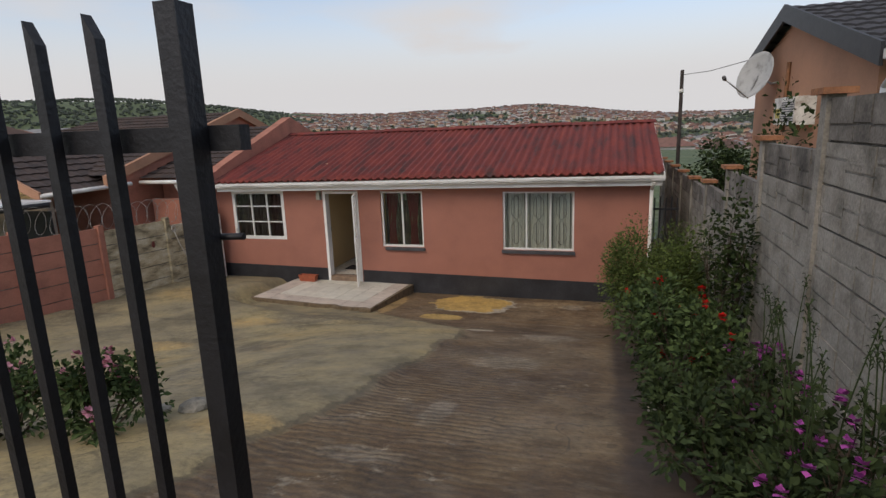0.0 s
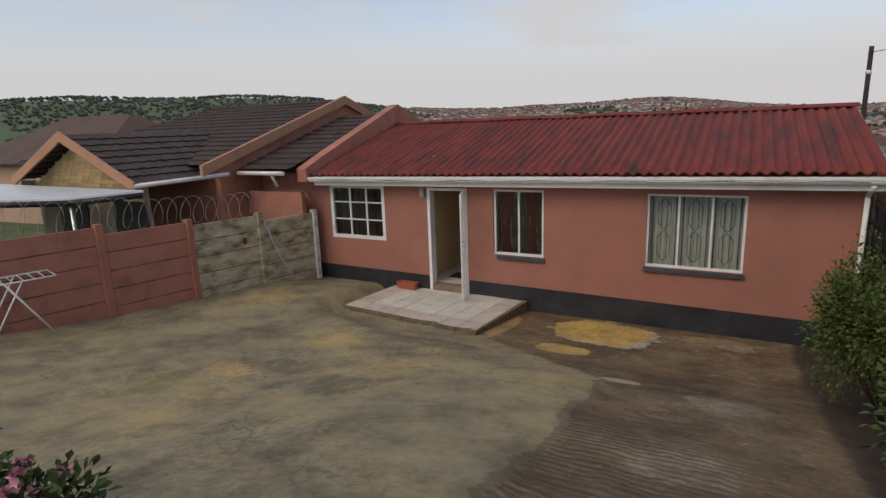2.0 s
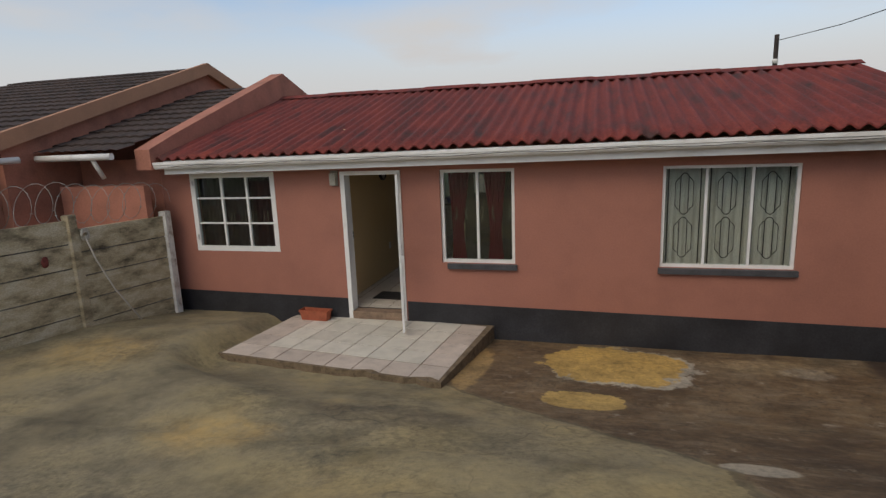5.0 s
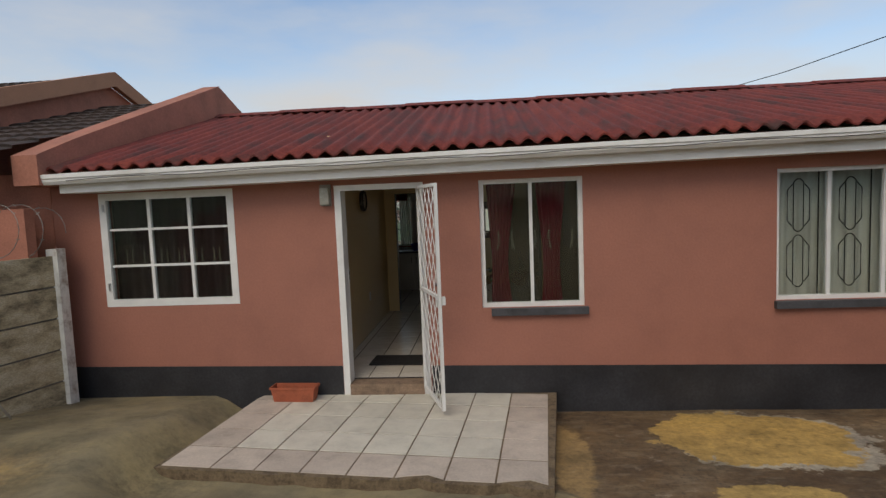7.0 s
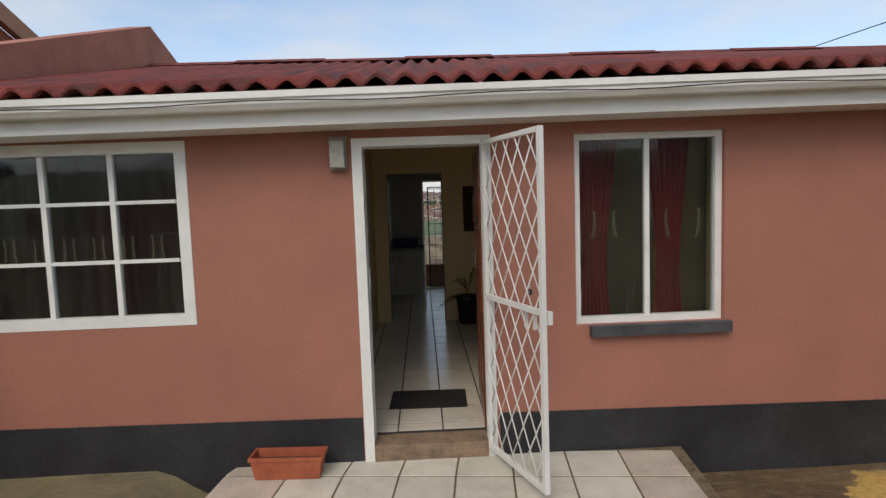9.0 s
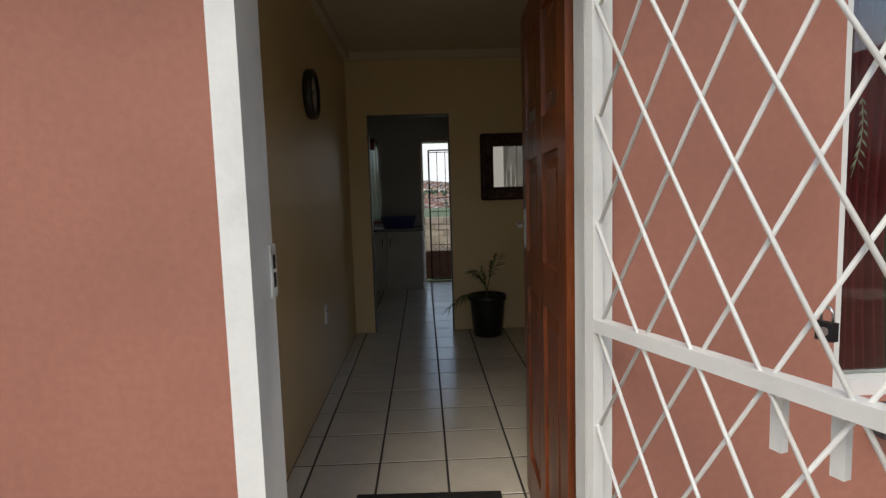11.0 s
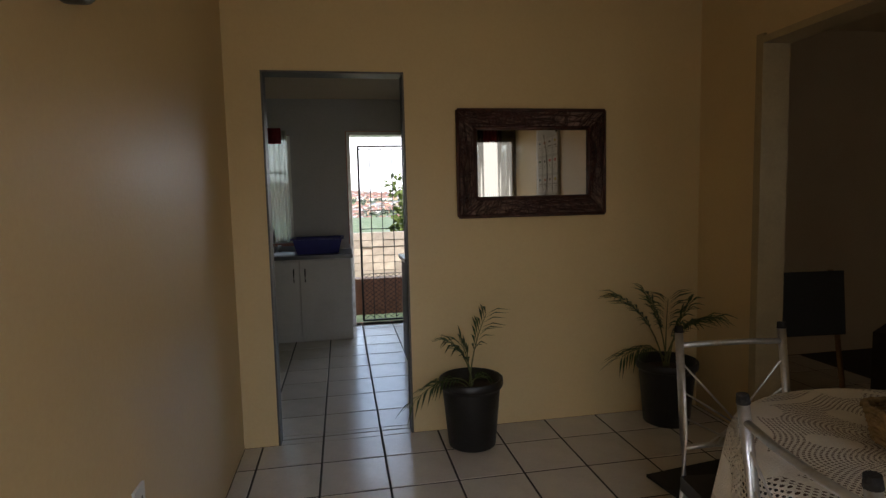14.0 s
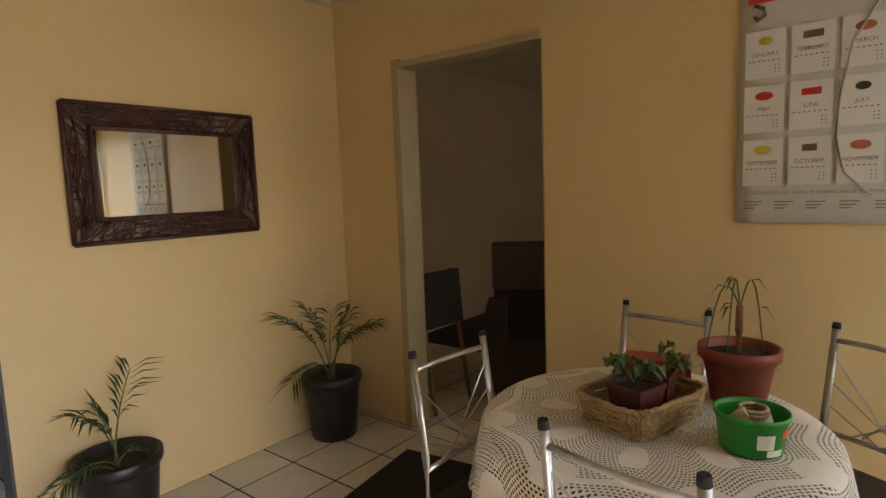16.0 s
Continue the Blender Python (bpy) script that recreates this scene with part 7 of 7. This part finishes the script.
def bush(name, x, y, rx, ry, h, n, size, mat, label, seed, category="shrub", flowers=None, lobes=9, z=None, group="yard shrubs"):
    rnd = random.Random(seed)
    z0 = ground_z(x, y) - 0.03 if z is None else z
    ob = thing(name, pose(x, y, z0), label, category, group)
    cl = []
    for k in range(lobes):
        a = rnd.uniform(0, 6.283)
        r = rnd.uniform(0.1, 0.75) ** 0.7
        cl.append((math.cos(a) * r * rx, math.sin(a) * r * ry, h * rnd.uniform(0.3, 0.78), rnd.uniform(0.25, 0.5)))
    bm = bmesh.new()
    for cx, cy, cz, cr in cl:
        tube(bm, [(cx * 0.15, cy * 0.15, 0), (cx * 0.6, cy * 0.6, cz * 0.5), (cx, cy, cz)], 0.012, 5, 0.4)
        for q in range(4):
            e = Vector((cx, cy, cz)) + Vector((rnd.uniform(-1, 1) * rx, rnd.uniform(-1, 1) * ry, rnd.uniform(-0.1, 0.6) * h)) * cr * 0.8
            tube(bm, [(cx * 0.7, cy * 0.7, cz * 0.65), e], 0.005, 4, 0.4)
    part("branching_stem", bm, TWIG, ob, kind="stuff")

    def place():
        cx, cy, cz, cr = rnd.choice(cl)
        v = Vector((rnd.gauss(0, 1), rnd.gauss(0, 1), rnd.gauss(0, 1))).normalized()
        k = cr * rnd.uniform(0.35, 1.05)
        p = Vector((cx + v.x * rx * k, cy + v.y * ry * k, max(0.02, cz + v.z * h * k * 0.75)))
        return p, v
    mesh_part("crown", *leaves(n, place, size, rnd), mat, ob)
    if flowers:
        fm, fn, fs = flowers
        for _ in range(fn):
            p, v = place()
            p = Vector((p.x * 1.05, p.y * 1.05, min(h * 1.1, p.z + h * 0.18)))
            verts, faces = [], []
            for q in range(14):
                d = Vector((rnd.gauss(0, 1), rnd.gauss(0, 1), rnd.gauss(0.3, 0.8))).normalized()
                s = d.cross(Vector((0.3, 0.5, 1))).normalized()
                k = len(verts)
                c = p + d * fs * 0.4
                verts += [c - s * fs * 0.35, c + d * fs * 0.35, c + s * fs * 0.35, c - d * fs * 0.2]
                faces.append((k, k + 1, k + 2, k + 3))
            mesh_part("flower", verts, faces, fm, ob, kind="")
    return ob


bush("feathery_bush", 7.35, -3.4, 0.72, 1.15, 1.95, 19000, 0.048, G_FEATHER, "tall feathery green bush growing along the side wall", 2, lobes=16)
bush("feathery_bush", 7.65, -2.0, 0.55, 0.8, 1.8, 7000, 0.05, G_FEATHER, "tall feathery green bush at the house corner", 12, lobes=10)
bush("geranium_bush", 7.2, -5.5, 0.55, 0.7, 1.0, 2600, 0.07, G_MID, "leggy geranium bush with scarlet flower heads", 5, "flowering shrub", (RED_FL, 12, 0.075), 12)
bush("geranium_bush", 7.4, -6.5, 0.5, 0.55, 0.9, 2000, 0.07, G_MID, "leggy geranium bush with scarlet flower heads", 6, "flowering shrub", (RED_FL, 7, 0.07), 10)
bush("periwinkle_bush", 7.7, -8.1, 0.45, 0.7, 0.75, 1300, 0.06, G_GREY, "straggling shrub with magenta flowers by the wall", 7, "flowering shrub", (PURPLE_FL, 18, 0.055), 12)
bush("periwinkle_bush", 7.65, -9.3, 0.4, 0.6, 0.75, 1100, 0.06, G_GREY, "straggling shrub with magenta flowers by the wall", 9, "flowering shrub", (PURPLE_FL, 14, 0.055), 10)
bush("low_herbs", 7.2, -7.7, 0.34, 0.7, 0.4, 1700, 0.06, G_GREY, "low grey-green herbs spilling onto the drive", 10, "herbs", (PINK_FL, 5, 0.04), 10)
bush("low_herbs", 7.25, -8.9, 0.36, 0.7, 0.4, 1700, 0.06, G_GREY, "low grey-green herbs spilling onto the drive", 13, "herbs", (PURPLE_FL, 4, 0.045), 10)
bush("wall_creeper", 7.95, -4.9, 0.3, 0.6, 2.3, 1400, 0.07, G_DARK, "thin leafy creeper climbing the side wall", 15, "creeper", None, 10)
bush("wall_creeper", 8.7, -4.2, 0.45, 1.0, 3.3, 2600, 0.08, G_DARK, "leafy shrub overtopping the side wall", 16, "shrub", None, 9)
bush("pink_geranium", 3.2, -9.28, 0.44, 0.36, 0.55, 1900, 0.055, G_MID, "bed of geraniums with pink flower heads", 21, "flowering shrub", (PINK_FL, 14, 0.06), 10)
bush("pink_geranium", 2.35, -9.3, 0.6, 0.4, 0.62, 1900, 0.055, G_MID, "bed of geraniums with pink flower heads", 22, "flowering shrub", (PINK_FL, 10, 0.06), 10)
# tall seed stalks among the flowers
stalks = thing("flower_stalks", pose(0, 0, 0), "tall thin stalks with seed heads above the flower bed", "flowers")
rnd = random.Random(31)
for k in range(22):
    x, y = rnd.uniform(7.5, 8.0), rnd.uniform(-9.6, -7.4)
    g = ground_z(x, y)
    h = rnd.uniform(0.7, 1.2)
    bm = bmesh.new()
    tx, ty = x + rnd.uniform(-0.15, 0.1), y + rnd.uniform(-0.15, 0.15)
    tube(bm, [(x, y, g), (lerp(x, tx, 0.4), lerp(y, ty, 0.5), g + h * 0.6), (tx, ty, g + h)], 0.005, 5, 0.6)
    for q in range(10):
        a = q * 2.4
        c = Vector((tx, ty, g + h - 0.1 + q * 0.012))
        leaflet(bm, c, c + Vector((0.035 * math.cos(a), 0.035 * math.sin(a), 0.02)), 0.009)
    part("stalk", bm, G_GREY, stalks)
# stone edging of the beds
for x, y, w in ((3.55, -8.75, 0.22), (3.3, -8.85, 0.16), (7.1, -7.5, 0.26)):
    if w:
        bm = bmesh.new()
        bmesh.ops.create_icosphere(bm, subdivisions=2, radius=w / 2)
        for v in bm.verts:
            v.co *= 1 + 0.25 * noise.noise(v.co * 9 + Vector((x, y, 0)))
            v.co.z *= 0.6
        solid("stone", bm, CONCRETE, "rough pinkish stone edging the flower bed", "stone", "bed stones", m=pose(x, y, ground_z(x, y) + w * 0.12))

# ---- beyond the house: back garden, valley, town, hills ----
bw = thing("garden_wall", pose(0, 0, 0), "low pale stone-block wall across the back garden", "garden wall", kind="structure")
PALE = material("pale stone block", (0.36, 0.31, 0.25), 0.9, 0.15, 6, 50, 0.5, rand=0.2)
bme = bmesh.new()
box(bme, 0, 0, 0, 0.39, 0.2, 0.13)
blk = bpy.data.meshes.new("block")
bme.to_mesh(blk)
bme.free()
blk.materials.append(PALE)
for r in range(9):
    for k in range(16):
        b = new("block", blk)
        b.parent = bw
        b.location = (-1.5 + k * 0.4 + (0.2 if r % 2 else 0), 11.0 + 0.02 * random.uniform(-1, 1), -0.45 + r * 0.138)
seatb = thing("garden_bench", pose(0.92, 8.5, -0.27), "brown upholstered seat standing on the back lawn", "bench")
BRN = material("brown worn leatherette", (0.2, 0.12, 0.07), 0.7, 0.2, 8, 60, 0.2)
for nm, b in (("seat", (-0.55, -0.1, 0.12, 0.55, 0.45, 0.38)), ("backrest", (-0.55, -0.3, 0.12, 0.55, -0.1, 0.6)), ("armrest", (-0.72, -0.3, 0.05, -0.55, 0.45, 0.66)), ("armrest", (0.55, -0.3, 0.05, 0.72, 0.45, 0.66))):
    bm = bmesh.new()
    box(bm, *b)
    part(nm, bm, BRN, seatb, bevel=0.05)


def tree(x, y, h, r, seed, label, z=None, leaf=G_DARK, count=2200):
    rnd = random.Random(seed)
    z0 = far_z(x, y) if z is None else z
    ob = thing("tree", pose(x, y, z0 - 0.1), label, "tree", "trees behind the house")
    bm = bmesh.new()
    tube(bm, [(0, 0, 0), (0.05 * h * rnd.uniform(-1, 1), 0, h * 0.4), (0.05 * h * rnd.uniform(-1, 1), 0.03 * h, h * 0.75)], h * 0.03, 8, 0.4)
    cl = []
    for k in range(12):
        a, rr = rnd.uniform(0, 6.28), r * rnd.uniform(0.2, 0.8)
        c = Vector((math.cos(a) * rr, math.sin(a) * rr, h * rnd.uniform(0.45, 0.9)))
        cl.append((c, r * rnd.uniform(0.25, 0.45)))
        tube(bm, [(0, 0, h * 0.35), c * 0.6 + Vector((0, 0, h * 0.15)), c], h * 0.01, 5, 0.4)
    part("trunk", bm, TWIG, ob)

    def place():
        c, cr = rnd.choice(cl)
        v = Vector((rnd.gauss(0, 1), rnd.gauss(0, 1), rnd.gauss(0, 1))).normalized()
        return c + v * cr * rnd.uniform(0.4, 1.05), v
    mesh_part("crown", *leaves(count, place, h * 0.06, rnd, 0.9), leaf, ob)


tree(10.6, 11.5, 3.0, 1.5, 1, "round dark green garden tree behind the wall", -0.4)
tree(1.95, 12.3, 2.5, 0.75, 2, "small green tree behind the garden wall", -0.45, G_FEATHER, 700)
tree(-27, 165, 7, 5, 3, "large dark green tree in the valley")
tree(-8, 175, 7, 5, 4, "large dark green tree in the valley")
tree(3, 190, 7, 6, 6, "large dark green tree in the valley")
tree(-42, 30, 4.5, 3.2, 5, "large dark green tree beyond the houses")
tree(-30, 22, 4.5, 2.6, 7, "dark green tree beyond the houses", -0.5)


def far_house(x, y, w, d, h, rot, wallc, roofc, label):
    z = far_z(x, y) if y > 8 else -0.3
    ob = thing("house", pose(x, y, z, 0, 0, rot), label, "house", "houses beyond")
    bm = bmesh.new()
    box(bm, -w / 2, -d / 2, -1.5, w / 2, d / 2, h)
    wl3 = part("wall", bm, wallc, ob)
    bm = bmesh.new()
    pts = [(-w / 2 - 0.4, -d / 2 - 0.4, h), (w / 2 + 0.4, -d / 2 - 0.4, h), (w / 2 + 0.4, d / 2 + 0.4, h), (-w / 2 - 0.4, d / 2 + 0.4, h), (-w / 4, 0, h + d * 0.28), (w / 4, 0, h + d * 0.28)]
    v = [bm.verts.new(p) for p in pts]
    for f in ((0, 1, 5, 4), (2, 3, 4, 5), (1, 2, 5), (3, 0, 4), (3, 2, 1, 0)):
        bm.faces.new([v[i] for i in f])
    part("roof", bm, roofc, ob)
    for k in range(3):
        bm = bmesh.new()
        xx = lerp(-w / 2 + 0.8, w / 2 - 1.8, k / 2)
        box(bm, xx, -d / 2 - 0.03, 0.9, xx + 1.0, -d / 2 + 0.02, 2.0)
        part("window", bm, BLACK_STEEL, wl3)


# red roof and white wall are muted: distance haze put into the colour
ROOFS = [material("haze-muted far red roof", (0.2, 0.105, 0.08), 0.85, 0.2, 1, 20, 0), material("far brown roof", (0.1, 0.06, 0.045), 0.85, 0.2, 1, 20, 0), material("far grey roof", (0.2, 0.2, 0.2), 0.8, 0.2, 1, 20, 0)]
WALLS = [material("haze-muted far white wall", (0.52, 0.5, 0.46), 0.85, 0.1, 1, 20, 0), material("far peach wall", (0.45, 0.3, 0.2), 0.85, 0.1, 1, 20, 0), material("far tan wall", (0.4, 0.33, 0.24), 0.85, 0.1, 1, 20, 0)]
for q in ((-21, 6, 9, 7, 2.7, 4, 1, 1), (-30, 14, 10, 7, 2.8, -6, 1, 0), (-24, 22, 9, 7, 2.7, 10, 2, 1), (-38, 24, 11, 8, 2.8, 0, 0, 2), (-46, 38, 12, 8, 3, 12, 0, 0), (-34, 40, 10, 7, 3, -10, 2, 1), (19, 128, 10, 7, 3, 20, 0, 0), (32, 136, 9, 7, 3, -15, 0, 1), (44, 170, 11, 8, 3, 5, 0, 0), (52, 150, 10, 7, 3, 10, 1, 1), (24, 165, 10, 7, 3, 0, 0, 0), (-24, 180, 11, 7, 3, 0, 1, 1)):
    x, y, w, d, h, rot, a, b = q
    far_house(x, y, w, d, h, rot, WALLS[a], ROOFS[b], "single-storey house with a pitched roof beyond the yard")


def town():
    rnd = random.Random(77)
    sets = {0: ([], []), 1: ([], []), 2: ([], []), 3: ([], []), 4: ([], []), 5: ([], [])}

    def add(k, pts, fs):
        v, f = sets[k]
        b = len(v)
        v.extend(pts)
        f.extend([tuple(b + i for i in q) for q in fs])
    for _ in range(9000):
        az = radians(rnd.uniform(-48, 31))
        d = 270 + 910 * rnd.random() ** 0.7
        x, y = -math.sin(az) * d, math.cos(az) * d
        if noise.noise((x / 120, y / 120, 9)) < -0.12:
            continue
        z = far_z(x, y)
        w, dp, h = rnd.uniform(5, 10), rnd.uniform(5, 7), rnd.uniform(2.4, 4.0)
        r = rnd.uniform(0, 3.14)
        c, s = math.cos(r), math.sin(r)

        def P(a, b, zz):
            return (x + a * c - b * s, y + a * s + b * c, z + zz)
        add(rnd.choice((0, 0, 1, 2)), [P(-w / 2, -dp / 2, -2), P(w / 2, -dp / 2, -2), P(w / 2, dp / 2, -2), P(-w / 2, dp / 2, -2), P(-w / 2, -dp / 2, h), P(w / 2, -dp / 2, h), P(w / 2, dp / 2, h), P(-w / 2, dp / 2, h)], [(0, 1, 5, 4), (1, 2, 6, 5), (2, 3, 7, 6), (3, 0, 4, 7)])
        add(3 + rnd.choice((0, 0, 1, 2)), [P(-w / 2, -dp / 2, h), P(w / 2, -dp / 2, h), P(w / 2, dp / 2, h), P(-w / 2, dp / 2, h), P(-w / 4, 0, h + 2), P(w / 4, 0, h + 2)], [(0, 1, 5, 4), (2, 3, 4, 5), (1, 2, 5), (3, 0, 4)])
    for k, (v, f) in sets.items():
        me = bpy.data.meshes.new("far_town")
        me.from_pydata(v, [], f)
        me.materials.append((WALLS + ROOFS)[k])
        tagged(new("far_town", me), "small houses scattered over the far valley and hills", "houses", kind="stuff")
    verts, faces = [], []
    for _ in range(11000):
        az = radians(rnd.uniform(-50, 66))
        d = 280 + 920 * rnd.random() ** 0.75
        x, y = -math.sin(az) * d, math.cos(az) * d
        z = far_z(x, y)
        r, h = rnd.uniform(1.5, 3.6), rnd.uniform(2.4, 5.0)
        b = len(verts)
        n = 7
        for ring, (rr, zz) in enumerate(((0.5, 0.1), (1.0, 0.45), (0.75, 0.8))):
            for i in range(n):
                a = 6.283 * i / n + ring
                q = rr * r * rnd.uniform(0.7, 1.25)
                verts.append((x + q * math.cos(a), y + q * math.sin(a), z + zz * h))
        verts.append((x, y, z + h))
        for ring in range(2):
            for i in range(n):
                a, c = b + ring * n + i, b + ring * n + (i + 1) % n
                faces.append((a, c, c + n, a + n))
        for i in range(n):
            faces.append((b + 2 * n + i, b + 2 * n + (i + 1) % n, b + 3 * n))
    me = bpy.data.meshes.new("far_woods")
    me.from_pydata(verts, [], faces)
    # green paled to paint the distance haze into the foliage colour
    me.materials.append(material("haze-paled far tree foliage", (0.062, 0.076, 0.055), 0.9, 0.2, 0.02, 0.5, 0))
    tagged(new("far_woods", me), "dark trees scattered over the far hills", "trees", kind="stuff")


town()


# ---- floor tiles and patio tiles: each a piece of its own ----
TILE = material("glazed cream floor tile", (0.60, 0.55, 0.47), 0.2, 0.06, 5, 60, 0.06, rand=0.06)
PATIO_TILE = material("pale patio tile", (0.60, 0.57, 0.48), 0.5, 0.1, 5, 60, 0.15, rand=0.07)
PATIO_EDGE = material("worn patio edge tile", (0.50, 0.43, 0.36), 0.6, 0.14, 5, 60, 0.2, rand=0.08)
_tiles = {}


def tile_mesh(w, d, h, mat):
    key = (round(w, 3), round(d, 3), mat.name)
    if key not in _tiles:
        bm = bmesh.new()
        box(bm, 0, 0, -h, w, d, 0)
        top = [e for e in bm.edges if all(abs(v.co.z) < 1e-6 for v in e.verts)]
        bmesh.ops.bevel(bm, geom=top, offset=0.0025, segments=1, affect="EDGES")
        bmesh.ops.recalc_face_normals(bm, faces=bm.faces)
        me = bpy.data.meshes.new("tile")
        bm.to_mesh(me)
        bm.free()
        me.materials.append(mat)
        _tiles[key] = me
    return _tiles[key]


floor_ob = bpy.data.objects["floor"]
TX, TY, GX, GY, JOINT = 0.330, 0.337, 0.538, 4.02, 0.010


def lay(x0, x1, y0, y1):
    i0, i1 = math.floor((x0 - GX) / TX), math.ceil((x1 - GX) / TX)
    j0, j1 = math.floor((y0 - GY) / TY), math.ceil((y1 - GY) / TY)
    for i in range(i0, i1):
        for j in range(j0, j1):
            a, b = max(x0, GX + i * TX + JOINT / 2), min(x1, GX + (i + 1) * TX - JOINT / 2)
            c, d = max(y0, GY + j * TY + JOINT / 2), min(y1, GY + (j + 1) * TY - JOINT / 2)
            if b - a < 0.012 or d - c < 0.012:
                continue
            ob = new("tile", tile_mesh(b - a, d - c, 0.008, TILE))
            ob.parent = floor_ob
            ob.location = (a, c, 0.0)


lay(-0.218, 2.548, 0.178, 3.948)
lay(-0.025, 0.715, 3.952, 4.068)
lay(-1.49, 2.54, 4.072, 6.87)
lay(0.477, 1.313, 6.88, 7.05)
lay(2.552, 2.668, 2.53, 3.41)
lay(2.672, 4.04, 1.6, 4.74)

patio = thing("patio", pose(0, 0, 0), "tiled concrete patio before the entrance with a chipped front edge", "patio", kind="structure")
PZ, PITCH, NCOL, NROW = -0.128, 0.373, 8, 6
CORNER = Vector((1.925, -1.925))
ALONG, ACROSS = Vector((-0.9945, 0.105)), Vector((0.105, 0.9945))


def patio_point(a, b):
    """A point a metres to the left of the front corner and b metres towards the house, kept clear of the wall."""
    p = CORNER + ALONG * a + ACROSS * b
    return (p.x, min(p.y, -0.009))


def slab_prism(pts, z0, z1, bm, inset=0.0):
    """An upright prism on a plan outline, its upper edge drawn in a little."""
    c = sum((Vector(p) for p in pts), Vector((0, 0))) / len(pts)
    low = [bm.verts.new((*p, z0)) for p in pts]
    mid = [bm.verts.new((*p, z1 - inset)) for p in pts]
    rings = [low, mid]
    if inset:
        rings.append([bm.verts.new((*(Vector(p) + (c - Vector(p)).normalized() * inset), z1)) for p in pts])
    for r, q in zip(rings, rings[1:]):
        for k in range(len(pts)):
            n = (k + 1) % len(pts)
            bm.faces.new((r[k], r[n], q[n], q[k]))
    bm.faces.new(rings[-1])


outline = []
for k in range(49):
    a = lerp(-0.035, NCOL * PITCH + 0.1, k / 48)
    dent = 0.06 * smooth(0.12, 0.0, abs(a - 0.95)) + 0.04 * smooth(0.1, 0.0, abs(a - 0.3))
    outline.append(patio_point(a, -0.035 + 0.03 * noise.noise((a * 5, 1, 7)) + dent))
for a in (NCOL * PITCH + 0.1, -0.035):
    outline.append((patio_point(a, 2.4)[0], -0.007))
bm = bmesh.new()
slab_prism(outline[::-1], -0.7, PZ - 0.005, bm)
part("concrete_base", bm, material("crumbling brown cement", (0.17, 0.125, 0.075), 0.95, 0.3, 12, 60, 1.0, dark=(0.07, 0.05, 0.03)), patio, "crumbling brown cement base")
for i in range(NCOL):
    for j in range(NROW):
        a0, a1, b0, b1 = i * PITCH + 0.0065, (i + 1) * PITCH - 0.0065, j * PITCH + 0.008, (j + 1) * PITCH - 0.008
        if i == NCOL - 1:
            a1 += 0.06
        pts = [patio_point(a1, b0), patio_point(a0, b0), patio_point(a0, b1), patio_point(a1, b1)]
        if j == 0 and i in (0, 2):
            m0, m1 = lerp(a0, a1, 0.35), lerp(a0, a1, 0.75)
            pts = [patio_point(a1, b0), patio_point(m1, b0 + 0.03), patio_point(m0, b0 + 0.065), patio_point(a0, b0 + 0.01), patio_point(a0, b1), patio_point(a1, b1)]
        if max(p[1] for p in pts) - min(p[1] for p in pts) < 0.06:
            continue
        if pts[-1][1] - pts[0][1] < 0.012:
            pts = pts[:-1]
        me = bpy.data.meshes.new("tile")
        bm = bmesh.new()
        slab_prism(pts, PZ - 0.01, PZ + 0.001 * ((i * 3 + j * 5) % 3), bm, 0.002)
        bmesh.ops.recalc_face_normals(bm, faces=bm.faces)
        bm.to_mesh(me)
        bm.free()
        me.materials.append(PATIO_EDGE if j == 0 or i in (0, NCOL - 1) else PATIO_TILE)
        new("tile", me).parent = patio
